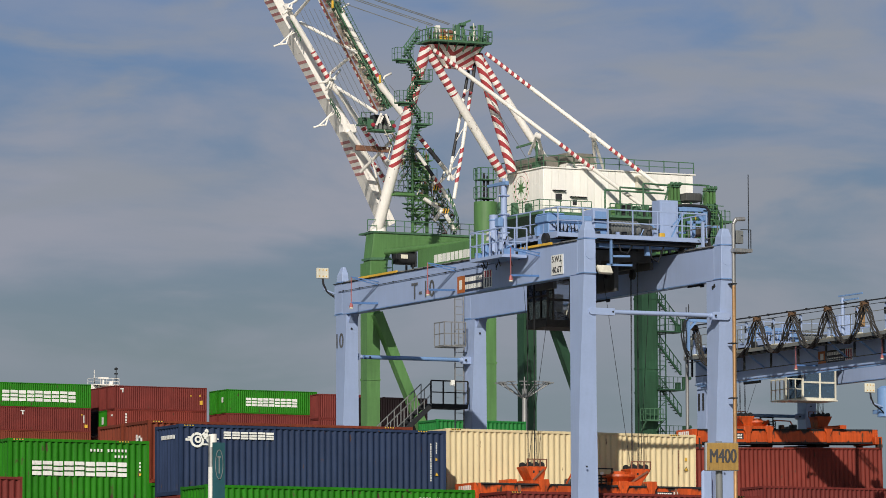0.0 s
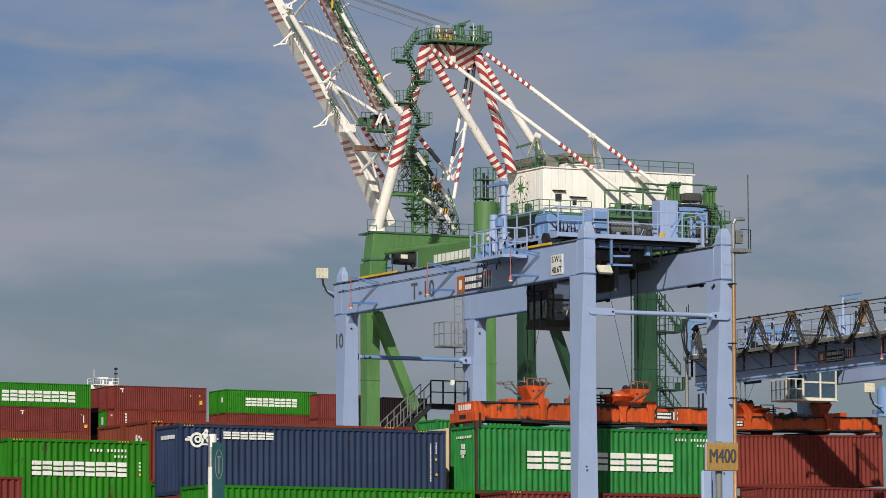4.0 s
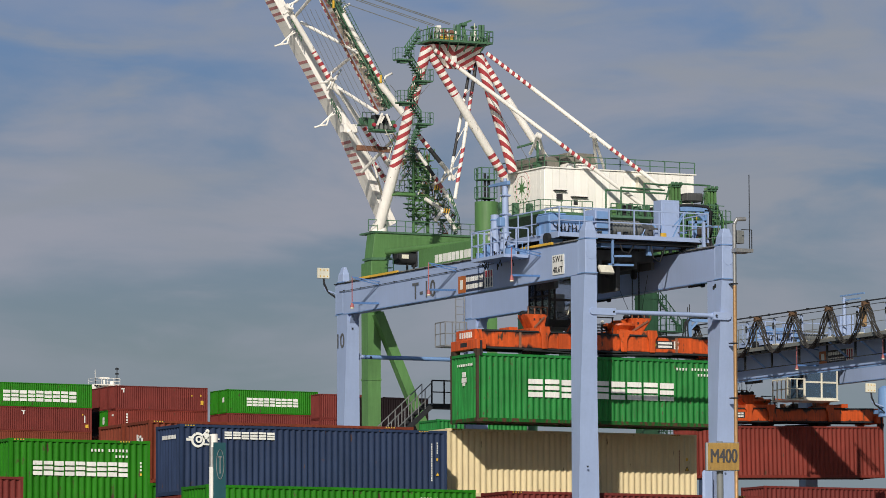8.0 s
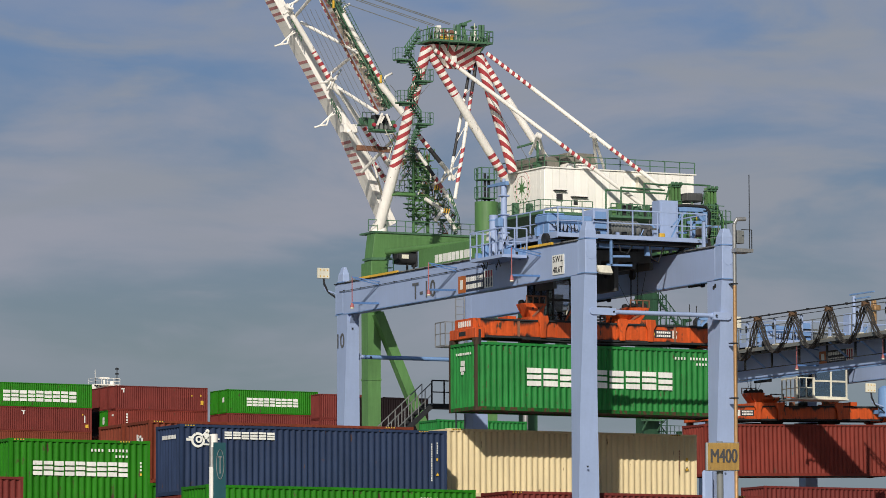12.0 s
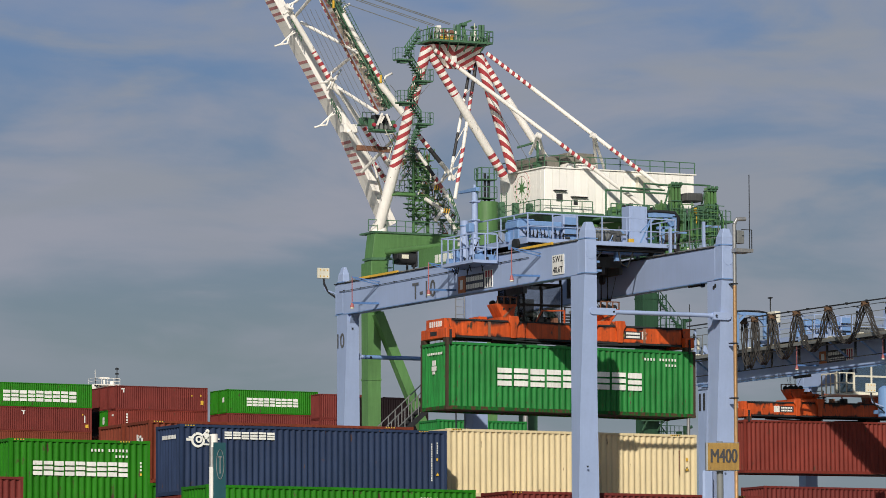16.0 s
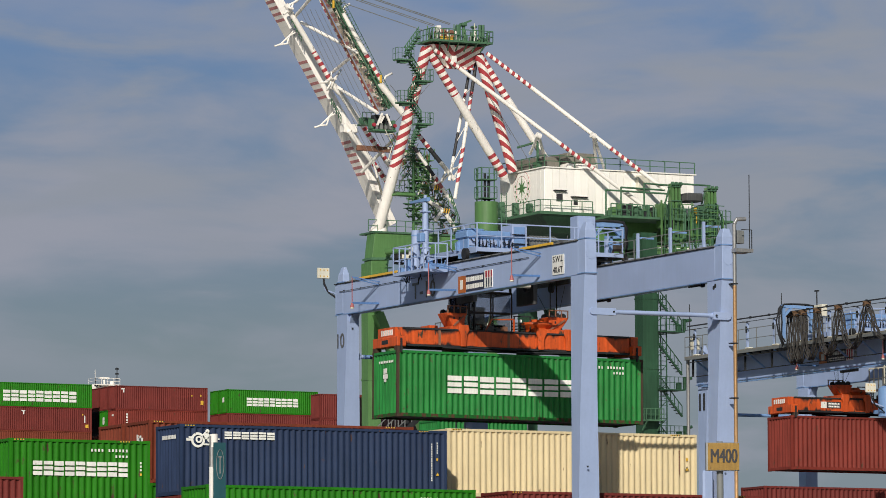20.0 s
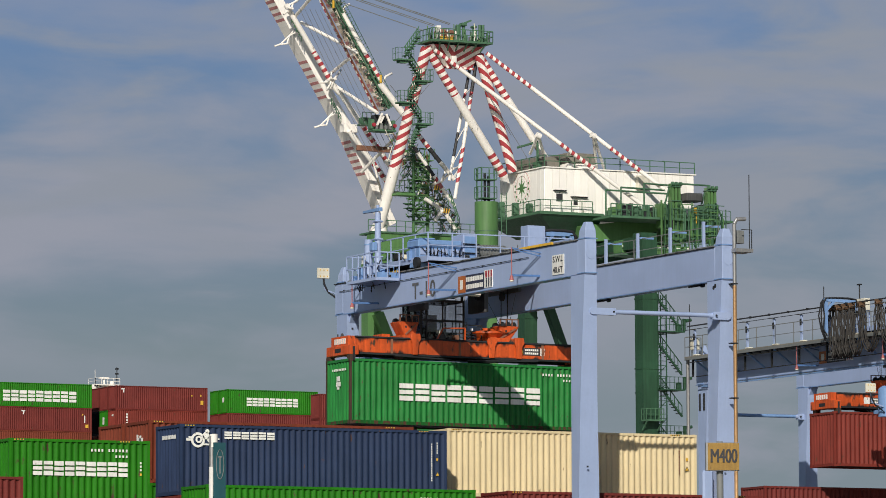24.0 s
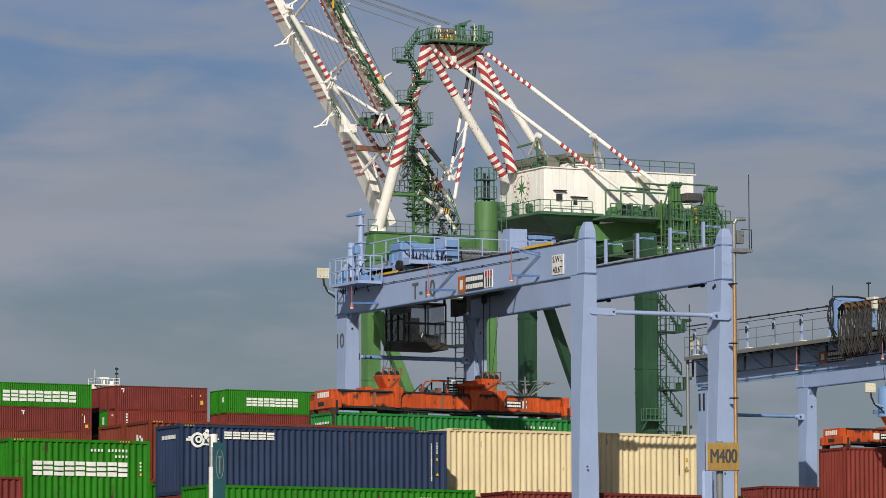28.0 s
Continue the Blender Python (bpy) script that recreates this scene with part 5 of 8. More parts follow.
# ---- spreaders ----
def spreader(x, yc, z, label):
    """Telescopic spreader for a container whose top is at z and whose left end is at x."""
    s = thing("container_spreader", (x + 6.1, yc, z), label, "spreader", "container spreaders")
    for y in (yc - 0.85, yc + 0.55):
        bm = bmesh.new()
        box(bm, x + 0.47, x + 11.72, y, y + 0.3, z + 0.3, z + 0.96)
        part("main_beam", bm, GRIMED, s, bevel=0.02)
        boxes("beam_flange", [(x + 0.47, x + 11.72, y - 0.05, y + 0.35, z + 0.96, z + 1.03), (x + 0.47, x + 11.72, y - 0.05, y + 0.35, z + 0.22, z + 0.3)], DARK, s)
        boxes("telescopic_collar", [(x + k, x + k + 0.7, y - 0.03, y, z + 0.3, z + 0.96) for k in (4.1, 9.95)], ORANGE, s)
        boxes("joint_plate", [(x + k, x + k + 0.12, y - 0.015, y, z + 0.3, z + 1.0) for k in (2.2, 5.6, 9.8)], RUSTY, s)
    for e in (x, x + 11.7):
        bm = bmesh.new()
        box(bm, e + 0.02, e + 0.47, yc - 1.2, yc + 1.2, z + 0.16, z + 0.6)
        end = part("end_beam", bm, ORANGE, s, bevel=0.03)
        boxes("twistlock_housing", [(e + 0.02, e + 0.3, yc + k - 0.16, yc + k + 0.16, z + 0.0, z + 0.17) for k in (-1.05, 1.05)], CORNER, end)
        out = e + 0.01 if e == x else e + 0.46
        boxes("slot_recess", [(out, out + 0.02, yc - 0.3, yc + 0.3, z + 0.3, z + 0.48)], DARK, end)
        boxes("end_plate", [(e + 0.1, e + 0.45, yc - 0.85, yc + 0.85, z + 0.6, z + 1.02)], ORANGE, end)
        out = e + 0.085 if e == x else e + 0.45
        boxes("end_plate_bar", [(out, out + 0.015, yc - 0.6 + 0.2 * i, yc - 0.48 + 0.2 * i, z + 0.68, z + 0.92) for i in range(6)], WHITE, end)
        boxes("flipper", [(e + 0.16, e + 0.24, yc + k - 0.03, yc + k + 0.03, z - 0.1, z + 0.52) for k in (-1.24, 1.24)], DARK, end)
    for fx in (x + 3.39, x + 7.23, x + 8.61):
        bm = bmesh.new()
        taper(bm, [(fx - 0.13, fx + 0.13, yc - 0.98, yc - 0.9, z + 0.27), (fx - 0.16, fx + 0.15, yc - 1.0, yc - 0.9, z + 0.8), (fx - 0.24, fx + 0.27, yc - 1.0, yc - 0.9, z + 0.98), (fx - 0.22, fx + 0.22, yc - 1.0, yc - 0.86, z + 1.22)])
        part("saddle_arm", bm, ORANGE, s, bevel=0.02)
        bm = bmesh.new()
        taper(bm, [(fx - 0.13, fx + 0.13, yc + 0.9, yc + 0.98, z + 0.27), (fx - 0.16, fx + 0.15, yc + 0.9, yc + 1.0, z + 0.8), (fx - 0.24, fx + 0.27, yc + 0.9, yc + 1.0, z + 0.98), (fx - 0.22, fx + 0.22, yc + 0.86, yc + 1.0, z + 1.22)])
        part("saddle_arm", bm, ORANGE, s, bevel=0.02)
    boxes("cross_beam", [(x + 2.75, x + 3.7, yc - 0.84, yc + 0.98, z + 1.035, z + 1.16), (x + 6.95, x + 8.85, yc - 0.84, yc + 0.98, z + 1.035, z + 1.2)], ORANGE, s)
    boxes("cross_beam", [(x + 2.3, x + 2.7, yc + 0.2, yc + 1.1, z + 1.04, z + 1.25)], ORANGE, s)
    bm = bmesh.new()
    tube(bm, (x + 7.45, yc - 0.1, z + 1.2), (x + 7.45, yc - 0.1, z + 1.42), 0.5, 0.72, seg=24)
    tube(bm, (x + 7.45, yc - 0.1, z + 1.42), (x + 7.45, yc - 0.1, z + 1.52), 0.72, 0.7, seg=24)
    tube(bm, (x + 7.45, yc - 0.1, z + 1.52), (x + 7.45, yc - 0.1, z + 1.66), 0.4, 0.3, seg=24)
    part("cable_tub", bm, ORANGE, s)
    for fx, lean in ((x + 3.36, -0.06), (x + 8.12, 0.22)):
        bm = bmesh.new()
        taper(bm, [(fx - 0.28, fx + 0.28, yc - 0.5, yc + 0.3, z + 1.16), (fx - 0.46 + lean, fx + 0.42 + lean, yc - 0.5, yc + 0.38, z + 1.62), (fx - 0.52 + lean, fx + 0.52 + lean, yc - 0.5, yc + 0.42, z + 1.78)])
        head = part("sheave_block", bm, ORANGE, s, bevel=0.03)
        boxes("block_slot", [(fx - 0.2 + lean + 0.28 * i, fx - 0.12 + lean + 0.28 * i, yc - 0.51, yc - 0.45, z + 1.5, z + 1.6) for i in (0, 1)], DARK, head)
        bars("block_rib", [((fx - 0.25, yc - 0.53, z + 1.2), (fx + 0.3 + lean, yc - 0.53, z + 1.66))], 0.07, RUSTY, head)
        for k in (-0.28, 0.02, 0.31):
            for o in (-0.36, 0.26):
                bm = bmesh.new()
                tube(bm, (fx + lean + k, yc + o, z + 1.84), (fx + lean + k, yc + o + 0.1, z + 1.84), 0.14, seg=16)
                part("sheave", bm, DARK, head)
        bars("sheave_guard", [((fx - 0.48 + lean, yc - 0.5, z + 2.08), (fx + 0.48 + lean, yc - 0.5, z + 2.08)), *[((fx + k + lean, yc - 0.5, z + 1.76), (fx + k + lean, yc - 0.5, z + 2.08)) for k in (-0.46, -0.15, 0.15, 0.46)]], 0.045, RUSTY, head)
    # hydraulic unit, basket and small frames
    boxes("hydraulic_unit", [(x + 5.05, x + 5.35, yc - 0.1, yc + 0.35, z + 1.06, z + 1.32), (x + 5.4, x + 5.6, yc - 0.2, yc + 0.2, z + 1.06, z + 1.22)], ENGINE, s, bevel=0.04)
    bars("unit_frame", [((x + 4.7, yc - 0.5, z + 1.06), (x + 5.0, yc - 0.5, z + 1.55)), ((x + 5.0, yc - 0.5, z + 1.55), (x + 6.1, yc - 0.5, z + 1.6)), ((x + 6.1, yc - 0.5, z + 1.06), (x + 6.1, yc - 0.5, z + 1.6))], 0.06, ORANGE, s)
    boxes("junction_box", [(x + 5.75, x + 5.95, yc - 0.2, yc + 0.1, z + 1.06, z + 1.3)], RUSTY, s)
    for k in range(4):
        bm = bmesh.new()
        ring = [Vector((x + 6.6 + 0.3 * math.cos(a), yc + 0.3 * math.sin(a), z + 1.09 + 0.13 * k)) for a in [math.tau * q / 12 for q in range(13)]]
        hose(bm, ring, 0.022)
        part("basket_hoop", bm, DARK, s)
    bars("basket_bar", [((x + 6.6 + 0.3 * math.cos(a), yc + 0.3 * math.sin(a), z + 1.06), (x + 6.6 + 0.3 * math.cos(a), yc + 0.3 * math.sin(a), z + 1.5)) for a in [math.tau * q / 7 for q in range(7)]], 0.03, DARK, s)
    bars("basket_frame", [((x + 6.1, yc - 0.45, z + 1.75), (x + 7.0, yc - 0.45, z + 1.75)), ((x + 6.15, yc - 0.45, z + 1.06), (x + 6.15, yc - 0.45, z + 1.75)), ((x + 6.95, yc - 0.45, z + 1.06), (x + 6.95, yc - 0.45, z + 1.75))], 0.05, DARK, s)
    tubes("spreader_lamp", [((x + 6.45, yc - 0.5, z + 1.55), (x + 6.45, yc - 0.42, z + 1.55))], 0.07, WHITE, s, seg=12)
    tubes("hydraulic_hose", [((x + 2.4, yc - 0.9, z + 0.2), (x + 5.2, yc - 0.9, z + 0.12)), ((x + 6.0, yc - 0.9, z + 0.1), (x + 9.6, yc - 0.9, z + 0.2))], 0.04, DARK, s)
    boxes("valve_block", [(x + k, x + k + 0.9, yc - 0.7, yc + 0.2, z + 0.08, z + 0.26) for k in (2.9, 6.6)], DARK, s)
    boxes("maker_plate", [(x + 8.85, x + 9.72, yc - 0.862, yc - 0.85, z + 0.46, z + 0.8)], BLACK, s)
    boxes("maker_plate_bar", [(x + 8.95 + 0.1 * i, x + 9.03 + 0.1 * i, yc - 0.87, yc - 0.862, z + h, z + h + 0.09) for i in range(7) for h in (0.51, 0.66)], WHITE, s)
    boxes("maker_badge", [(x + 9.74, x + 10.1, yc - 0.862, yc - 0.85, z + 0.46, z + 0.8)], WHITE, s)
    boxes("maker_plate", [(x + 8.85, x + 9.72, yc + 0.85, yc + 0.862, z + 0.46, z + 0.8)], BLACK, s)
    boxes("maker_plate_bar", [(x + 8.95 + 0.1 * i, x + 9.03 + 0.1 * i, yc + 0.862, yc + 0.87, z + h, z + h + 0.09) for i in range(7) for h in (0.51, 0.66)], WHITE, s)
    boxes("maker_badge", [(x + 9.74, x + 10.1, yc + 0.85, yc + 0.862, z + 0.46, z + 0.8)], WHITE, s)
    bars("badge_mark", [((x + 9.8, yc - 0.87, z + 0.52), (x + 10.0, yc - 0.87, z + 0.74))], 0.05, RUSTY, s)
    tubes("badge_dot", [((x + 8.76, yc - 0.87, z + 0.62), (x + 8.76, yc - 0.85, z + 0.62))], 0.1, YELLOW, s, seg=12)
    return s


spreader_a = spreader(B2, 188.02, 14.0, "scuffed orange telescopic spreader holding a green container")
spreader_b = spreader(138.41, 231.04, 18.0, "scuffed orange telescopic spreader holding a red container")


# hoist ropes: four falls to a spreader, each in sliding lengths
ROPE = 2.7


def ropes(s, x, yc, z):
    falls = []
    for k, (dx, dy) in enumerate(((3.15, -0.3), (3.45, 0.3), (8.2, -0.3), (8.5, 0.3))):
        for i in range(4):
            bm = bmesh.new()
            for o in (-0.16, 0.16):
                tube(bm, (x + dx + o, yc + dy, z + 1.9), (x + dx + o, yc + dy, z + 1.9 + ROPE), 0.014, seg=6)
            falls.append((i, part("hoist_rope", bm, DARK, s)))
    return falls


def sway_ropes(s, place):
    """Slanted thin ropes from the spreader's blocks towards the trolley's middle, in sliding lengths."""
    made = []
    for foot, head in ((-2.95, -1.5), (-2.5, -3.3), (2.0, 0.5), (2.5, 3.1)):
        for i in range(5):
            bm = bmesh.new()
            tube(bm, place, (place[0], place[1], place[2] + ROPE), 0.011, seg=6)
            made.append((foot, head, i, part("sway_rope", bm, DARK, s)))
    return made


sway_a = sway_ropes(spreader_a, (B2 + 6.1, 188.02, 14.0))
sway_b = sway_ropes(spreader_b, (138.41 + 6.1, 231.04, 18.0))
ropes_a = ropes(spreader_a, B2, 188.02, 14.0)
ropes_b = ropes(spreader_b, 138.41, 231.04, 18.0)

# power cable loops on the second crane: hinged lengths between carriers
STRAND = 2.72
loops = []
for i in range(12):
    car = thing("cable_loop", (CX - 1.42, 240.0 - 2.0 * i, CZ + 1.6), "dark looped power cable bundle hanging from the crane's cable rail", "power cable", "power cable loops")
    for o in (-0.17, -0.09, -0.02, 0.06, 0.12, 0.18):
        bm = bmesh.new()
        q = [Vector((CX - 1.42 + o, 240.0 - 2.0 * i, CZ + 1.6))]
        for k in range(1, 11):
            q.append(Vector((CX - 1.42 + o + 0.03 * math.sin(k * 1.2 + o * 30), 240.0 - 2.0 * i + (0.2 + 0.5 * abs(o)) * (1 if i % 2 == 0 else -1) * math.sin(math.pi * (k / 10) ** 1.8), CZ + 1.6 - STRAND * k / 10)))
        hose(bm, q, 0.033)
        part("cable", bm, CABLE, car)
    boxes("cable_clamp", [(CX - 1.62, CX - 1.22, 240.0 - 2.0 * i - 0.1, 240.0 - 2.0 * i + 0.1, CZ + 1.42, CZ + 1.62), (CX - 1.66, CX - 1.18, 240.0 - 2.0 * i - 0.05, 240.0 - 2.0 * i + 0.05, CZ + 1.58, CZ + 1.72)], CLAMP, car, bevel=0.04)
    loops.append(car)


# ---- quay crane with raised boom ----
def quay_crane():
    c = thing("quay_crane", (204, 386, 0), "green ship-to-shore crane with white and red raised boom", "quay crane")
    XW, XL, YN, YF = 196.4, 211.5, 375.5, 398.0
    # landside pair takes the green with shade built into its colour
    for x, y, w, h, m in ((XW + 0.1, YF, 1.3, 42.4, GREEN), (XW + 0.1, YN, 1.05, 42.0, GREEN), (XL + 0.7, YF, 1.3, 42.4, GREEN_SHADED), (XL + 0.25, YN, 1.45, 43.4, GREEN_SHADED)):
        bm = bmesh.new()
        taper(bm, [(x - w * 0.45, x + w * 0.45, y - w * 0.45, y + w * 0.45, 1.5), (x - w / 2, x + w / 2, y - w / 2, y + w / 2, h)])
        leg = part("portal_leg", bm, m, c)
        for k in range(6):
            boxes("leg_seam", [(x - w / 2 - 0.03, x + w / 2 + 0.03, y - w / 2 - 0.03, y + w / 2 + 0.03, 8 + 6 * k, 8.15 + 6 * k)], m, leg)
    for x in (XW, XL):
        boxes("sill_beam", [(x - 1, x + 1, YN - 2, YF + 2, 1.0, 3.2)], GREEN, c)
        for y in (YN, YF):
            boxes("bogie", [(x - 0.5, x + 0.5, y - 4, y + 4, 0.0, 1.0)], GREEN2, c)
    beam = boxes("portal_beam", [(XW - 1.1, XW + 0.8, YN + 0.5, 386.27, 40.6, 42.55)], GREEN, c)
    boxes("beam_brand_block", [(XW - 1.12, XW - 1.1, YN + 0.8 + 0.78 * i, YN + 1.42 + 0.78 * i, 41.15, 41.85) for i in range(9)], WHITE, beam)
    def slab(name, outline, y0, y1, material, parent, bevel=0.0):
        """A plate girder piece: an outline in x and z, from y0 to y1."""
        bm = bmesh.new()
        a, b = [[bm.verts.new((x, y, z)) for x, z in outline] for y in (y0, y1)]
        bm.faces.new(a), bm.faces.new(b[::-1])
        for i in range(len(a)):
            bm.faces.new((a[i], b[i], b[(i + 1) % len(a)], a[(i + 1) % len(a)]))
        bmesh.ops.recalc_face_normals(bm, faces=bm.faces[:])
        return part(name, bm, material, parent, "", bevel)

    slab("side_beam", ((193.35, 44.44), (193.07, 42.16), (194.78, 42.23), (195.00, 42.73), (203.67, 43.83), (203.67, 44.43)), 390.8, 392.4, GREEN, c, 0.04)
    slab("leg_shoulder", ((193.02, 42.01), (192.90, 38.55), (194.38, 38.60), (194.72, 42.08)), 390.85, 392.3, GREEN, c, 0.04)
    slab("shoulder_flange", ((192.91, 42.20), (192.91, 42.00), (194.94, 42.08), (194.94, 42.28)), 390.74, 392.44, GREEN2, c)
    slab("beam_flange", ((193.24, 44.54), (193.24, 44.39), (203.79, 44.36), (203.79, 44.53)), 390.68, 393.7, GREEN2, c)
    boxes("shoulder_ladder_cage", [(p[0] - 0.3, p[0] + 0.25, p[1] - 0.3, p[1] + 0.3, p[2] + h, p[2] + h + 0.06) for p in ((194.32, 390.00, 41.25),) for h in (-0.75, 0.0, 0.75)], GREEN_SHADED, c)
    bars("cage_post", [((p[0] + o, p[1] - 0.3, p[2] - 0.75), (p[0] + o, p[1] - 0.3, p[2] + 0.8)) for p in ((194.32, 390.00, 41.25),) for o in (-0.3, 0.25)], 0.06, GREEN_SHADED, c)
    # dark winch slung beneath the beam
    wx, wy, wz = (196.31, 391.00, 42.25)
    bm = bmesh.new()
    tube(bm, (wx - 0.8, wy, wz), (wx + 0.9, wy, wz), 0.55, seg=18)
    part("slung_winch", bm, DARK, c)
    boxes("winch_frame", [(wx - 0.95, wx - 0.8, wy - 0.5, wy + 0.5, wz - 0.5, wz + 0.75), (wx + 0.9, wx + 1.05, wy - 0.5, wy + 0.5, wz - 0.7, wz + 0.75), (wx - 0.9, wx + 1.0, wy - 0.5, wy + 0.5, wz + 0.55, wz + 0.75)], DARK, c, bevel=0.04)
    boxes("winch_plate", [(wx - 0.55, wx + 0.1, wy - 0.62, wy - 0.56, wz - 0.05, wz + 0.3)], LAMPWHITE, c)
    boxes("winch_leg", [(wx + o, wx + o + 0.12, wy - 0.3, wy - 0.1, wz - 1.4, wz - 0.5) for o in (0.1, 0.75)], DARK, c)
    tubes("lamp_globe", [((p[0], p[1] - 0.25, p[2]), (p[0], p[1] + 0.1, p[2])) for p in ((197.45, 389.00, 41.98),)], 0.3, YELLOW, c, seg=16)
    boxes("leg_head_box", [(XL - 0.6, XL + 1.0, YN - 0.6, YN + 0.7, 43.4, 43.75)], GREEN_SHADED, c)
    boxes("landside_beam", [(XL - 0.8, XL + 0.8, YN, YF, 42.4, 43.4)], GREEN_SHADED, c)
    tubes("slant_tube", [((194.15, 390.20, 42.69), (198.15, 380.00, 42.86))], 0.26, GREEN, c, seg=14)
    # the round head of the near waterside leg with its ladder cage
    bm = bmesh.new()
    tube(bm, (XW - 0.1, YN, 41.3), (XW - 0.1, YN, 45.75), 1.0, seg=28)
    head = part("leg_head", bm, GREEN, c)
    bm = bmesh.new()
    tube(bm, (XW - 0.1, YN, 43.2), (XW - 0.1, YN, 43.3), 1.03, seg=28)
    part("head_ring", bm, GREEN2, head)
    for x, y in ((-0.75, -0.4), (0.45, -0.4), (-0.75, 0.5), (0.45, 0.5)):
        bars("cage_post", [((XW + x, YN + y, 45.7), (XW + x, YN + y, 48.6))], 0.09, GREEN2, head)
    for h in (46.0, 47.6):
        boxes("cage_floor", [(XW - 0.9, XW + 0.6, YN - 0.6, YN + 0.6, h, h + 0.08)], GREEN2, head)
        railing(c, [(XW - 0.9, YN + 0.6, h + 0.08), (XW - 0.9, YN - 0.6, h + 0.08), (XW + 0.6, YN - 0.6, h + 0.08)], 0.95, 0.7, 0.03, GREEN2)
    tubes("cage_pipe", [((XW - 0.3, YN - 0.1, 45.7), (XW - 0.3, YN - 0.1, 48.2)), ((XW + 0.05, YN - 0.1, 45.7), (XW + 0.05, YN - 0.1, 48.0))], 0.11, DARK, head)
    ladder(c, XW + 0.85, YN - 0.9, 43.0, 46.5, GREEN2, 0.5)
    bars("diagonal_brace", [((196.63, 397.00, 37.91), (201.30, 397.00, 27.52))], 0.85, GREEN, c)
    bars("diagonal_brace", [((212.68, 397.00, 41.88), (217.52, 397.00, 29.59))], 0.78, GREEN_SHADED, c)
    bars("diagonal_brace", [((211.22, 376.00, 29.80), (212.34, 376.00, 30.80))], 0.6, GREEN_SHADED, c)

    # machinery house
    x0, x1, y0, y1, z0, z1 = 205.4, 220.4, 382.0, 390.4, 45.9, 49.9
    bm = bmesh.new()
    box(bm, x0 + 0.06, x1 - 0.06, y0 + 0.06, y1 - 0.06, z0, z1 - 0.05)
    house = part("machinery_house", bm, HOUSE, c)
    n = 21
    boxes("wall_panel", [(x0 + 0.08 + (x1 - x0 - 0.16) * i / n, x0 + 0.055 + (x1 - x0 - 0.16) * (i + 1) / n, y0, y0 + 0.06, z0, z1 - 0.12) for i in range(n)], HOUSE, house)
    n = 12
    boxes("wall_panel", [(x0, x0 + 0.06, y0 + 0.08 + (y1 - y0 - 0.16) * i / n, y0 + 0.055 + (y1 - y0 - 0.16) * (i + 1) / n, z0, z1 - 0.12) for i in range(n)], HOUSE, house)
    boxes("house_roof", [(x0 - 0.12, x1 + 0.12, y0 - 0.12, y1 + 0.12, z1 - 0.1, z1)], HOUSE, house)
    boxes("house_floor", [(x0 - 1.0, x0 + 5.3, y0 - 1.0, y1 + 0.6, z0 - 0.25, z0)], GREEN2, house)
    # underside tray, its shade put into the same darkened green
    bm = bmesh.new()
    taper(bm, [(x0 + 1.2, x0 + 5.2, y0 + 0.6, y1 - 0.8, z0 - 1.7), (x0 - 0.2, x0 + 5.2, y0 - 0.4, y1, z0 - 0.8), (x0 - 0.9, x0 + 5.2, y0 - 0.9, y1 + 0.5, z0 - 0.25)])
    part("house_underside", bm, GREEN_SHADED, house)
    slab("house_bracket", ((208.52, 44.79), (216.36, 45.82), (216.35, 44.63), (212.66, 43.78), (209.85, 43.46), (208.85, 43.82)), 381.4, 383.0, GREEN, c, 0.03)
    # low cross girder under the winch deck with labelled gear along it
    slab("deck_girder", ((210.72, 43.73), (219.84, 45.61), (219.82, 43.50), (210.71, 41.54)), 384.0, 385.2, GREEN_SHADED, c, 0.03)
    bm = bmesh.new()
    row = random.Random(12)
    for i in range(64):
        p = Vector((211.29, 383.20, 42.79)).lerp(Vector((218.91, 383.20, 44.39)), row.random()) + Vector((0, row.uniform(-0.5, 0.4), row.uniform(-0.7, 0.6)))
        w, h, first = row.uniform(0.06, 0.22), row.uniform(0.1, 0.55), len(bm.faces)
        if i % 3:
            box(bm, -w, w, -0.15, 0.15, -h / 2, h / 2, Matrix.Translation(p))
        else:
            tube(bm, p, p + Vector((row.uniform(-0.8, 0.8), 0, row.uniform(-0.6, 0.6))), 0.06, seg=6)
        bm.faces.ensure_lookup_table()
        for f in bm.faces[first:]:
            f.material_index = i % 5
    mixed_gear("deck_girder_gear", bm, (GREEN, GREEN2, GREEN_SHADED, GREEN, GREEN2), c)
    boxes("gear_label", [(p[0] - 0.2, p[0] + 0.2, p[1] - 0.02, p[1], p[2] - 0.06, p[2] + 0.06) for p in ((212.54, 382.50, 42.83), (213.72, 382.50, 43.07), (215.43, 382.50, 43.54), (217.19, 382.50, 43.91))], WHITE, c)
    boxes("house_girder", [(x0 + 11.6, x1 + 2, y0 + k, y0 + k + 1.2, z0 - 2.0, z0 - 0.45) for k in (-0.4, 6.6)], GREEN, c)
    for wx, wz, s in ((1.15, 1.0, 0.62), (2.85, 0.75, 0.4)):
        boxes("window_pane", [(x0 + wx, x0 + wx + s, y0 - 0.02, y0, z0 + wz, z0 + wz + s * 1.1)], BLACK, house)
        boxes("window_hood", [(x0 + wx - 0.3, x0 + wx + s + (0.9 if s < 0.5 else 0.3), y0 - 0.3, y0, z0 + wz + s * 1.1 + 0.22, z0 + wz + s * 1.1 + 0.3)], DARK, house)
    boxes("house_door", [(x0 + 3.35, x0 + 4.1, y0 - 0.03, y0, z0 + 0.1, z0 + 1.6)], CREAM, house)
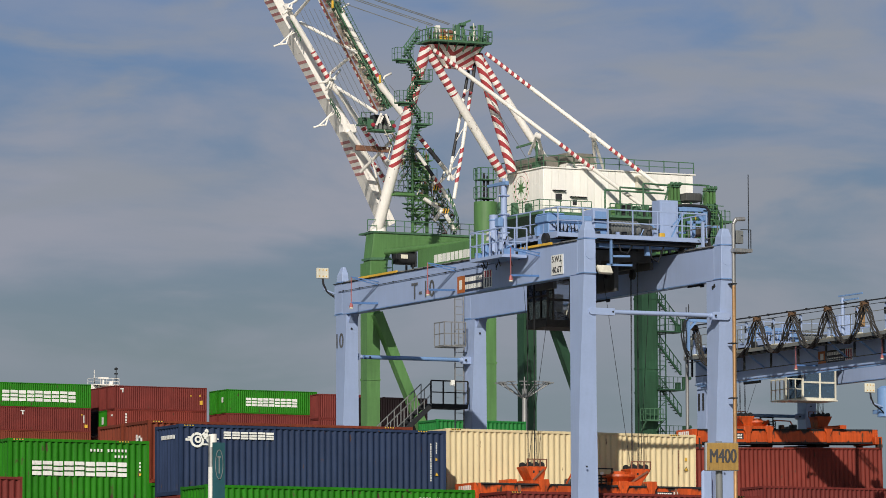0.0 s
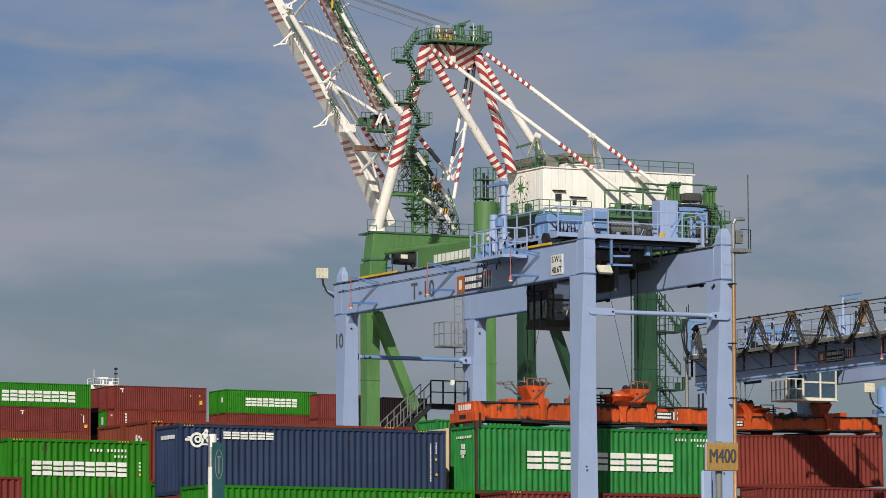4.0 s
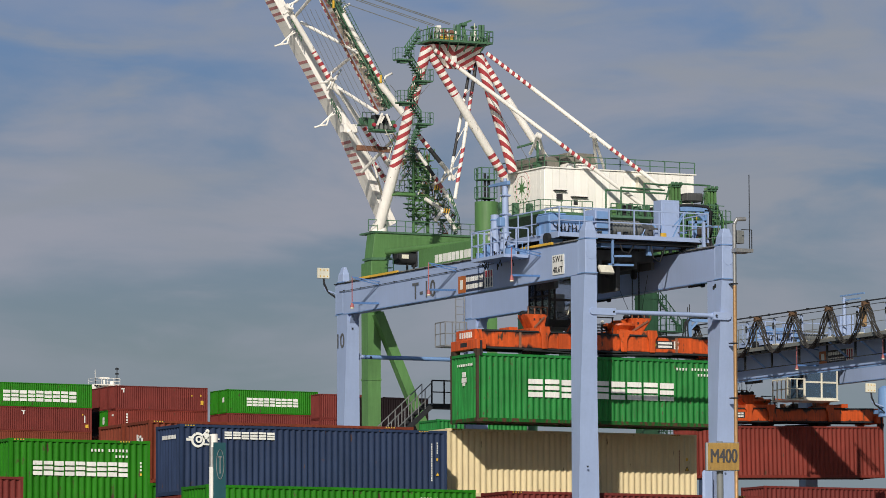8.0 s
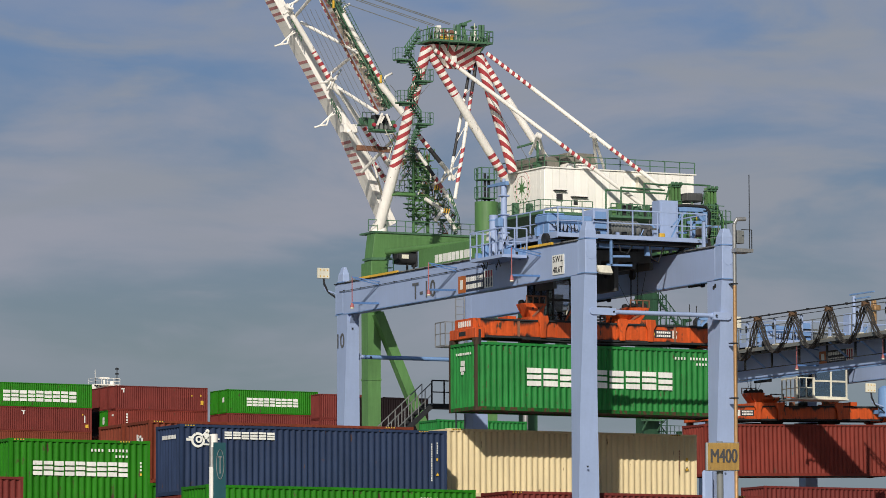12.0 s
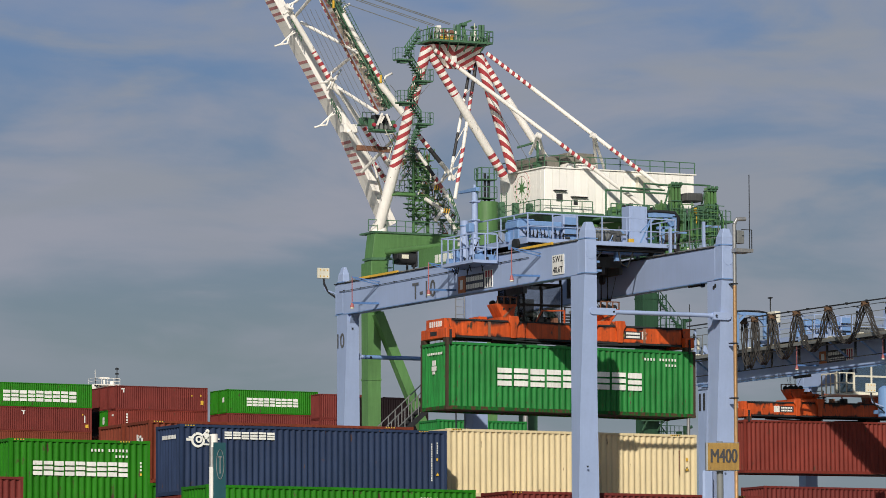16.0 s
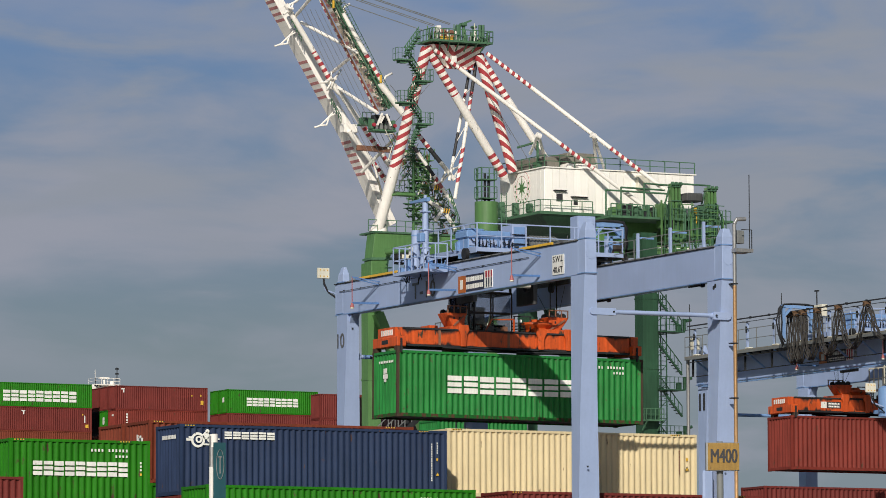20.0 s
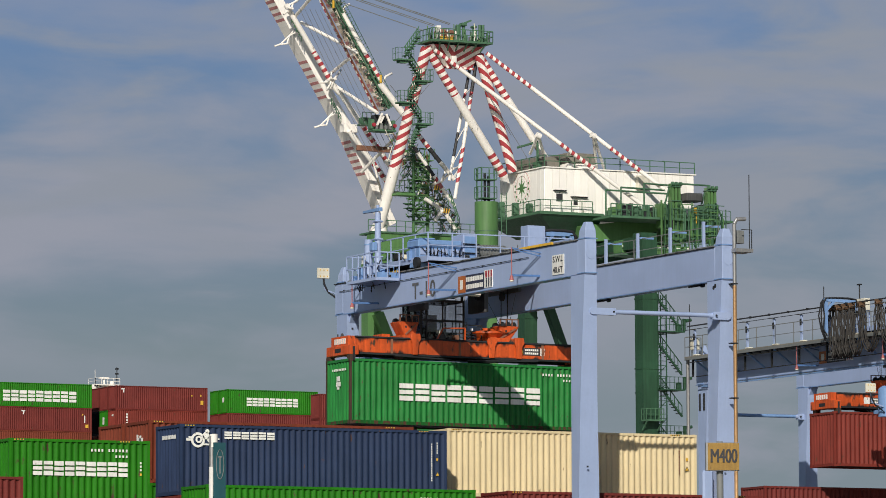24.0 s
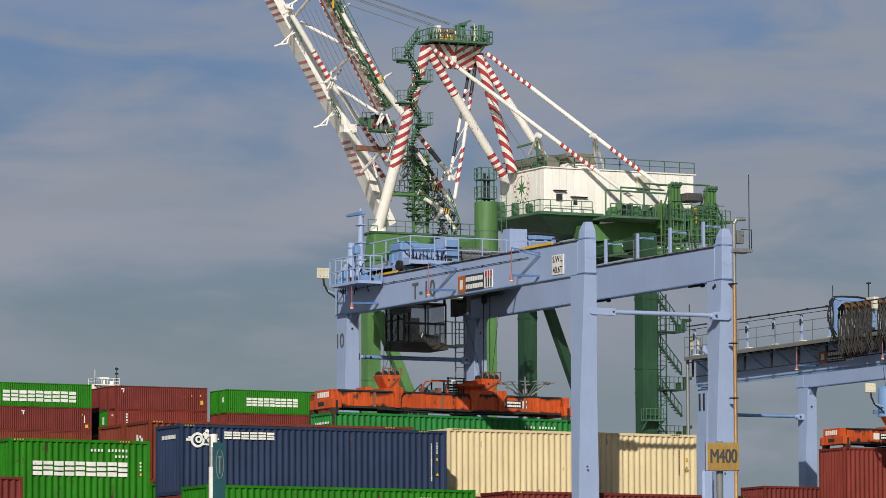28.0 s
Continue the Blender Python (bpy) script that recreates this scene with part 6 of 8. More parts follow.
    boxes("wall_unit", [(x0 + 9.05, x0 + 10.2, y0 - 0.5, y0, z1 - 1.6, z1 - 0.4)], LAMPWHITE, house, bevel=0.03)
    boxes("roof_unit", [(x0 + 0.6, x0 + 2.6, y0 + 2.0, y0 + 7, z1, z1 + 1.1), (x0 + 2.8, x0 + 5.6, y0 + 1.0, y0 + 5, z1 + 0.5, z1 + 1.45)], GREY, house, bevel=0.05)
    boxes("roof_unit_base", [(x0 + 2.8, x0 + 5.6, y0 + 1.0, y0 + 5, z1, z1 + 0.5)], CREAM, house)
    railing(house, [(x0, y1, z1), (x0, y0, z1), (x1, y0, z1)], 1.0, 1.5, 0.035, GREEN2)
    railing(house, [(x0 - 0.95, y1, z0), (x0 - 0.95, y0 - 0.95, z0), (x0 + 4.2, y0 - 0.95, z0)], 1.0, 1.1, 0.03, GREEN2)
    # plain star and ring of blocks on the short wall
    bm = bmesh.new()
    cy, cz = y0 + 4.2, z1 - 1.5
    rim = [bm.verts.new((x0 - 0.02, cy + r * math.cos(math.pi * i / 8), cz + r * math.sin(math.pi * i / 8))) for i in range(16) for r in ((1.1 if i % 4 == 0 else 0.8) if i % 2 == 0 else 0.3,)]
    back = [bm.verts.new((x0 + 0.02, v.co.y, v.co.z)) for v in rim]
    bm.faces.new(rim)
    for i in range(16):
        bm.faces.new((rim[i], back[i], back[(i + 1) % 16], rim[(i + 1) % 16]))
    bmesh.ops.recalc_face_normals(bm, faces=bm.faces[:])
    part("star_emblem", bm, GREEN, house)
    boxes("emblem_block", [(x0 - 0.02, x0, cy + 1.25 * math.cos(a) - 0.1, cy + 1.25 * math.cos(a) + 0.1, cz + 1.25 * math.sin(a) - 0.1, cz + 1.25 * math.sin(a) + 0.1)
                          for a in [radians(165 + 23 * i) for i in range(10)]], GREEN, house)
    for r in (1.05, 1.5):
        bm = bmesh.new()
        for i in range(32):
            a, b = 2 * math.pi * i / 32, 2 * math.pi * (i + 1) / 32
            bar(bm, (x0 - 0.01, cy + r * math.cos(a), cz + r * math.sin(a)), (x0 - 0.01, cy + r * math.cos(b), cz + r * math.sin(b)), 0.022)
        part("emblem_ring", bm, FADED, house)
    # roof davit
    bars("davit", [((x0 + 0.5, y0 + 2.2, z1), (x0 + 0.5, y0 + 2.2, z1 + 2.4)), ((x0 + 0.5, y0 + 2.2, z1 + 2.4), (x0 - 0.2, y0 + 4.6, z1 + 2.1))], 0.16, GREEN2, house)
    boxes("davit_foot", [(x0 + 0.2, x0 + 0.8, y0 + 1.9, y0 + 2.5, z1 - 0.3, z1 + 0.6)], GREEN2, house)
    for k in range(3):
        boxes("wall_gear", [(x0 - 0.8, x0 - 0.3, y0 + 1.5 + 2.6 * k, y0 + 2.1 + 2.6 * k, z0 + 0.1, z0 + 0.9 + 0.3 * k)], GREEN2, house, bevel=0.08)

    # machinery deck behind the house: pipes, frames, sheave towers
    YP = 379.0
    boxes("machinery_deck", [(x0 + 4.4, x1 + 1.6, YP - 0.9, y0 - 0.1, z0 - 0.6, z0 - 0.4)], GREEN2, c)
    railing(c, [(x0 + 4.4, YP - 0.9, z0 - 0.4), (x0 + 8.6, YP - 0.9, z0 - 0.4)], 1.0, 0.55, 0.04, GREEN2)
    for a, b, h in ((4.4, 10.9, 1.85), (5.9, 10.4, 2.15), (8.2, 11.0, 2.6), (11.0, 15.0, 2.75)):
        tubes("pipe", [((x0 + a, YP, z0 + h), (x0 + b, YP + 0.3, z0 + h - 0.02)), ((x0 + a, YP, z0 - 0.4), (x0 + a, YP, z0 + h))], 0.08, GREEN2, c)
    rnd = random.Random(4)
    for i in range(26):
        x = x0 + 4.6 + 0.25 * i + rnd.uniform(-0.1, 0.1)
        h = rnd.uniform(0.4, 1.3)
        boxes("winch_gear", [(x, x + rnd.uniform(0.15, 0.5), YP - rnd.uniform(0.0, 0.7), YP + 0.4, z0 - 0.4, z0 - 0.4 + h)], (GREEN2, GREEN, DARK)[i % 3], c, bevel=0.04)
    for x, zt in ((x0 + 10.7, 48.6), (x0 + 14.3, 48.4)):
        for k in range(3):
            bm = bmesh.new()
            taper(bm, [(x + 0.36 * k, x + 0.36 * k + 0.24, YP - 0.5, YP + 0.3, z0 - 2.4), (x + 0.33 * k + 0.05, x + 0.33 * k + 0.26, YP - 0.4, YP + 0.2, zt)])
            part("sheave_tower_plate", bm, GREEN, c)
        boxes("sheave_tower_cap", [(x + 0.0, x + 0.98, YP - 0.55, YP + 0.35, h, h + 0.12) for h in (zt - 0.35, zt - 1.6)], GREEN2, c, bevel=0.05)
        bars("sheave_tower_stay", [((x - 0.8, YP, z0 - 0.4), (x, YP, zt - 0.4)), ((x + 1.1, YP, zt - 1.4), (x + 1.9, YP, z0 - 0.4))], 0.12, GREEN2, c)
        tubes("tower_sheave", [((x - 0.05 + 0.4 * k, YP - 0.55, zt - 0.05), (x + 0.15 + 0.4 * k, YP - 0.55, zt - 0.05)) for k in range(3)], 0.17, GREEN2, c, seg=14)
    boxes("grey_hood", [(x0 + 12.3, x0 + 13.9, YP - 0.4, YP + 1.4, z0 + 1.2, z0 + 1.95)], ENGINE, c, bevel=0.1)
    for i in range(14):
        x = x0 + 9.6 + 0.4 * i
        boxes("rear_gear", [(x, x + rnd.uniform(0.2, 0.6), YP - rnd.uniform(0.3, 1.0), YP + 0.4, z0 - rnd.uniform(1.2, 2.4), z0 + rnd.uniform(-0.2, 1.1))], (GREEN, GREEN2, DARK, GREEN2)[i % 4], c, bevel=0.06)
    for i in range(44):
        x = x0 + 9.2 + 0.15 * i
        y = YP - rnd.uniform(0.6, 1.3)
        bars("gear_post", [((x, y, z0 - rnd.uniform(2.0, 3.4)), (x, y, z0 - 0.4 + rnd.uniform(0.0, 1.5)))], rnd.uniform(0.05, 0.13), (GREEN, GREEN2, GREEN_SHADED)[i % 3], c)
    for i in range(16):
        x, z = x0 + rnd.uniform(9.2, 13.8), z0 + rnd.uniform(-2.4, 1.2)
        bars("gear_rail", [((x, YP - 1.25, z), (x + rnd.uniform(0.8, 2.4), YP - 1.25, z))], 0.07, (GREEN, GREEN2)[i % 2], c)
    boxes("caution_post", [(x0 + 10.0, x0 + 10.3, YP - 1.1, YP - 1.0, z0 - 1.0, z0 - 0.1), (x0 + 12.6, x0 + 12.85, YP - 1.1, YP - 1.0, z0 - 0.8, z0 + 0.6)], YELLOW, c)
    railing(c, [(x0 + 9.5, YP - 1.2, z0 - 0.6), (x0 + 16.2, YP - 1.2, z0 - 0.6)], 1.0, 0.8, 0.025, GREEN2)
    boxes("lower_deck", [(x0 + 5, x0 + 13.6, YP - 1.6, YP + 0.6, z0 - 3.9, z0 - 3.7)], GREEN2, c)
    for i in range(9):
        x = x0 + 5.1 + 0.9 * i
        boxes("lower_gear", [(x, x + 0.6, YP - 1.4, YP, z0 - 3.7, z0 - 2.6 - 0.3 * (i % 3))], GREEN, c, bevel=0.05)
        boxes("gear_label", [(x + 0.1, x + 0.45, YP - 1.42, YP - 1.4, z0 - 3.2, z0 - 3.05)], WHITE, c)
    railing(c, [(x0 + 5, YP - 1.6, z0 - 3.7), (x0 + 13.6, YP - 1.6, z0 - 3.7)], 1.0, 1.1, 0.035, GREEN2)

    # mast head
    ax, ay, az = 196.0, 386.0, 60.2
    for lo0, lo1, hi0, hi1, m in ((1.5, 2.6, 0.2, 2.6, BAND3), (2.6, 4.9, 2.6, 5.2, BAND)):
        bm = bmesh.new()
        taper(bm, [(ax + lo0, ax + lo1, ay + 0.9, ay + 1.3, az - 1.45), (ax + hi0, ax + hi1, ay - 0.7, ay + 1.3, az + 0.3)])
        part("mast_head", bm, m, c, bevel=0.03)
    tubes("head_rail", [((ax + 1.2, ay + 0.8, az - 1.5), (ax + 5.0, ay + 0.8, az - 1.5))], 0.11, BAND2, c)
    boxes("head_lug", [(ax + 2.3, ax + 2.75, ay - 0.4, ay + 0.3, az - 1.2, az - 0.6)], CREAM, c, bevel=0.04)
    boxes("head_platform", [(ax - 0.2, ax + 5.7, ay - 1.5, ay + 1.5, az + 0.45, az + 0.62)], GREEN2, c)
    bars("head_bracket", [((ax + 0.6 + 0.9 * i, ay - 1.4, az + 0.45), (ax + 0.9 + 0.8 * i, ay - 0.6, az - 0.2)) for i in range(6)], 0.1, GREEN2, c)
    railing(c, [(ax - 0.2, ay + 1.5, az + 0.62), (ax - 0.2, ay - 1.5, az + 0.62), (ax + 5.7, ay - 1.5, az + 0.62), (ax + 5.7, ay + 1.5, az + 0.62)], 0.95, 0.55, 0.035, GREEN2)
    boxes("head_winch", [(ax + 0.55, ax + 0.95, ay - 1.0, ay - 0.4, az + 0.62, az + 1.9), (ax + 1.2, ax + 1.9, ay - 1.0, ay - 0.4, az + 0.62, az + 1.25), (ax + 2.1, ax + 2.5, ay - 0.9, ay - 0.4, az + 0.62, az + 1.5)], CREAM, c, bevel=0.06)
    boxes("head_winch_guard", [(ax + 0.75, ax + 2.0, ay - 1.1, ay - 1.0, az + 0.6, az + 0.95)], YELLOW, c)
    tubes("head_sheave", [((ax + 1.1, ay - 1.0, az + 1.25), (ax + 1.2, ay - 0.5, az + 1.25)), ((ax + 1.9, ay - 1.0, az + 1.2), (ax + 2.0, ay - 0.5, az + 1.2))], 0.35, RUSTY, c, seg=16)
    tubes("head_vent", [((ax + k, ay - 0.6, az + 0.62), (ax + k, ay - 0.6, az + 0.62 + h)) for k, h in ((3.3, 1.6), (4.3, 1.5), (4.9, 1.6), (5.2, 1.6))], 0.14, GREEN2, c)
    boxes("head_hood", [(ax + 3.0, ax + 3.5, ay - 0.9, ay - 0.3, az + 2.0, az + 2.3), (ax + 4.1, ax + 4.5, ay - 0.9, ay - 0.3, az + 1.9, az + 2.1), (ax + 2.6, ax + 2.95, ay - 0.8, ay - 0.3, az + 0.7, az + 2.1)], GREEN2, c, bevel=0.05)
    bars("head_davit", [((ax + 2.7, ay - 0.5, az + 2.0), (ax + 4.0, ay - 0.7, az + 2.55))], 0.16, GREEN2, c)

    bm = bmesh.new()
    clutter = random.Random(21)
    for i in range(70):
        p = Vector((ax + clutter.uniform(0.2, 5.5), ay + clutter.uniform(-1.2, 0.6), az + 0.62))
        w, h, first = clutter.uniform(0.04, 0.14), clutter.uniform(0.25, 1.1 if i % 4 else 1.7), len(bm.faces)
        if i % 3:
            tube(bm, p, p + Vector((clutter.uniform(-0.25, 0.25), 0, h)), 0.045, seg=6)
        else:
            box(bm, -w, w, -w, w, 0, h * 0.6, Matrix.Translation(p))
        bm.faces.ensure_lookup_table()
        for f in bm.faces[first:]:
            f.material_index = i % 7
    mixed_gear("head_gear", bm, (LAMPWHITE, GREEN, RUSTY, RAILGREY, GREEN2, CREAM, GREEN), c)

    def strut(name, p, q, r, cut, materials, seg=14):
        """A tube in lengths of different paint; cut: where the paint changes, 0 to 1."""
        p, q = Vector(p), Vector(q)
        for a, b, m in zip((0, *cut), (*cut, 1), materials):
            bm = bmesh.new()
            tube(bm, p.lerp(q, a), p.lerp(q, b), r, seg=seg)
            part(name, bm, m, c)

    apl, apr = (ax, ay, az), (ax + 5.1, ay, az - 0.3)
    strut("mast_leg", apl, (193.86, 391.50, 44.30), 0.5, (0.64,), (BAND, CREAM), 10)
    bm = bmesh.new()
    tube(bm, (194.08, 391.6, 44.44), (194.25, 391.6, 45.29), 0.88, 0.58, seg=10)
    part("mast_foot", bm, CREAM, c)
    strut("mast_leg", apl, (204.43, 387.60, 49.45), 0.385, (0.36, 0.8), (BAND, CREAM, BAND))
    strut("mast_leg", apr, (204.88, 386.86, 49.90), 0.43, (), (BAND3,))
    strut("mast_leg", apr, (207.57, 385.80, 51.02), 0.33, (0.42,), (BAND, CREAM))
    strut("back_stay", (ax + 0.5, ay - 0.5, az - 0.2), (213.54, 379.40, 46.70), 0.185, (0.12, 0.36, 0.61, 0.77), (BAND2, CREAM, CREAM, BAND2, CREAM))
    strut("back_stay", (ax + 5.6, ay - 0.5, az - 0.2), (215.75, 379.30, 48.13), 0.185, (0.25, 0.70, 0.865), (BAND2, CREAM, BAND2, CREAM))
    for p, q in (((204.28, 381.00, 52.53), (205.04, 384.00, 51.16)), ((204.28, 381.00, 52.53), (206.38, 384.00, 51.27)), ((209.69, 381.00, 52.81), (211.66, 384.00, 50.14)), ((209.69, 381.00, 52.81), (212.45, 384.00, 50.17))):
        strut("stay_prop", p, q, 0.13, (), (CREAM,))
    for p in ((204.28, 381.00, 52.53), (209.69, 381.00, 52.81)):
        bm = bmesh.new()
        tube(bm, Vector(p) - Vector((0.2, 0, 0.05)), Vector(p) + Vector((0.2, 0, -0.2)), 0.27)
        part("stay_joint", bm, CREAM, c)
    # far folded stay: two rails with rungs
    e0, e1, f0, f1 = [Vector(v) for v in ((201.39, 388.00, 59.61), (199.18, 388.00, 48.95), (201.37, 387.00, 59.49), (199.78, 387.00, 50.26))]
    strut("folded_stay", e0, e1, 0.14, (0.24, 0.42, 0.6, 0.8), (BLACK, BAND, CREAM, BLACK, CREAM))
    strut("folded_stay", f0, f1, 0.16, (0.3, 0.55, 0.8), (BLACK, BAND, CREAM, BAND))
    for i in range(5):
        strut("stay_rung", e0.lerp(e1, 0.08 + i * 0.2), f0.lerp(f1, 0.07 + i * 0.18), 0.05, (), (CREAM,), 6)
    strut("folded_stay", (199.78, 387.00, 50.36), (199.21, 387.00, 47.27), 0.16, (0.55,), (BAND, CREAM))

    # raised boom: two box girders whose undersides carry faded red bars
    def girder(e0, e1, wide, deep, base, name_label):
        """A box girder along the near lower edge e0 to e1; returns its part and its axes."""
        along = (e1 - e0).normalized()
        top = Vector((0, 1, 0)).cross(along)
        top = top if top.x > 0 else -top
        bm = bmesh.new()
        v = [bm.verts.new(e + Vector((0, y, 0)) + top * h) for e in (e0, e1) for y, h in ((0, 0), (wide, 0), (wide, deep), (0, deep))]
        for f in ((3, 2, 1, 0), (4, 5, 6, 7), (0, 1, 5, 4), (1, 2, 6, 5), (2, 3, 7, 6), (3, 0, 4, 7)):
            bm.faces.new([v[i] for i in f])
        bmesh.ops.recalc_face_normals(bm, faces=bm.faces[:])
        g = part("boom_girder", bm, base, c, name_label, bevel=0.02)
        return g, along, top

    def across(name, g, e, along, top, y0, y1, h0, h1, thick, material):
        """A plate across the girder at e: from y0 to y1 wide, h0 to h1 up, thick along it."""
        bm = bmesh.new()
        v = [bm.verts.new(e + Vector((0, y, 0)) + top * h + along * a) for a in (-thick / 2, thick / 2) for y, h in ((y0, h0), (y1, h0), (y1, h1), (y0, h1))]
        for f in ((3, 2, 1, 0), (4, 5, 6, 7), (0, 1, 5, 4), (1, 2, 6, 5), (2, 3, 7, 6), (3, 0, 4, 7)):
            bm.faces.new([v[i] for i in f])
        bmesh.ops.recalc_face_normals(bm, faces=bm.faces[:])
        return part(name, bm, material, g)

    def elbow(name, pts, r, material):
        """One bent tube through points."""
        bm = bmesh.new()
        hose(bm, [Vector(p) for p in pts], r, 8)
        part(name, bm, material, c)

    bl, bh = Vector((200.53, 400.86, 46.14)), Vector((187.73, 400.86, 66.83))
    bend = bl.lerp(bh, 0.37)
    foot = Vector((199.74, 400.86, 46.11))
    lower, dl, ul = girder(foot, bend, 1.85, 0.85, CREAM, "faded white box girder")
    boom, d, up = girder(bend, bh, 1.75, 0.85, CREAM, "faded white box girder")
    for a, b, n in ((0.226, 0.359, 6), (0.549, 0.696, 6), (0.872, 1.000, 6)):
        for i in range(n):
            k = a + (b - a) * i / (n - 1)
            if k < 0.37:
                across("faded_red_bar", lower, foot.lerp(bend, k / 0.37), dl, ul, 0.02, 1.83, -0.012, 0.0, 0.27, FADED)
            else:
                across("faded_red_bar", boom, bl.lerp(bh, k), d, up, 0.02, 1.73, -0.012, 0.0, 0.27, FADED)
    for t in range(9):
        k = 0.06 + 0.112 * t
        if k < 0.37:
            across("girder_seam", lower, foot.lerp(bend, k / 0.37), dl, ul, -0.012, 1.862, -0.008, 0.862, 0.03, CREAM)
        else:
            across("girder_seam", boom, bl.lerp(bh, k), d, up, -0.012, 1.762, -0.008, 0.862, 0.03, CREAM)
    # hinge boxes on the girder's side
    boxes("hinge_box", [(p[0] - 0.1, p[0] + 1.2, p[1] - 0.4, p[1] + 0.6, p[2] - 0.65, p[2] + 0.1) for p in ((194.70, 399.84, 54.85),)], CREAM, boom, bevel=0.05)
    # small forked arms on the lower side, and caged ladders beside them
    for k in (0, 1):
        o = Vector((3.9, 0.0, -7.06)) if k else Vector((0, 0, 0))
        for pts in (((188.21, 400.45, 61.65), (188.76, 400.45, 61.83), (189.65, 400.45, 62.65), (190.31, 400.45, 63.39)), ((188.65, 400.45, 61.83), (189.42, 400.45, 61.92), (189.65, 400.45, 62.65)), ((189.65, 400.45, 62.65), (190.49, 400.45, 63.16), (190.60, 400.45, 62.80))):
            elbow("boom_bracket", [Vector(p) + o for p in pts], 0.085, CREAM)
        q = Vector((189.83, 399.43, 62.93)) + o
        railing(c, [q - d * 1.0, q + d * 0.8], 0.6, 0.5, 0.03, GREEN2)
    # folded stays along the far girder
    strut("fore_stay", (188.78, 399.33, 65.28), (193.17, 399.33, 58.72), 0.24, (0.62,), (CREAM, BAND))
    strut("fore_stay", (192.79, 399.13, 58.82), (194.02, 399.13, 57.63), 0.3, (), (CREAM,))
    strut("fore_stay", (193.91, 399.13, 57.77), (199.39, 399.13, 50.80), 0.24, (0.44, 0.84), (CREAM, BAND, CREAM))
    strut("fore_stay", (195.05, 399.43, 54.32), (199.37, 399.43, 49.32), 0.24, (0.55, 0.93), (CREAM, BAND, CREAM))
    strut("fore_stay", (195.60, 395.76, 51.35), (196.48, 395.76, 48.33), 0.1, (0.5,), (CREAM, GREY))
    for pts in (((188.32, 398.82, 64.28), (188.82, 398.82, 64.72), (188.87, 398.82, 65.18), (189.65, 398.82, 65.57)), ((188.65, 398.82, 64.50), (189.15, 398.82, 64.94), (189.21, 398.82, 65.34), (189.92, 398.82, 65.80)),
                ((192.54, 398.82, 57.76), (192.98, 398.82, 58.44), (192.98, 398.82, 59.40)), ((192.92, 398.82, 57.88), (193.31, 398.82, 58.82), (193.98, 398.82, 59.67)), ((191.86, 398.82, 58.43), (192.54, 398.82, 58.48), (192.98, 398.82, 58.80)),
                ((194.78, 392.29, 57.54), (195.12, 392.29, 58.36), (195.78, 392.29, 58.70)), ((190.92, 392.29, 63.61), (191.09, 392.29, 64.27), (191.64, 392.29, 64.60))):
        elbow("stay_lug", pts, 0.105, CREAM)
    tubes("lug_pin", [((p[0] - 0.3, p[1] - 0.2, p[2]), (p[0] + 0.3, p[1] - 0.2, p[2] - 0.1)) for p in ((193.05, 398.72, 58.84), (188.82, 398.72, 64.90))], 0.1, CREAM, c)
    # zigzag bracing between the two girders
    for p, q in (((190.53, 399.84, 63.84), (192.25, 392.09, 60.37)), ((192.25, 392.09, 60.37), (193.47, 399.84, 59.45)), ((193.70, 399.84, 58.45), (194.33, 392.29, 55.12)), ((197.54, 394.74, 53.60), (196.48, 399.84, 50.74)), ((189.80, 399.84, 64.20), (188.87, 393.72, 65.46))):
        strut("boom_brace", p, q, 0.15, (), (CREAM,), 10)
    # the near girder, stained beneath, with a walkway and machinery on its side
    nl, nh = Vector((195.15, 392.70, 55.41)), Vector((189.10, 392.70, 65.84))
    near, dn, un = girder(nl, nh, 0.75, 0.9, STAINED, "rust-stained boom girder")
    for i in range(26):
        e = nl.lerp(nh, (i + 0.5) / 26)
        if i % 9 < 6:
            across("faded_red_bar", near, e, dn, un, 0.05, 0.7, -0.012, 0.0, 0.28, FADED if i % 3 else CREAM)
        across("girder_rib", near, e + dn * 0.15, dn, un, -0.1, 0.0, 0.0, 0.88, 0.06, CREAM if i % 3 else GREEN2)
    strut("girder_edge", nl + Vector((0, 1.3, 0)), nh + Vector((0, 1.3, 0)), 0.11, (), (BAND,), 8)
    strut("drain_pipe", nl + Vector((0, 0.95, 0)) - un * 0.06, nh + Vector((0, 0.95, 0)) - un * 0.06, 0.07, (), (RUSTY,), 8)
    walkp = [nl.lerp(nh, i / 8) + un * 0.45 + Vector((0, -0.75, 0)) for i in range(9)]
    for a, b in zip(walkp, walkp[1:]):
        for name, o, w in (("walkway", 0.0, 0.1), ("walkway_rail", 0.3, 0.04), ("walkway_rail", 0.6, 0.04), ("cable_tray", -0.3, 0.13)):
            bm = bmesh.new()
            bar(bm, a + un * o, b + un * o, w)
            part(name, bm, GREEN2, near)
        for k in (0, 0.25, 0.5, 0.75):
            bm = bmesh.new()
            bar(bm, a.lerp(b, k) - un * 0.4, a.lerp(b, k) + un * 0.6, 0.04)
            part("walkway_post", bm, GREEN2, near)
    bm = bmesh.new()
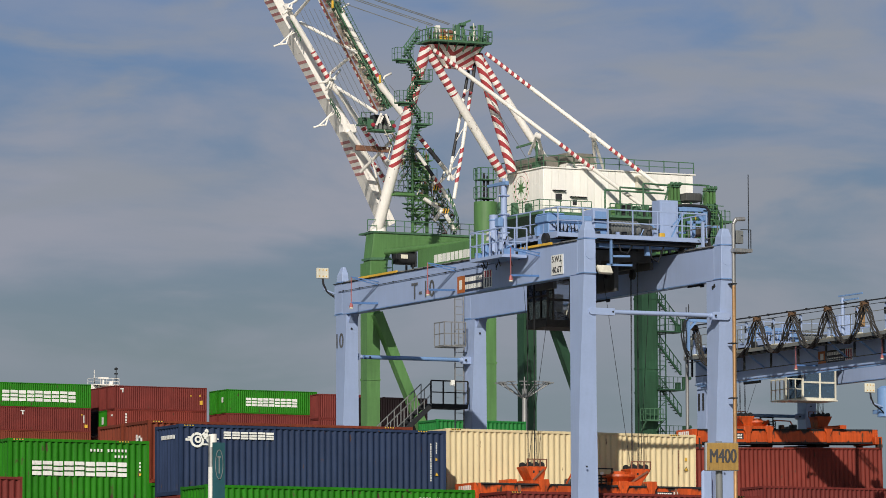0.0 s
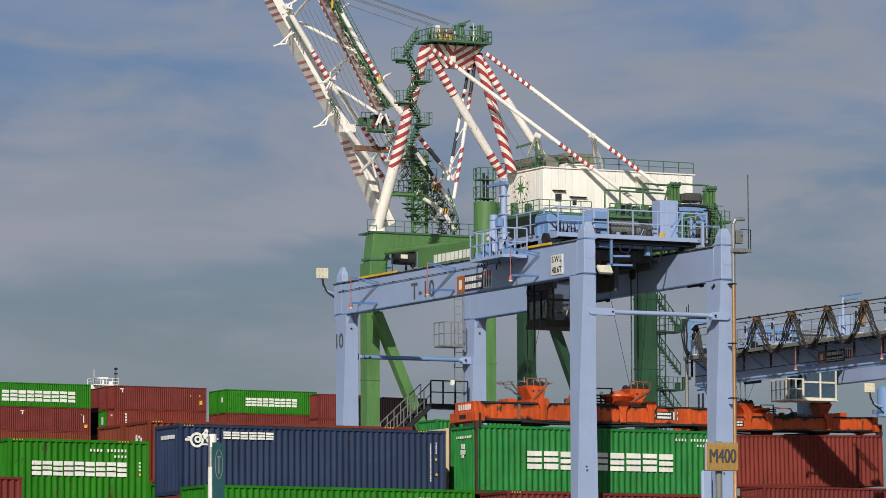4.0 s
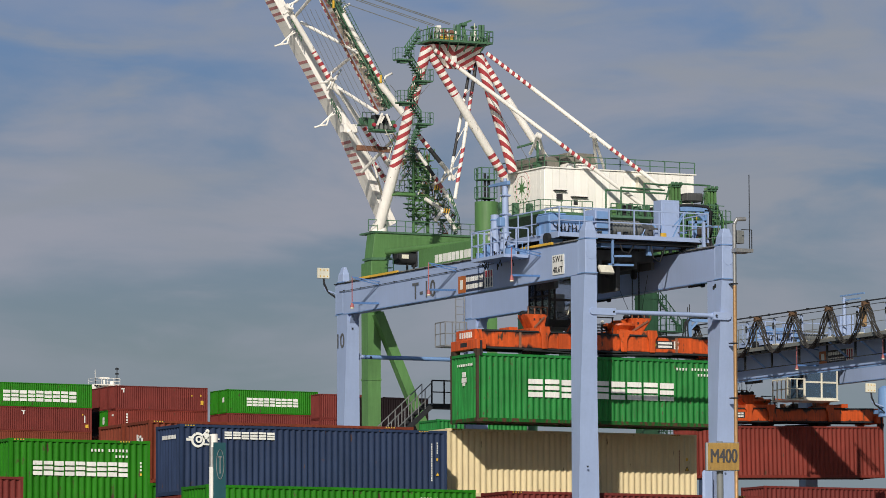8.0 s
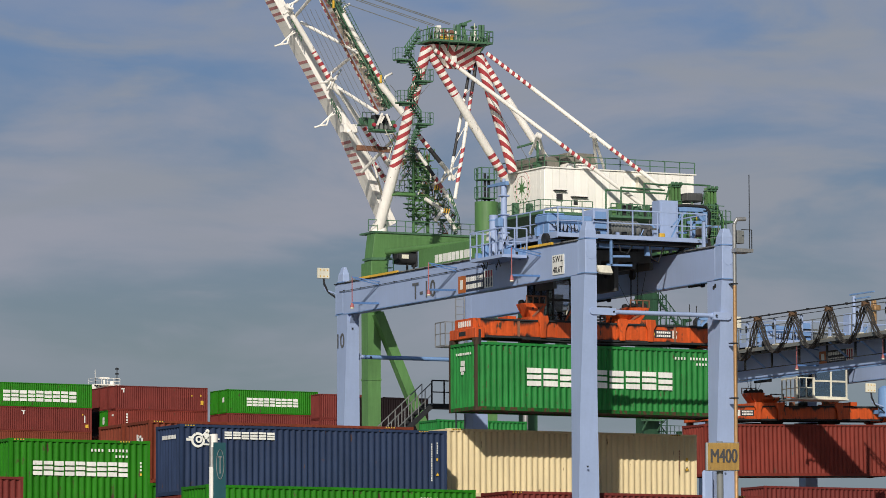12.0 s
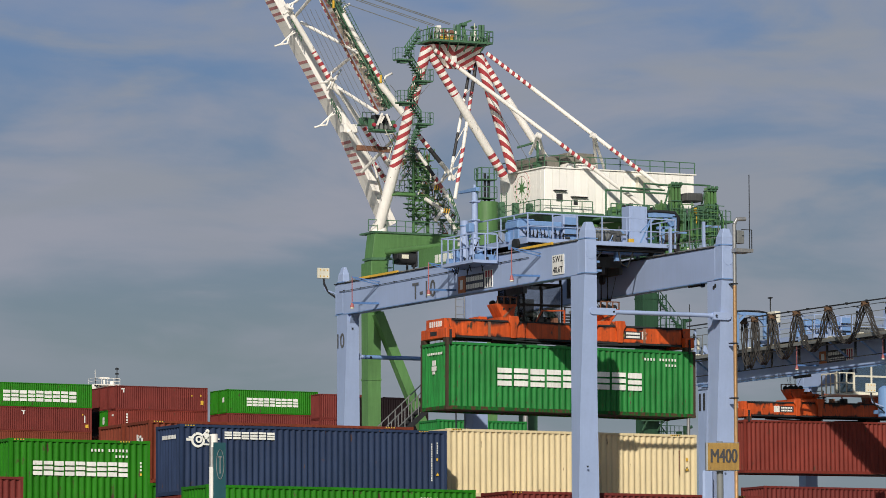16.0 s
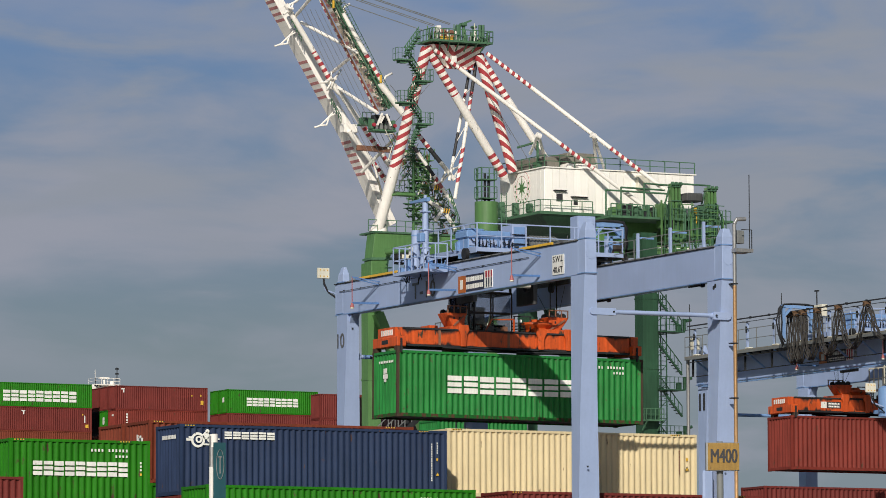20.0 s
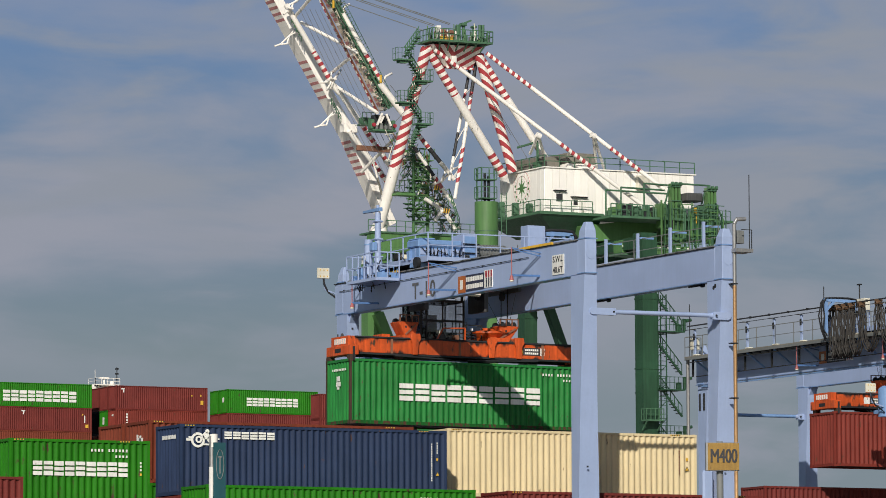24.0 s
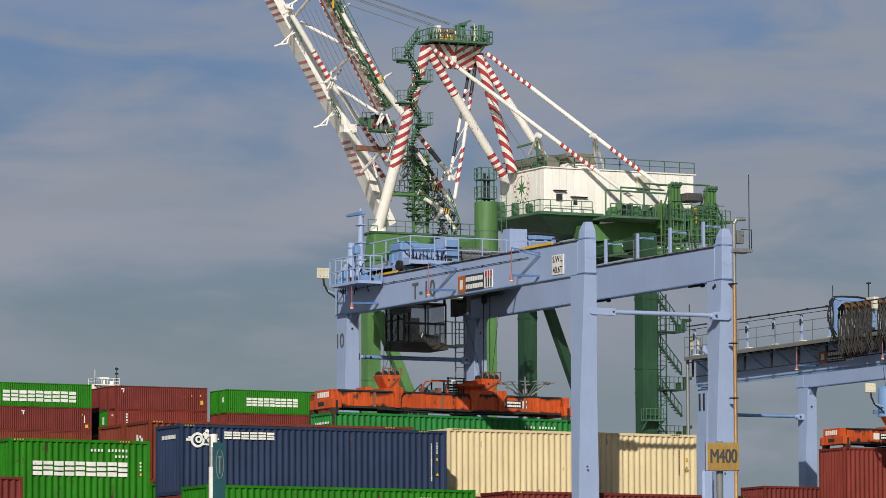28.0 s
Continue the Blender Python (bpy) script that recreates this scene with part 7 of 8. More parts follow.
    for i in range(640):
        e = nl.lerp(nh, (i + rnd.random()) / 640) + un * rnd.uniform(-0.02, 0.85) + Vector((0, rnd.uniform(-0.6, -0.02), 0))
        w, kind_, first = rnd.uniform(0.03, 0.09), rnd.randrange(3), len(bm.faces)
        if kind_ == 0:
            tube(bm, e, e + dn * rnd.uniform(0.4, 1.4) + un * rnd.uniform(-0.2, 0.2), 0.035, seg=6)
        elif kind_ == 1:
            tube(bm, e - un * w * 1.5, e + un * w * 1.5, w, seg=8)
        else:
            box(bm, -w, w, -w, w, -w * rnd.uniform(0.5, 2.0), w, Matrix.Translation(e) @ pose(0, 0, 0, rnd.uniform(0, 60), rnd.uniform(0, 60), 0))
        bm.faces.ensure_lookup_table()
        for f in bm.faces[first:]:
            f.material_index = i % 7
    mixed_gear("boom_gear", bm, (GREEN2, RAILGREY, GREEN2, LAMPWHITE, GREEN2, RAILGREY, STAINED), near)
    # folded stays along the near girder
    strut("fore_stay", (190.83, 391.99, 63.66), (194.46, 391.99, 57.99), 0.21, (0.6,), (CREAM, BAND))
    strut("fore_stay", (194.40, 391.99, 57.69), (197.17, 391.99, 54.64), 0.3, (), (CREAM,))
    strut("fore_stay", (197.90, 391.68, 53.45), (201.57, 391.68, 49.52), 0.2, (0.32, 0.62), (BAND, BLACK, CREAM))
    strut("fore_stay", (198.54, 393.72, 52.59), (201.44, 393.72, 48.61), 0.2, (0.4, 0.72), (CREAM, BLACK, BAND))
    boxes("stay_marker", [(p[0] - 0.09, p[0] + 0.09, p[1] - 0.1, p[1] + 0.1, p[2] - 0.35, p[2] + 0.35) for p in ((194.36, 391.68, 58.05), (189.85, 391.88, 64.38))], YELLOW, c, bevel=0.04)
    for p, q in (((201.79, 392.19, 50.58), (200.60, 392.19, 49.33)), ((201.57, 393.21, 50.57), (200.79, 393.21, 48.79)), ((201.61, 392.19, 50.48), (203.07, 393.72, 50.90)), ((203.07, 393.72, 50.70), (201.89, 392.19, 49.89))):
        strut("stay_link", p, q, 0.1, (), (CREAM,), 8)
    # the boom trolley parked at the girder's foot
    hx, hy, hz = (195.18, 393.11, 54.15)
    boxes("boom_trolley_frame", [(hx - 1.1, hx + 1.2, hy - 0.5, hy + 0.7, hz - 0.6, hz - 0.42), (hx - 1.2, hx - 0.9, hy - 0.4, hy + 0.4, hz - 0.4, hz + 0.45), (hx + 0.85, hx + 1.15, hy - 0.4, hy + 0.4, hz - 0.4, hz + 0.45)], GREEN2, c, bevel=0.05)
    boxes("boom_trolley_housing", [(hx - 0.8, hx + 0.75, hy - 0.1, hy + 0.7, hz - 0.4, hz + 0.9)], DARK, c, bevel=0.08)
    bars("boom_trolley_arm", [((hx - 0.75, hy - 0.55, hz - 0.1), (hx - 0.25, hy - 0.55, hz + 1.0)), ((hx + 0.6, hy - 0.55, hz - 0.1), (hx + 0.15, hy - 0.55, hz + 0.95)), ((hx - 0.45, hy - 0.55, hz + 0.1), (hx - 0.1, hy - 0.55, hz + 0.75))], 0.16, CREAM, c)
    tubes("boom_trolley_wheel", [((hx + o, hy - 0.6, hz - 0.05), (hx + o, hy - 0.45, hz - 0.05)) for o in (-1.05, 1.0)], 0.17, BADGE, c, seg=16)
    boxes("boom_trolley_box", [(hx - 0.85 + 0.45 * i, hx - 0.58 + 0.45 * i, hy - 0.5, hy + 0.3, hz - 0.42, hz - 0.05 + 0.2 * (i % 2)) for i in range(4)], RAILGREY, c, bevel=0.04)
    bars("buffer_beam", [((193.98, 395.76, 52.38), (196.98, 394.74, 52.21))], 0.45, RUSTY, c)
    lx, ly, lz = (194.88, 396.78, 54.54)
    boxes("boom_landing", [(lx - 0.1, lx + 1.2, ly - 0.6, ly + 0.6, lz, lz + 0.1)], GREEN2, c)
    railing(c, [(lx - 0.1, ly - 0.6, lz + 0.1), (lx + 1.2, ly - 0.6, lz + 0.1)], 1.0, 0.4, 0.03, GREEN2)
    boxes("boom_landing_box", [(lx, lx + 0.9, ly - 0.3, ly + 0.4, lz + 0.1, lz + 0.7)], GREEN2, c, bevel=0.05)
    # lower machinery: braced tower, landings, ropes, wheels
    tw = [Vector(v) for v in ((197.81, 392.20, 44.56), (199.20, 392.20, 44.62), (197.83, 392.20, 51.55), (199.22, 392.20, 51.61))]
    for a, b in ((0, 2), (1, 3)):
        bm = bmesh.new()
        bar(bm, tw[a], tw[b], 0.22)
        part("tower_post", bm, GREEN, c)
    for i in range(7):
        for a, b in ((tw[0].lerp(tw[2], i / 7), tw[1].lerp(tw[3], (i + 1) / 7)), (tw[0].lerp(tw[2], i / 7), tw[1].lerp(tw[3], i / 7))):
            bm = bmesh.new()
            bar(bm, a, b, 0.12)
            part("tower_brace", bm, GREEN, c)
    for p in ((196.97, 392.40, 48.18), (198.48, 392.40, 51.09), (198.81, 392.40, 49.36), (198.36, 392.40, 46.84), (200.48, 392.40, 45.94)):
        x, y, z = p
        boxes("landing", [(x - 1.2, x + 1.2, y - 0.5, y + 0.5, z, z + 0.06)], GREEN, c)
        railing(c, [(x - 1.2, y - 0.6, z + 0.1), (x + 1.2, y - 0.6, z + 0.1)], 0.95, 0.45, 0.022, GREEN)
    bm = bmesh.new()
    for i in range(350):
        t = rnd.random()
        p = Vector((196.69, 392.60, 52.78)).lerp(Vector((201.80, 392.60, 45.26)), t) + Vector((rnd.uniform(-1.2, 1.0), rnd.uniform(-0.8, 1), rnd.uniform(-0.9, 0.9)))
        w, first = rnd.uniform(0.05, 0.15), len(bm.faces)
        if i % 3 != 1:
            tube(bm, p, p + Vector((rnd.uniform(-0.9, 0.9), 0, rnd.uniform(-1.4, 1.4))), 0.04, seg=6)
        else:
            box(bm, -w, w, -w, w, -w * 0.6, w * 1.1, Matrix.Translation(p) @ pose(0, 0, 0, 0, rnd.uniform(0, 70), 0))
        bm.faces.ensure_lookup_table()
        for f in bm.faces[first:]:
            f.material_index = i % 7
    # flights and frames packed round the braced tower
    for i in range(150):
        p = Vector((198.36, 392.30, 45.34)).lerp(Vector((198.21, 392.30, 52.22)), rnd.random()) + Vector((rnd.uniform(-0.85, 0.85), rnd.uniform(-0.6, 0.6), 0))
        first = len(bm.faces)
        if i % 3:
            tube(bm, p, p + Vector((rnd.uniform(-0.6, 0.6), 0, rnd.uniform(-0.6, 0.6))), 0.05, seg=6)
        else:
            box(bm, -rnd.uniform(0.15, 0.5), 0.3, -0.2, 0.2, -0.03, 0.05, Matrix.Translation(p))
        bm.faces.ensure_lookup_table()
        for f in bm.faces[first:]:
            f.material_index = (1, 0, 1, 4, 1)[i % 5]
    mixed_gear("hinge_gear", bm, (GREEN2, GREEN, LAMPWHITE, RAILGREY, GREEN2, RUSTY, LAMPWHITE), c)
    for p in ((199.64, 391.20, 48.64), (200.54, 391.20, 46.63)):
        x, y, z = p
        for k in range(5):
            bars("caution_plate", [((x - 0.3 + 0.12 * k, y, z - 0.2), (x - 0.18 + 0.12 * k, y, z + 0.22))], 0.09, (YELLOW, BLACK)[k % 2], c)
    strut("folded_stay", (196.71, 390.20, 52.18), (200.86, 390.20, 47.00), 0.16, (0.12, 0.33, 0.5, 0.62, 0.7), (BLACK, CREAM, BLACK, BAND2, RED, CREAM))
    railing(c, [(200.20, 390.00, 47.70), (201.19, 390.00, 45.15)], 0.8, 0.5, 0.03, GREEN2)
    big = (195.57, 389.50, 47.69)
    boxes("tower_landing", [(big[0] - 1.0, big[0] + 0.85, big[1] - 0.5, big[1] + 0.5, big[2] - 0.12, big[2] + 0.12)], GREEN, c, bevel=0.03)
    strut("crank_link", (198.42, 391.20, 47.63), (200.14, 391.20, 46.71), 0.18, (), (CREAM,), 8)
    strut("crank_link", (200.14, 391.20, 46.71), (199.41, 391.20, 45.69), 0.18, (), (CREAM,), 8)
    strut("crank_link", (200.54, 391.20, 46.32), (201.42, 391.20, 44.97), 0.2, (), (CREAM,), 8)
    # stair flights and landings up the mast leg
    for x, y, z in ((189.48, 377.52, 57.67), (191.60, 378.11, 56.03), (190.32, 378.79, 54.20), (192.23, 379.37, 52.52)):
        boxes("mast_landing", [(x - 0.75, x + 0.75, y - 0.5, y + 0.5, z, z + 0.12)], GREEN2, c)
        railing(c, [(x - 0.75, y + 0.5, z + 0.12), (x - 0.75, y - 0.5, z + 0.12), (x + 0.75, y - 0.5, z + 0.12), (x + 0.75, y + 0.5, z + 0.12)], 0.95, 0.42, 0.02, GREEN2)
        boxes("landing_bracket", [(x - 0.5, x + 0.3, y - 0.3, y + 0.3, z - 0.2, z)], GREEN2, c)
    for p, q in (((190.88, 377.33, 59.76), (189.49, 377.33, 57.94)), ((190.06, 377.81, 57.74), (191.24, 377.81, 56.16)), ((191.42, 378.40, 55.95), (190.34, 378.40, 54.44)), ((190.79, 379.08, 54.25), (191.97, 379.08, 52.76)), ((192.16, 379.67, 52.40), (191.29, 379.67, 50.56))):
        p, q = Vector(p), Vector(q)
        for o in (0, 0.45, 0.9):
            bm = bmesh.new()
            bar(bm, p + Vector((0, 0, o)), q + Vector((0, 0, o)), 0.12 if o == 0 else 0.07)
            part("stair_string" if o == 0 else "stair_rail", bm, GREEN2, c)
        for k in range(7):
            e = p.lerp(q, (k + 0.5) / 7)
            bm = bmesh.new()
            bar(bm, e, e + Vector((0, 0, 0.9)), 0.06)
            part("stair_post", bm, GREEN2, c)
            bm = bmesh.new()
            box(bm, e.x - 0.18, e.x + 0.18, e.y - 0.4, e.y + 0.4, e.z, e.z + 0.05)
            part("stair_tread", bm, GREEN2, c)
    ladder(c, 196.67, 391.00, 46.2, 57.0, GREEN2, 0.5)
    # railing and small posts on the far side beam
    railing(c, [(192.74, 390.90, 44.53), (203.62, 390.90, 44.53)], 1.0, 0.9, 0.03, GREEN2)
    # ropes from the mast head to the boom's tip and down the boom
    for p, q in (((196.13, 385.0, 62.0), (186.34, 388.0, 65.21)), ((196.2, 385.0, 62.12), (186.45, 388.0, 65.33)), ((197.72, 385.0, 62.21), (186.34, 388.0, 65.76)), ((197.8, 385.0, 62.31), (186.4, 388.0, 65.86)), ((195.14, 385.0, 61.55), (185.53, 388.0, 64.79))):
        strut("boom_rope", p, q, 0.04, (), (RAILGREY,), 6)
    for i in range(7):
        strut("trolley_rope", Vector((196.25, 393.72, 47.88)) + Vector((0.55 * i, 0, 0)), Vector((187.45, 393.72, 64.12)) + Vector((0.5 * i, 0, 0)), 0.02, (), (RAILGREY,), 5)
    for p, q in (((194.37, 385.00, 54.07), (191.92, 385.00, 56.64)), ((195.74, 385.00, 56.85), (192.46, 385.00, 53.48)), ((200.74, 384.00, 56.52), (205.43, 384.00, 49.84)), ((200.63, 384.00, 56.62), (203.21, 384.00, 52.70))):
        strut("guy_rope", p, q, 0.025, (), (RAILGREY,), 5)
    # stair tower on the near landside leg, in the shade-darkened green
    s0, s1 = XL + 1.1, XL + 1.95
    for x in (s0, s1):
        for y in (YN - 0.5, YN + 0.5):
            bars("stair_tower_post", [((x, y, 20), (x, y, 38.5))], 0.085, GREEN_SHADED, c)
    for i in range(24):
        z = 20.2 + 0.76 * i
        bars("tower_brace", [((s0, YN - 0.5, z), (s1, YN - 0.5, z + 0.76) if i % 2 else (s1, YN - 0.5, z)), ((s0, YN - 0.5, z + 0.38), (s1, YN - 0.5, z + 0.38))], 0.055, GREEN_SHADED, c)
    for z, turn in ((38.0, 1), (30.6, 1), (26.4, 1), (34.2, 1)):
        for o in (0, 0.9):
            bars("stair_string" if o == 0 else "stair_rail", [((s0 + 0.1, YN - 0.5, z + o), (s1 + 1.5, YN - 0.5, z - 2.6 + o))], 0.15 if o == 0 else 0.07, GREEN_SHADED, c)
        bars("stair_post", [((s0 + 0.1 + 2.25 * k / 6, YN - 0.5, z - 2.6 * k / 6), (s0 + 0.1 + 2.25 * k / 6, YN - 0.5, z - 2.6 * k / 6 + 0.9)) for k in range(7)], 0.055, GREEN_SHADED, c)
        boxes("stair_tread", [(s0 + 0.1 + 2.25 * k / 10, s0 + 0.3 + 2.25 * k / 10, YN - 0.6, YN + 0.2, z - 2.6 * k / 10, z - 2.6 * k / 10 + 0.07) for k in range(10)], GREEN_SHADED, c)
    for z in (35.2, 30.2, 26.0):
        boxes("leg_landing", [(XL + 1.0, XL + 3.4, YN - 1.2, YN + 0.6, z, z + 0.1)], GREEN_SHADED, c)
        railing(c, [(XL + 1.0, YN - 1.2, z + 0.15), (XL + 3.6, YN - 1.2, z + 0.15)], 1.0, 0.45, 0.022, GREEN_SHADED)
        tubes("landing_lamp", [((XL + 3.5, YN - 1.2, z + 1.0), (XL + 4.0, YN - 1.2, z + 1.1))], 0.14, GREEN_SHADED, c)
        boxes("landing_box", [(XL + 2.7, XL + 3.1, YN - 1.1, YN - 0.7, z + 0.1, z + 0.7), (XL + 3.3, XL + 3.5, YN - 1.2, YN - 0.9, z + 0.1, z + 1.15)], GREEN_SHADED, c, bevel=0.04)
    # small railed platform low on the same leg
    px0, pz = XL - 0.3, 27.5
    boxes("leg_platform", [(px0 - 0.4, px0 + 1.3, YN - 1.7, YN - 0.7, pz, pz + 0.1)], GREEN2, c)
    railing(c, [(px0 - 0.4, YN - 0.75, pz + 0.1), (px0 - 0.4, YN - 1.65, pz + 0.1), (px0 + 1.3, YN - 1.65, pz + 0.1), (px0 + 1.3, YN - 0.75, pz + 0.1)], 0.95, 0.4, 0.03, GREEN2)
    bars("platform_knee", [((px0 + o, YN - 1.6, pz), (px0 + o, YN - 0.7, pz - 0.8)) for o in (-0.3, 1.2)], 0.1, GREEN2, c)
    return c


quay_crane()

# ---- signs and light mast ----
sign = thing("row_sign", (55.5, 95.2, 0), "gold M400 row sign box on a grey steel post", "sign")
tubes("post", [((55.51, 95.2, 0), (55.51, 95.2, 7.78))], 0.075, RAILGREY, sign, seg=14)
TURN = Matrix.Translation((55.51, 95.08, 7.44)) @ pose(0, 0, 0, 0, 0, -22)
bm = bmesh.new()
box(bm, -0.375, 0.36, -0.07, 0.07, -0.31, 0.31, TURN)
part("sign_box", bm, STEEL, sign, bevel=0.008)
bm = bmesh.new()
box(bm, -0.335, 0.355, -0.08, -0.07, -0.295, 0.295, TURN)
part("sign_face", bm, SIGNGOLD, sign)
for k in (-1, 0, 1):
    lettering("M400", 0.30, TURN @ Matrix.Translation((0.015 + 0.009 * k, -0.086 - 0.001 * k, 0)) @ FACE_Y @ Matrix.Diagonal((0.88, 1.42, 1, 1)), BLACK, sign, bold=0.0)
flag = thing("banner_post", (45.5, 100.15, 0), "white lamp post with a teal hanging banner", "sign")
tubes("post", [((45.56, 100.15, 0), (45.56, 100.15, 7.92))], 0.06, STEEL, flag, seg=12)
tubes("post_sleeve", [((45.56, 100.15, 6.2), (45.56, 100.15, 7.25))], 0.068, WHITE, flag, seg=12)
bm = bmesh.new()
box(bm, 45.53, 45.82, 100.0, 100.02, 6.1, 7.78)
part("banner", bm, TEAL, flag)
bm = bmesh.new()
for i in range(24):
    a, b = 2 * math.pi * i / 24, 2 * math.pi * (i + 1) / 24
    bar(bm, (45.68 + 0.09 * math.cos(a), 99.99, 7.3 + 0.32 * math.sin(a)), (45.68 + 0.09 * math.cos(b), 99.99, 7.3 + 0.32 * math.sin(b)), 0.012)
part("banner_ring", bm, STEEL, flag)
tubes("post_cap", [((45.6, 100.15, 7.68), (45.6, 100.15, 7.97))], 0.09, CREAM, flag, seg=12)
boxes("banner_bar", [(45.64, 45.72, 99.985, 100.0, 7.45, 7.48), (45.67, 45.69, 99.985, 100.0, 7.1, 7.45)], STEEL, flag)
mast = thing("light_mast", (154.85, 290.8, 0), "tall grey yard light mast with spread lamp arms", "light mast")
bm = bmesh.new()
tube(bm, (154.85, 290.8, 0), (154.85, 290.8, 23.6), 0.32, 0.16, seg=14)
part("pole", bm, STEEL, mast)
for i in range(12):
    a = 2 * math.pi * i / 12
    e = Vector((154.85 + 1.65 * math.cos(a), 290.8 + 1.65 * math.sin(a), 23.95))
    tubes("lamp_arm", [((154.85, 290.8, 22.9), e)], 0.032, STEEL, mast)
    boxes("lamp_head", [(e.x - 0.25, e.x + 0.25, e.y - 0.15, e.y + 0.15, e.z, e.z + 0.07)], STEEL, mast)
tubes("mast_spike", [((154.85, 290.8, 23.6), (154.85, 290.8, 24.4))], 0.04, STEEL, mast)

# dark containers far behind the crane's legs
for x, y, z, p in ((229.06, 465.93, 35.48, C_DARK), (251.06, 521.91, 39.79, C_MAROON)):
    base = z - 2 * HIGH
    plinth = thing("hatch_stand", (x + 6, y + 1, 0), "dark steel cargo stand", "stand")
    boxes("stand_frame", [(x, x + L20, y, y + WIDE, 0, base)], DARK, plinth)
    for i in range(2):
        t = container(x, y, base + (i + 1) * HIGH, L20, HIGH, p, LAB[p] + " in a far stack", "deck cargo")
for i, (px_, p) in enumerate((((136.16, 266.89, 19.82), C_GREEN2),)):
    x, y, z = px_
    n = 3
    base = z - n * STD
    for k in range(n):
        container(x, y + 2.6 * i, base + (k + 1) * STD, L20, STD, p, LAB[p] + " in a far yard stack", "far yard stack")
    plinth = thing("stack_stand", (x + 3, y + 2.6 * i + 1, 0), "dark steel cargo stand", "stand")
    boxes("stand_frame", [(x, x + L20, y + 2.6 * i, y + 2.6 * i + WIDE, 0, base)], DARK, plinth)


# ---- sky cover: a thin far sheet of cloud that drifts ----
def cloud_sheet():
    m = bpy.data.materials.new("thin_cloud")
    m.use_nodes = True
    n, l = m.node_tree.nodes, m.node_tree.links
    n.clear()
    out = n.new("ShaderNodeOutputMaterial")
    em = n.new("ShaderNodeEmission")
    tc = n.new("ShaderNodeTexCoord")

    def layer(scale, turn, lo, hi, shift):
        mp = n.new("ShaderNodeMapping")
        mp.inputs["Scale"].default_value, mp.inputs["Location"].default_value = scale, shift
        mp.inputs["Rotation"].default_value = (0, radians(turn), 0)
        l.new(tc.outputs["Object"], mp.inputs["Vector"])
        ns = n.new("ShaderNodeTexNoise")
        ns.inputs["Scale"].default_value, ns.inputs["Detail"].default_value, ns.inputs["Roughness"].default_value = 1.0, 7, 0.52
        ns.inputs["Distortion"].default_value = 0.35
        l.new(mp.outputs[0], ns.inputs["Vector"])
        side = n.new("ShaderNodeSeparateXYZ")
        l.new(tc.outputs["Object"], side.inputs[0])
        more = n.new("ShaderNodeMapRange")
        more.interpolation_type = "SMOOTHSTEP"
        more.inputs["From Min"].default_value, more.inputs["From Max"].default_value = -300, 150
        more.inputs["To Min"].default_value, more.inputs["To Max"].default_value = 0.0, 0.05
        l.new(side.outputs["X"], more.inputs["Value"])
        total = n.new("ShaderNodeMath")
        l.new(ns.outputs["Fac"], total.inputs[0]), l.new(more.outputs[0], total.inputs[1])
        mr = n.new("ShaderNodeMapRange")
        mr.interpolation_type = "SMOOTHSTEP"
        mr.inputs["From Min"].default_value, mr.inputs["From Max"].default_value = lo, hi
        l.new(total.outputs[0], mr.inputs["Value"])
        return mr.outputs[0]

    def mix(fac, a, b):
        q = n.new("ShaderNodeMix")
        q.data_type = "RGBA"
        l.new(fac, q.inputs["Factor"])
        for s, v in ((q.inputs["A"], a), (q.inputs["B"], b)):
            if isinstance(v, tuple):
                s.default_value = (*v, 1)
            else:
                l.new(v, s)
        return q.outputs["Result"]

    sep = n.new("ShaderNodeSeparateXYZ")
    l.new(tc.outputs["Object"], sep.inputs[0])
    high = n.new("ShaderNodeMapRange")
    high.inputs["From Min"].default_value, high.inputs["From Max"].default_value = 320, 670
    l.new(sep.outputs["Z"], high.inputs["Value"])
    low = n.new("ShaderNodeMapRange")
    low.interpolation_type = "SMOOTHSTEP"
    low.inputs["From Min"].default_value, low.inputs["From Max"].default_value = 250, 400
    low.inputs["To Min"].default_value, low.inputs["To Max"].default_value = 0.12, 1.0
    l.new(sep.outputs["Z"], low.inputs["Value"])

    crest = n.new("ShaderNodeMapRange")
    crest.interpolation_type = "SMOOTHSTEP"
    crest.inputs["From Min"].default_value, crest.inputs["From Max"].default_value = 500, 640
    crest.inputs["To Min"].default_value, crest.inputs["To Max"].default_value = 1.0, 0.5
    l.new(sep.outputs["Z"], crest.inputs["Value"])
    both = n.new("ShaderNodeMath")
    both.operation = "MULTIPLY"
    l.new(low.outputs[0], both.inputs[0]), l.new(crest.outputs[0], both.inputs[1])

    def less(sock):
        q = n.new("ShaderNodeMath")
        q.operation = "MULTIPLY"
        l.new(sock, q.inputs[0]), l.new(both.outputs[0], q.inputs[1])
        return q.outputs[0]

    blue = mix(high.outputs[0], (0.196, 0.249, 0.280), (0.122, 0.226, 0.43))
    one = mix(less(layer((0.0028, 1, 0.0085), -7, 0.38, 0.62, (0.3, 0, 0.9))), blue, (0.298, 0.316, 0.378))
    two = mix(layer((0.0042, 1, 0.016), -4, 0.48, 0.72, (2.1, 0, 1.4)), one, (0.272, 0.298, 0.352))
    l.new(two, em.inputs["Color"])
    l.new(em.outputs[0], out.inputs[0])
    bm = bmesh.new()
    v = [bm.verts.new(p) for p in ((-620, 0, -60), (620, 0, -60), (620, 0, 760), (-620, 0, 760))]
    bm.faces.new(v)
    me = bpy.data.meshes.new("cloud_backdrop")
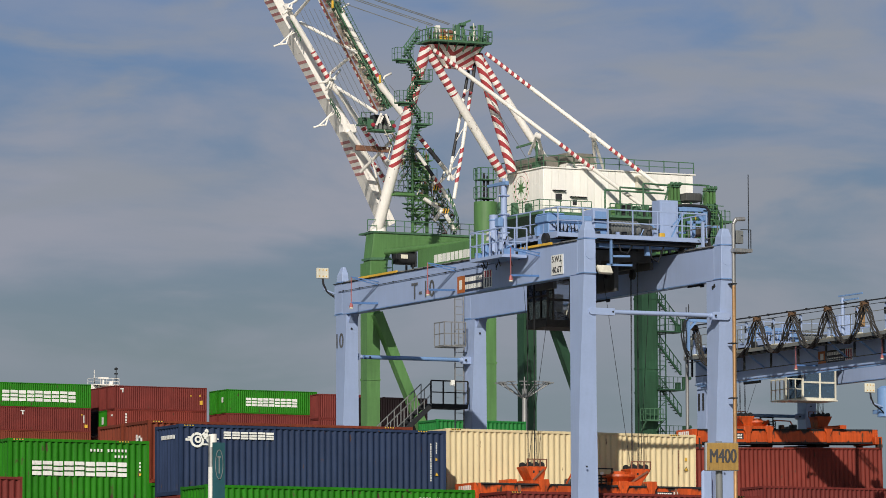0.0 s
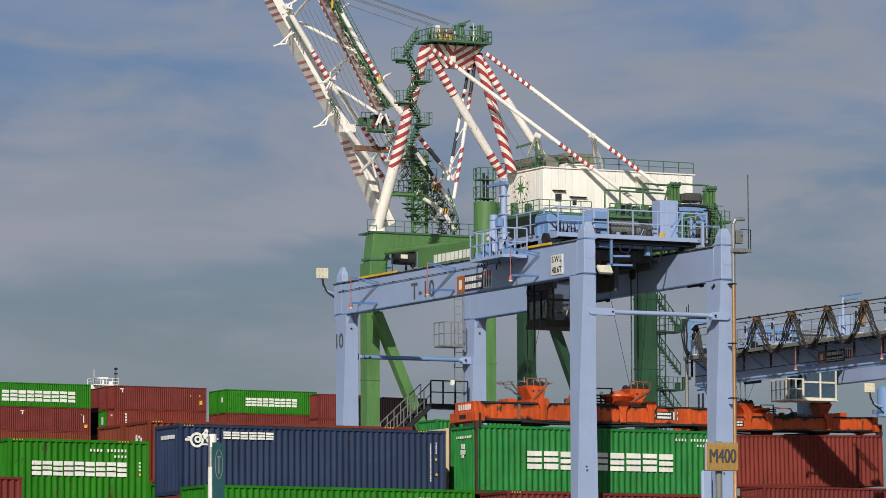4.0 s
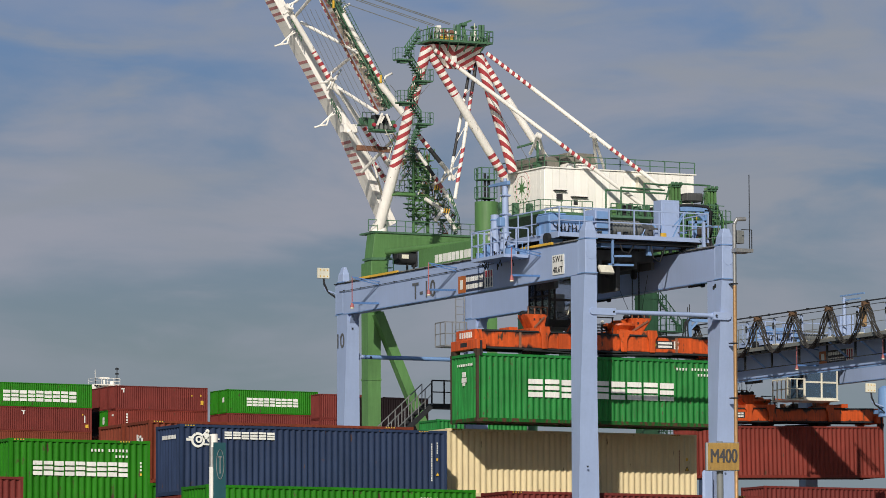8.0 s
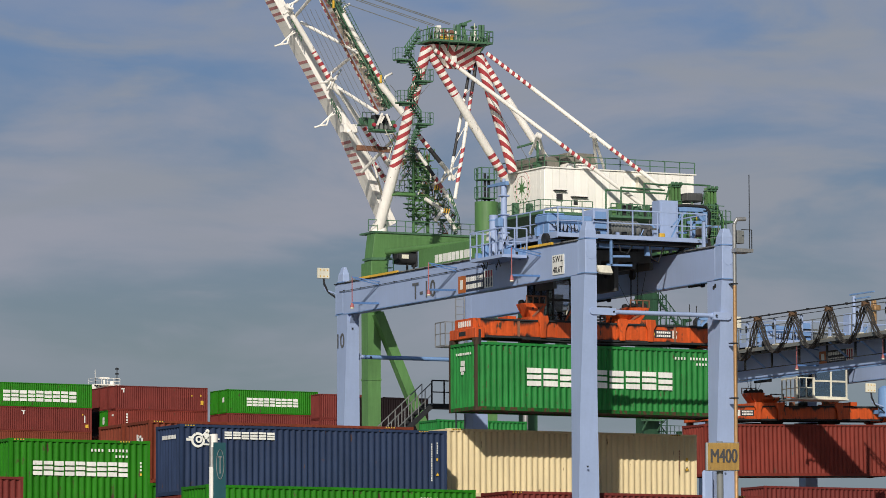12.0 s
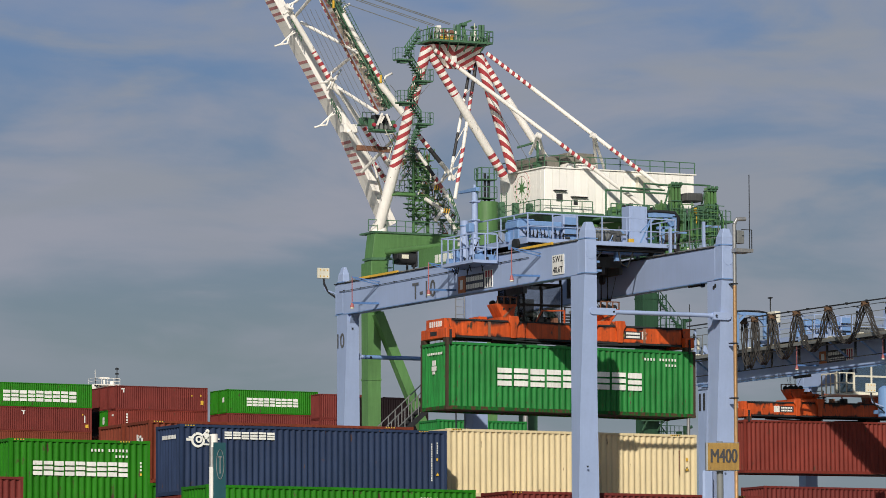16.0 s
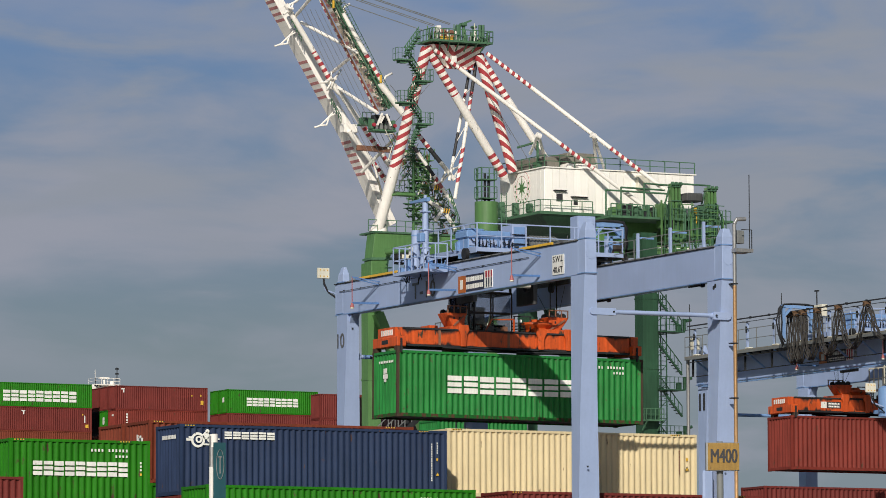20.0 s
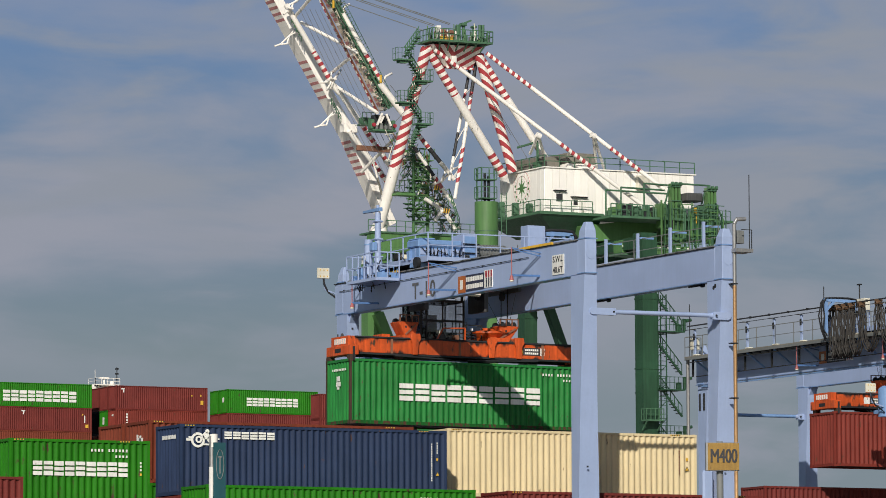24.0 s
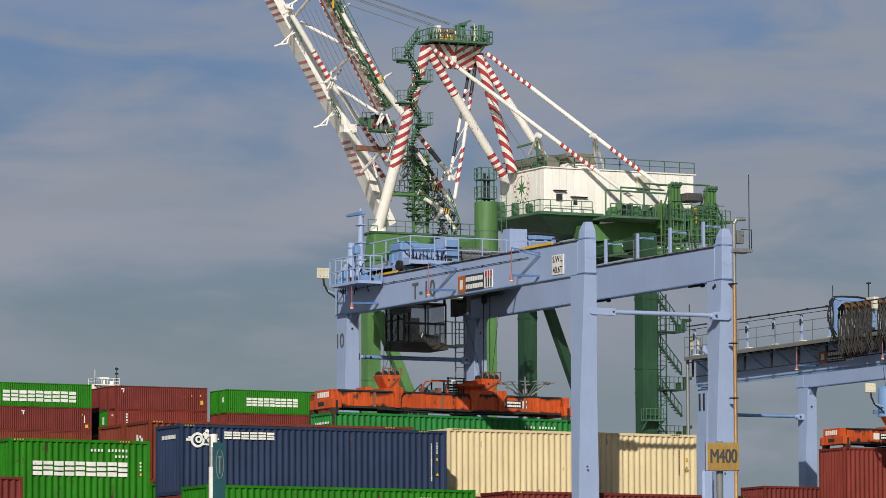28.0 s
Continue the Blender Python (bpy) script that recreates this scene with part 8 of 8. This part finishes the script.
    bm.to_mesh(me), bm.free()
    me.materials.append(m)
    return tagged(new("cloud_backdrop", me), "thin grey cloud drifting across the blue sky", "sky", kind="structure")


clouds = cloud_sheet()


# ---- what moves ----
def motions():
    lift = ((0.0, 187.04, 10.74), (0.5, 187.03, 11.15), (1.0, 187.03, 11.55), (1.5, 187.03, 11.99), (2.0, 187.03, 12.42), (2.5, 187.02, 12.83),
            (3.0, 187.02, 13.27), (3.5, 187.02, 13.72), (4.5, 187.0, 14.60), (5.5, 187.0, 15.48), (6.0, 187.0, 15.94), (6.5, 187.0, 16.36), (7.0, 186.99, 16.77),
            (7.5, 186.99, 17.05), (8.0, 186.99, 17.20), (8.5, 186.99, 17.27), (9.5, 186.99, 17.38), (10.5, 186.99, 17.50), (11.5, 186.99, 17.61),
            (12.0, 187.12, 17.68), (12.5, 187.30, 17.74), (13.5, 187.74, 17.83), (14.5, 188.33, 17.87), (15.0, 188.75, 17.87), (15.5, 189.25, 17.87), (16.0, 189.80, 17.87),
            (17.0, 190.97, 17.86), (18.0, 192.13, 17.86), (19.0, 193.28, 17.84), (20.0, 194.47, 17.83), (21.0, 195.69, 17.82), (21.5, 196.29, 17.81),
            (23.5, 198.55, 17.80), (24.0, 199.14, 17.78), (24.5, 199.64, 17.73), (25.0, 200.02, 17.61), (25.5, 200.33, 17.40), (26.0, 200.54, 17.10),
            (26.5, 200.70, 16.75), (27.0, 200.79, 16.35), (27.5, 200.84, 15.94), (28.0, 200.85, 15.51))
    walk(trolley_a, [(t, pose(103.3, y + 1.0, 21.6)) for t, y, z in lift])
    # the load hangs a touch lower at one end once the trolley runs
    dip = [0.35 * min(1.0, max(0.0, (t - 11.5) / 3.5)) for t, y, z in lift]
    walk(spreader_a, [(t, pose(B2 + 6.1, y + 1.0, z - 6.1 * math.sin(radians(q)), 0, q, 0)) for (t, y, z), q in zip(lift, dip)])
    walk(carried_a, [(t, pose(B2, y - 0.22, z - HIGH, 0, q, 0)) for (t, y, z), q in zip(lift, dip)])
    second = ((0.0, 240.0, 18.42), (0.5, 239.96, 18.62), (1.0, 239.95, 18.80), (1.5, 239.95, 18.86), (2.5, 239.93, 18.93), (3.5, 239.93, 19.05), (5.5, 239.93, 19.31),
              (7.0, 239.92, 19.50), (8.0, 239.92, 19.60), (9.0, 239.92, 19.66), (10.0, 239.84, 19.66), (10.5, 239.68, 19.66), (11.0, 239.46, 19.65), (11.5, 239.20, 19.65),
              (12.0, 238.93, 19.65), (12.5, 238.60, 19.65), (14.5, 236.58, 19.65), (15.0, 235.98, 19.65), (16.0, 234.72, 19.65), (17.0, 233.50, 19.63), (18.0, 232.27, 19.62),
              (19.0, 231.04, 19.61), (20.0, 229.82, 19.61), (21.0, 228.62, 19.60), (21.5, 228.01, 19.59), (23.5, 225.84, 19.59), (24.0, 225.46, 19.58), (24.5, 225.14, 19.57),
              (25.0, 224.87, 19.48), (25.5, 224.69, 19.26), (26.0, 224.58, 18.94), (26.5, 224.55, 18.58), (27.0, 224.53, 18.27), (28.0, 224.53, 17.65))
    walk(trolley_b, [(t, pose(141.2 + 3.76, y + 1.23, 22.05)) for t, y, z in second])
    # the second load hangs a little low at one end until its trolley runs steadily
    trim = [1.19 * min(1.0, max(0.0, (17.5 - t) / 4.0)) for t, y, z in second]
    walk(spreader_b, [(t, pose(138.41 + 6.1, y + 1.23, z - 1.58 + 6.1 * math.sin(radians(q)), 0, q, 180)) for (t, y, z), q in zip(second, trim)])
    walk(carried_b, [(t, pose(138.41, y + 0.01, z - 1.58 - HIGH * math.cos(radians(q)), 0, -q, 0)) for (t, y, z), q in zip(second, trim)])
    # ropes pay out: four lengths share the drop between trolley and spreader
    for falls, rows, top, less in ((ropes_a, lift, 22.3, 0.0), (ropes_b, second, 22.75, 1.58)):
        for i, rope in falls:
            walk(rope, [(t, pose(0, 0, i * max(top - (z - less + 1.9) - ROPE, 0.0) / 3)) for t, y, z in rows])
    for falls, rows, top, less in ((sway_a, lift, 22.2, 0.0), (sway_b, second, 22.65, 1.58)):
        for foot, head, i, rope in falls:
            keys = []
            for t, y, z in rows:
                h = top - (z - less + 1.9)
                a, r = math.atan2(head - foot, h), math.hypot(head - foot, h)
                o = i * max(r - ROPE, 0.0) / 4
                keys.append((t, pose(foot + o * math.sin(a), 0, 1.9 + o * math.cos(a), 0, math.degrees(a), 0)))
            walk(rope, keys)
    # cable loops close up as the second trolley comes nearer: the leading ones first
    def carriers(far):
        pushed, reach = max(0.0, 242.9 - far), 0.0
        short = [0.0] * 6
        while sum(short) < pushed and reach < 30:
            reach += 0.02
            short = [min(3.05, max(0.0, 0.7 * (reach - k))) for k in range(6)]
        return [min(242.9, far) - sum(3.7 - d for d in short[:k]) for k in range(7)]

    for i, loop in enumerate(loops):
        rows = []
        for t, y, z in second:
            at = carriers(y + 1.23 + 1.07)
            lean = math.degrees(math.asin(min((at[i // 2] - at[i // 2 + 1]) / 2 / STRAND, 0.95)))
            rows.append((t, pose(CX - 1.42, at[(i + 1) // 2], CZ + 1.6, -lean if i % 2 == 0 else lean)))
        walk(loop, rows)
    a = radians(YAW)
    walk(clouds, [(t, pose(4300 * math.sin(a) + 0.9 * t * math.cos(a), 4300 * math.cos(a) - 0.9 * t * math.sin(a), 0, 0, 0, -YAW)) for t in (0.0, 9.0, 18.0, 28.0)])


motions()
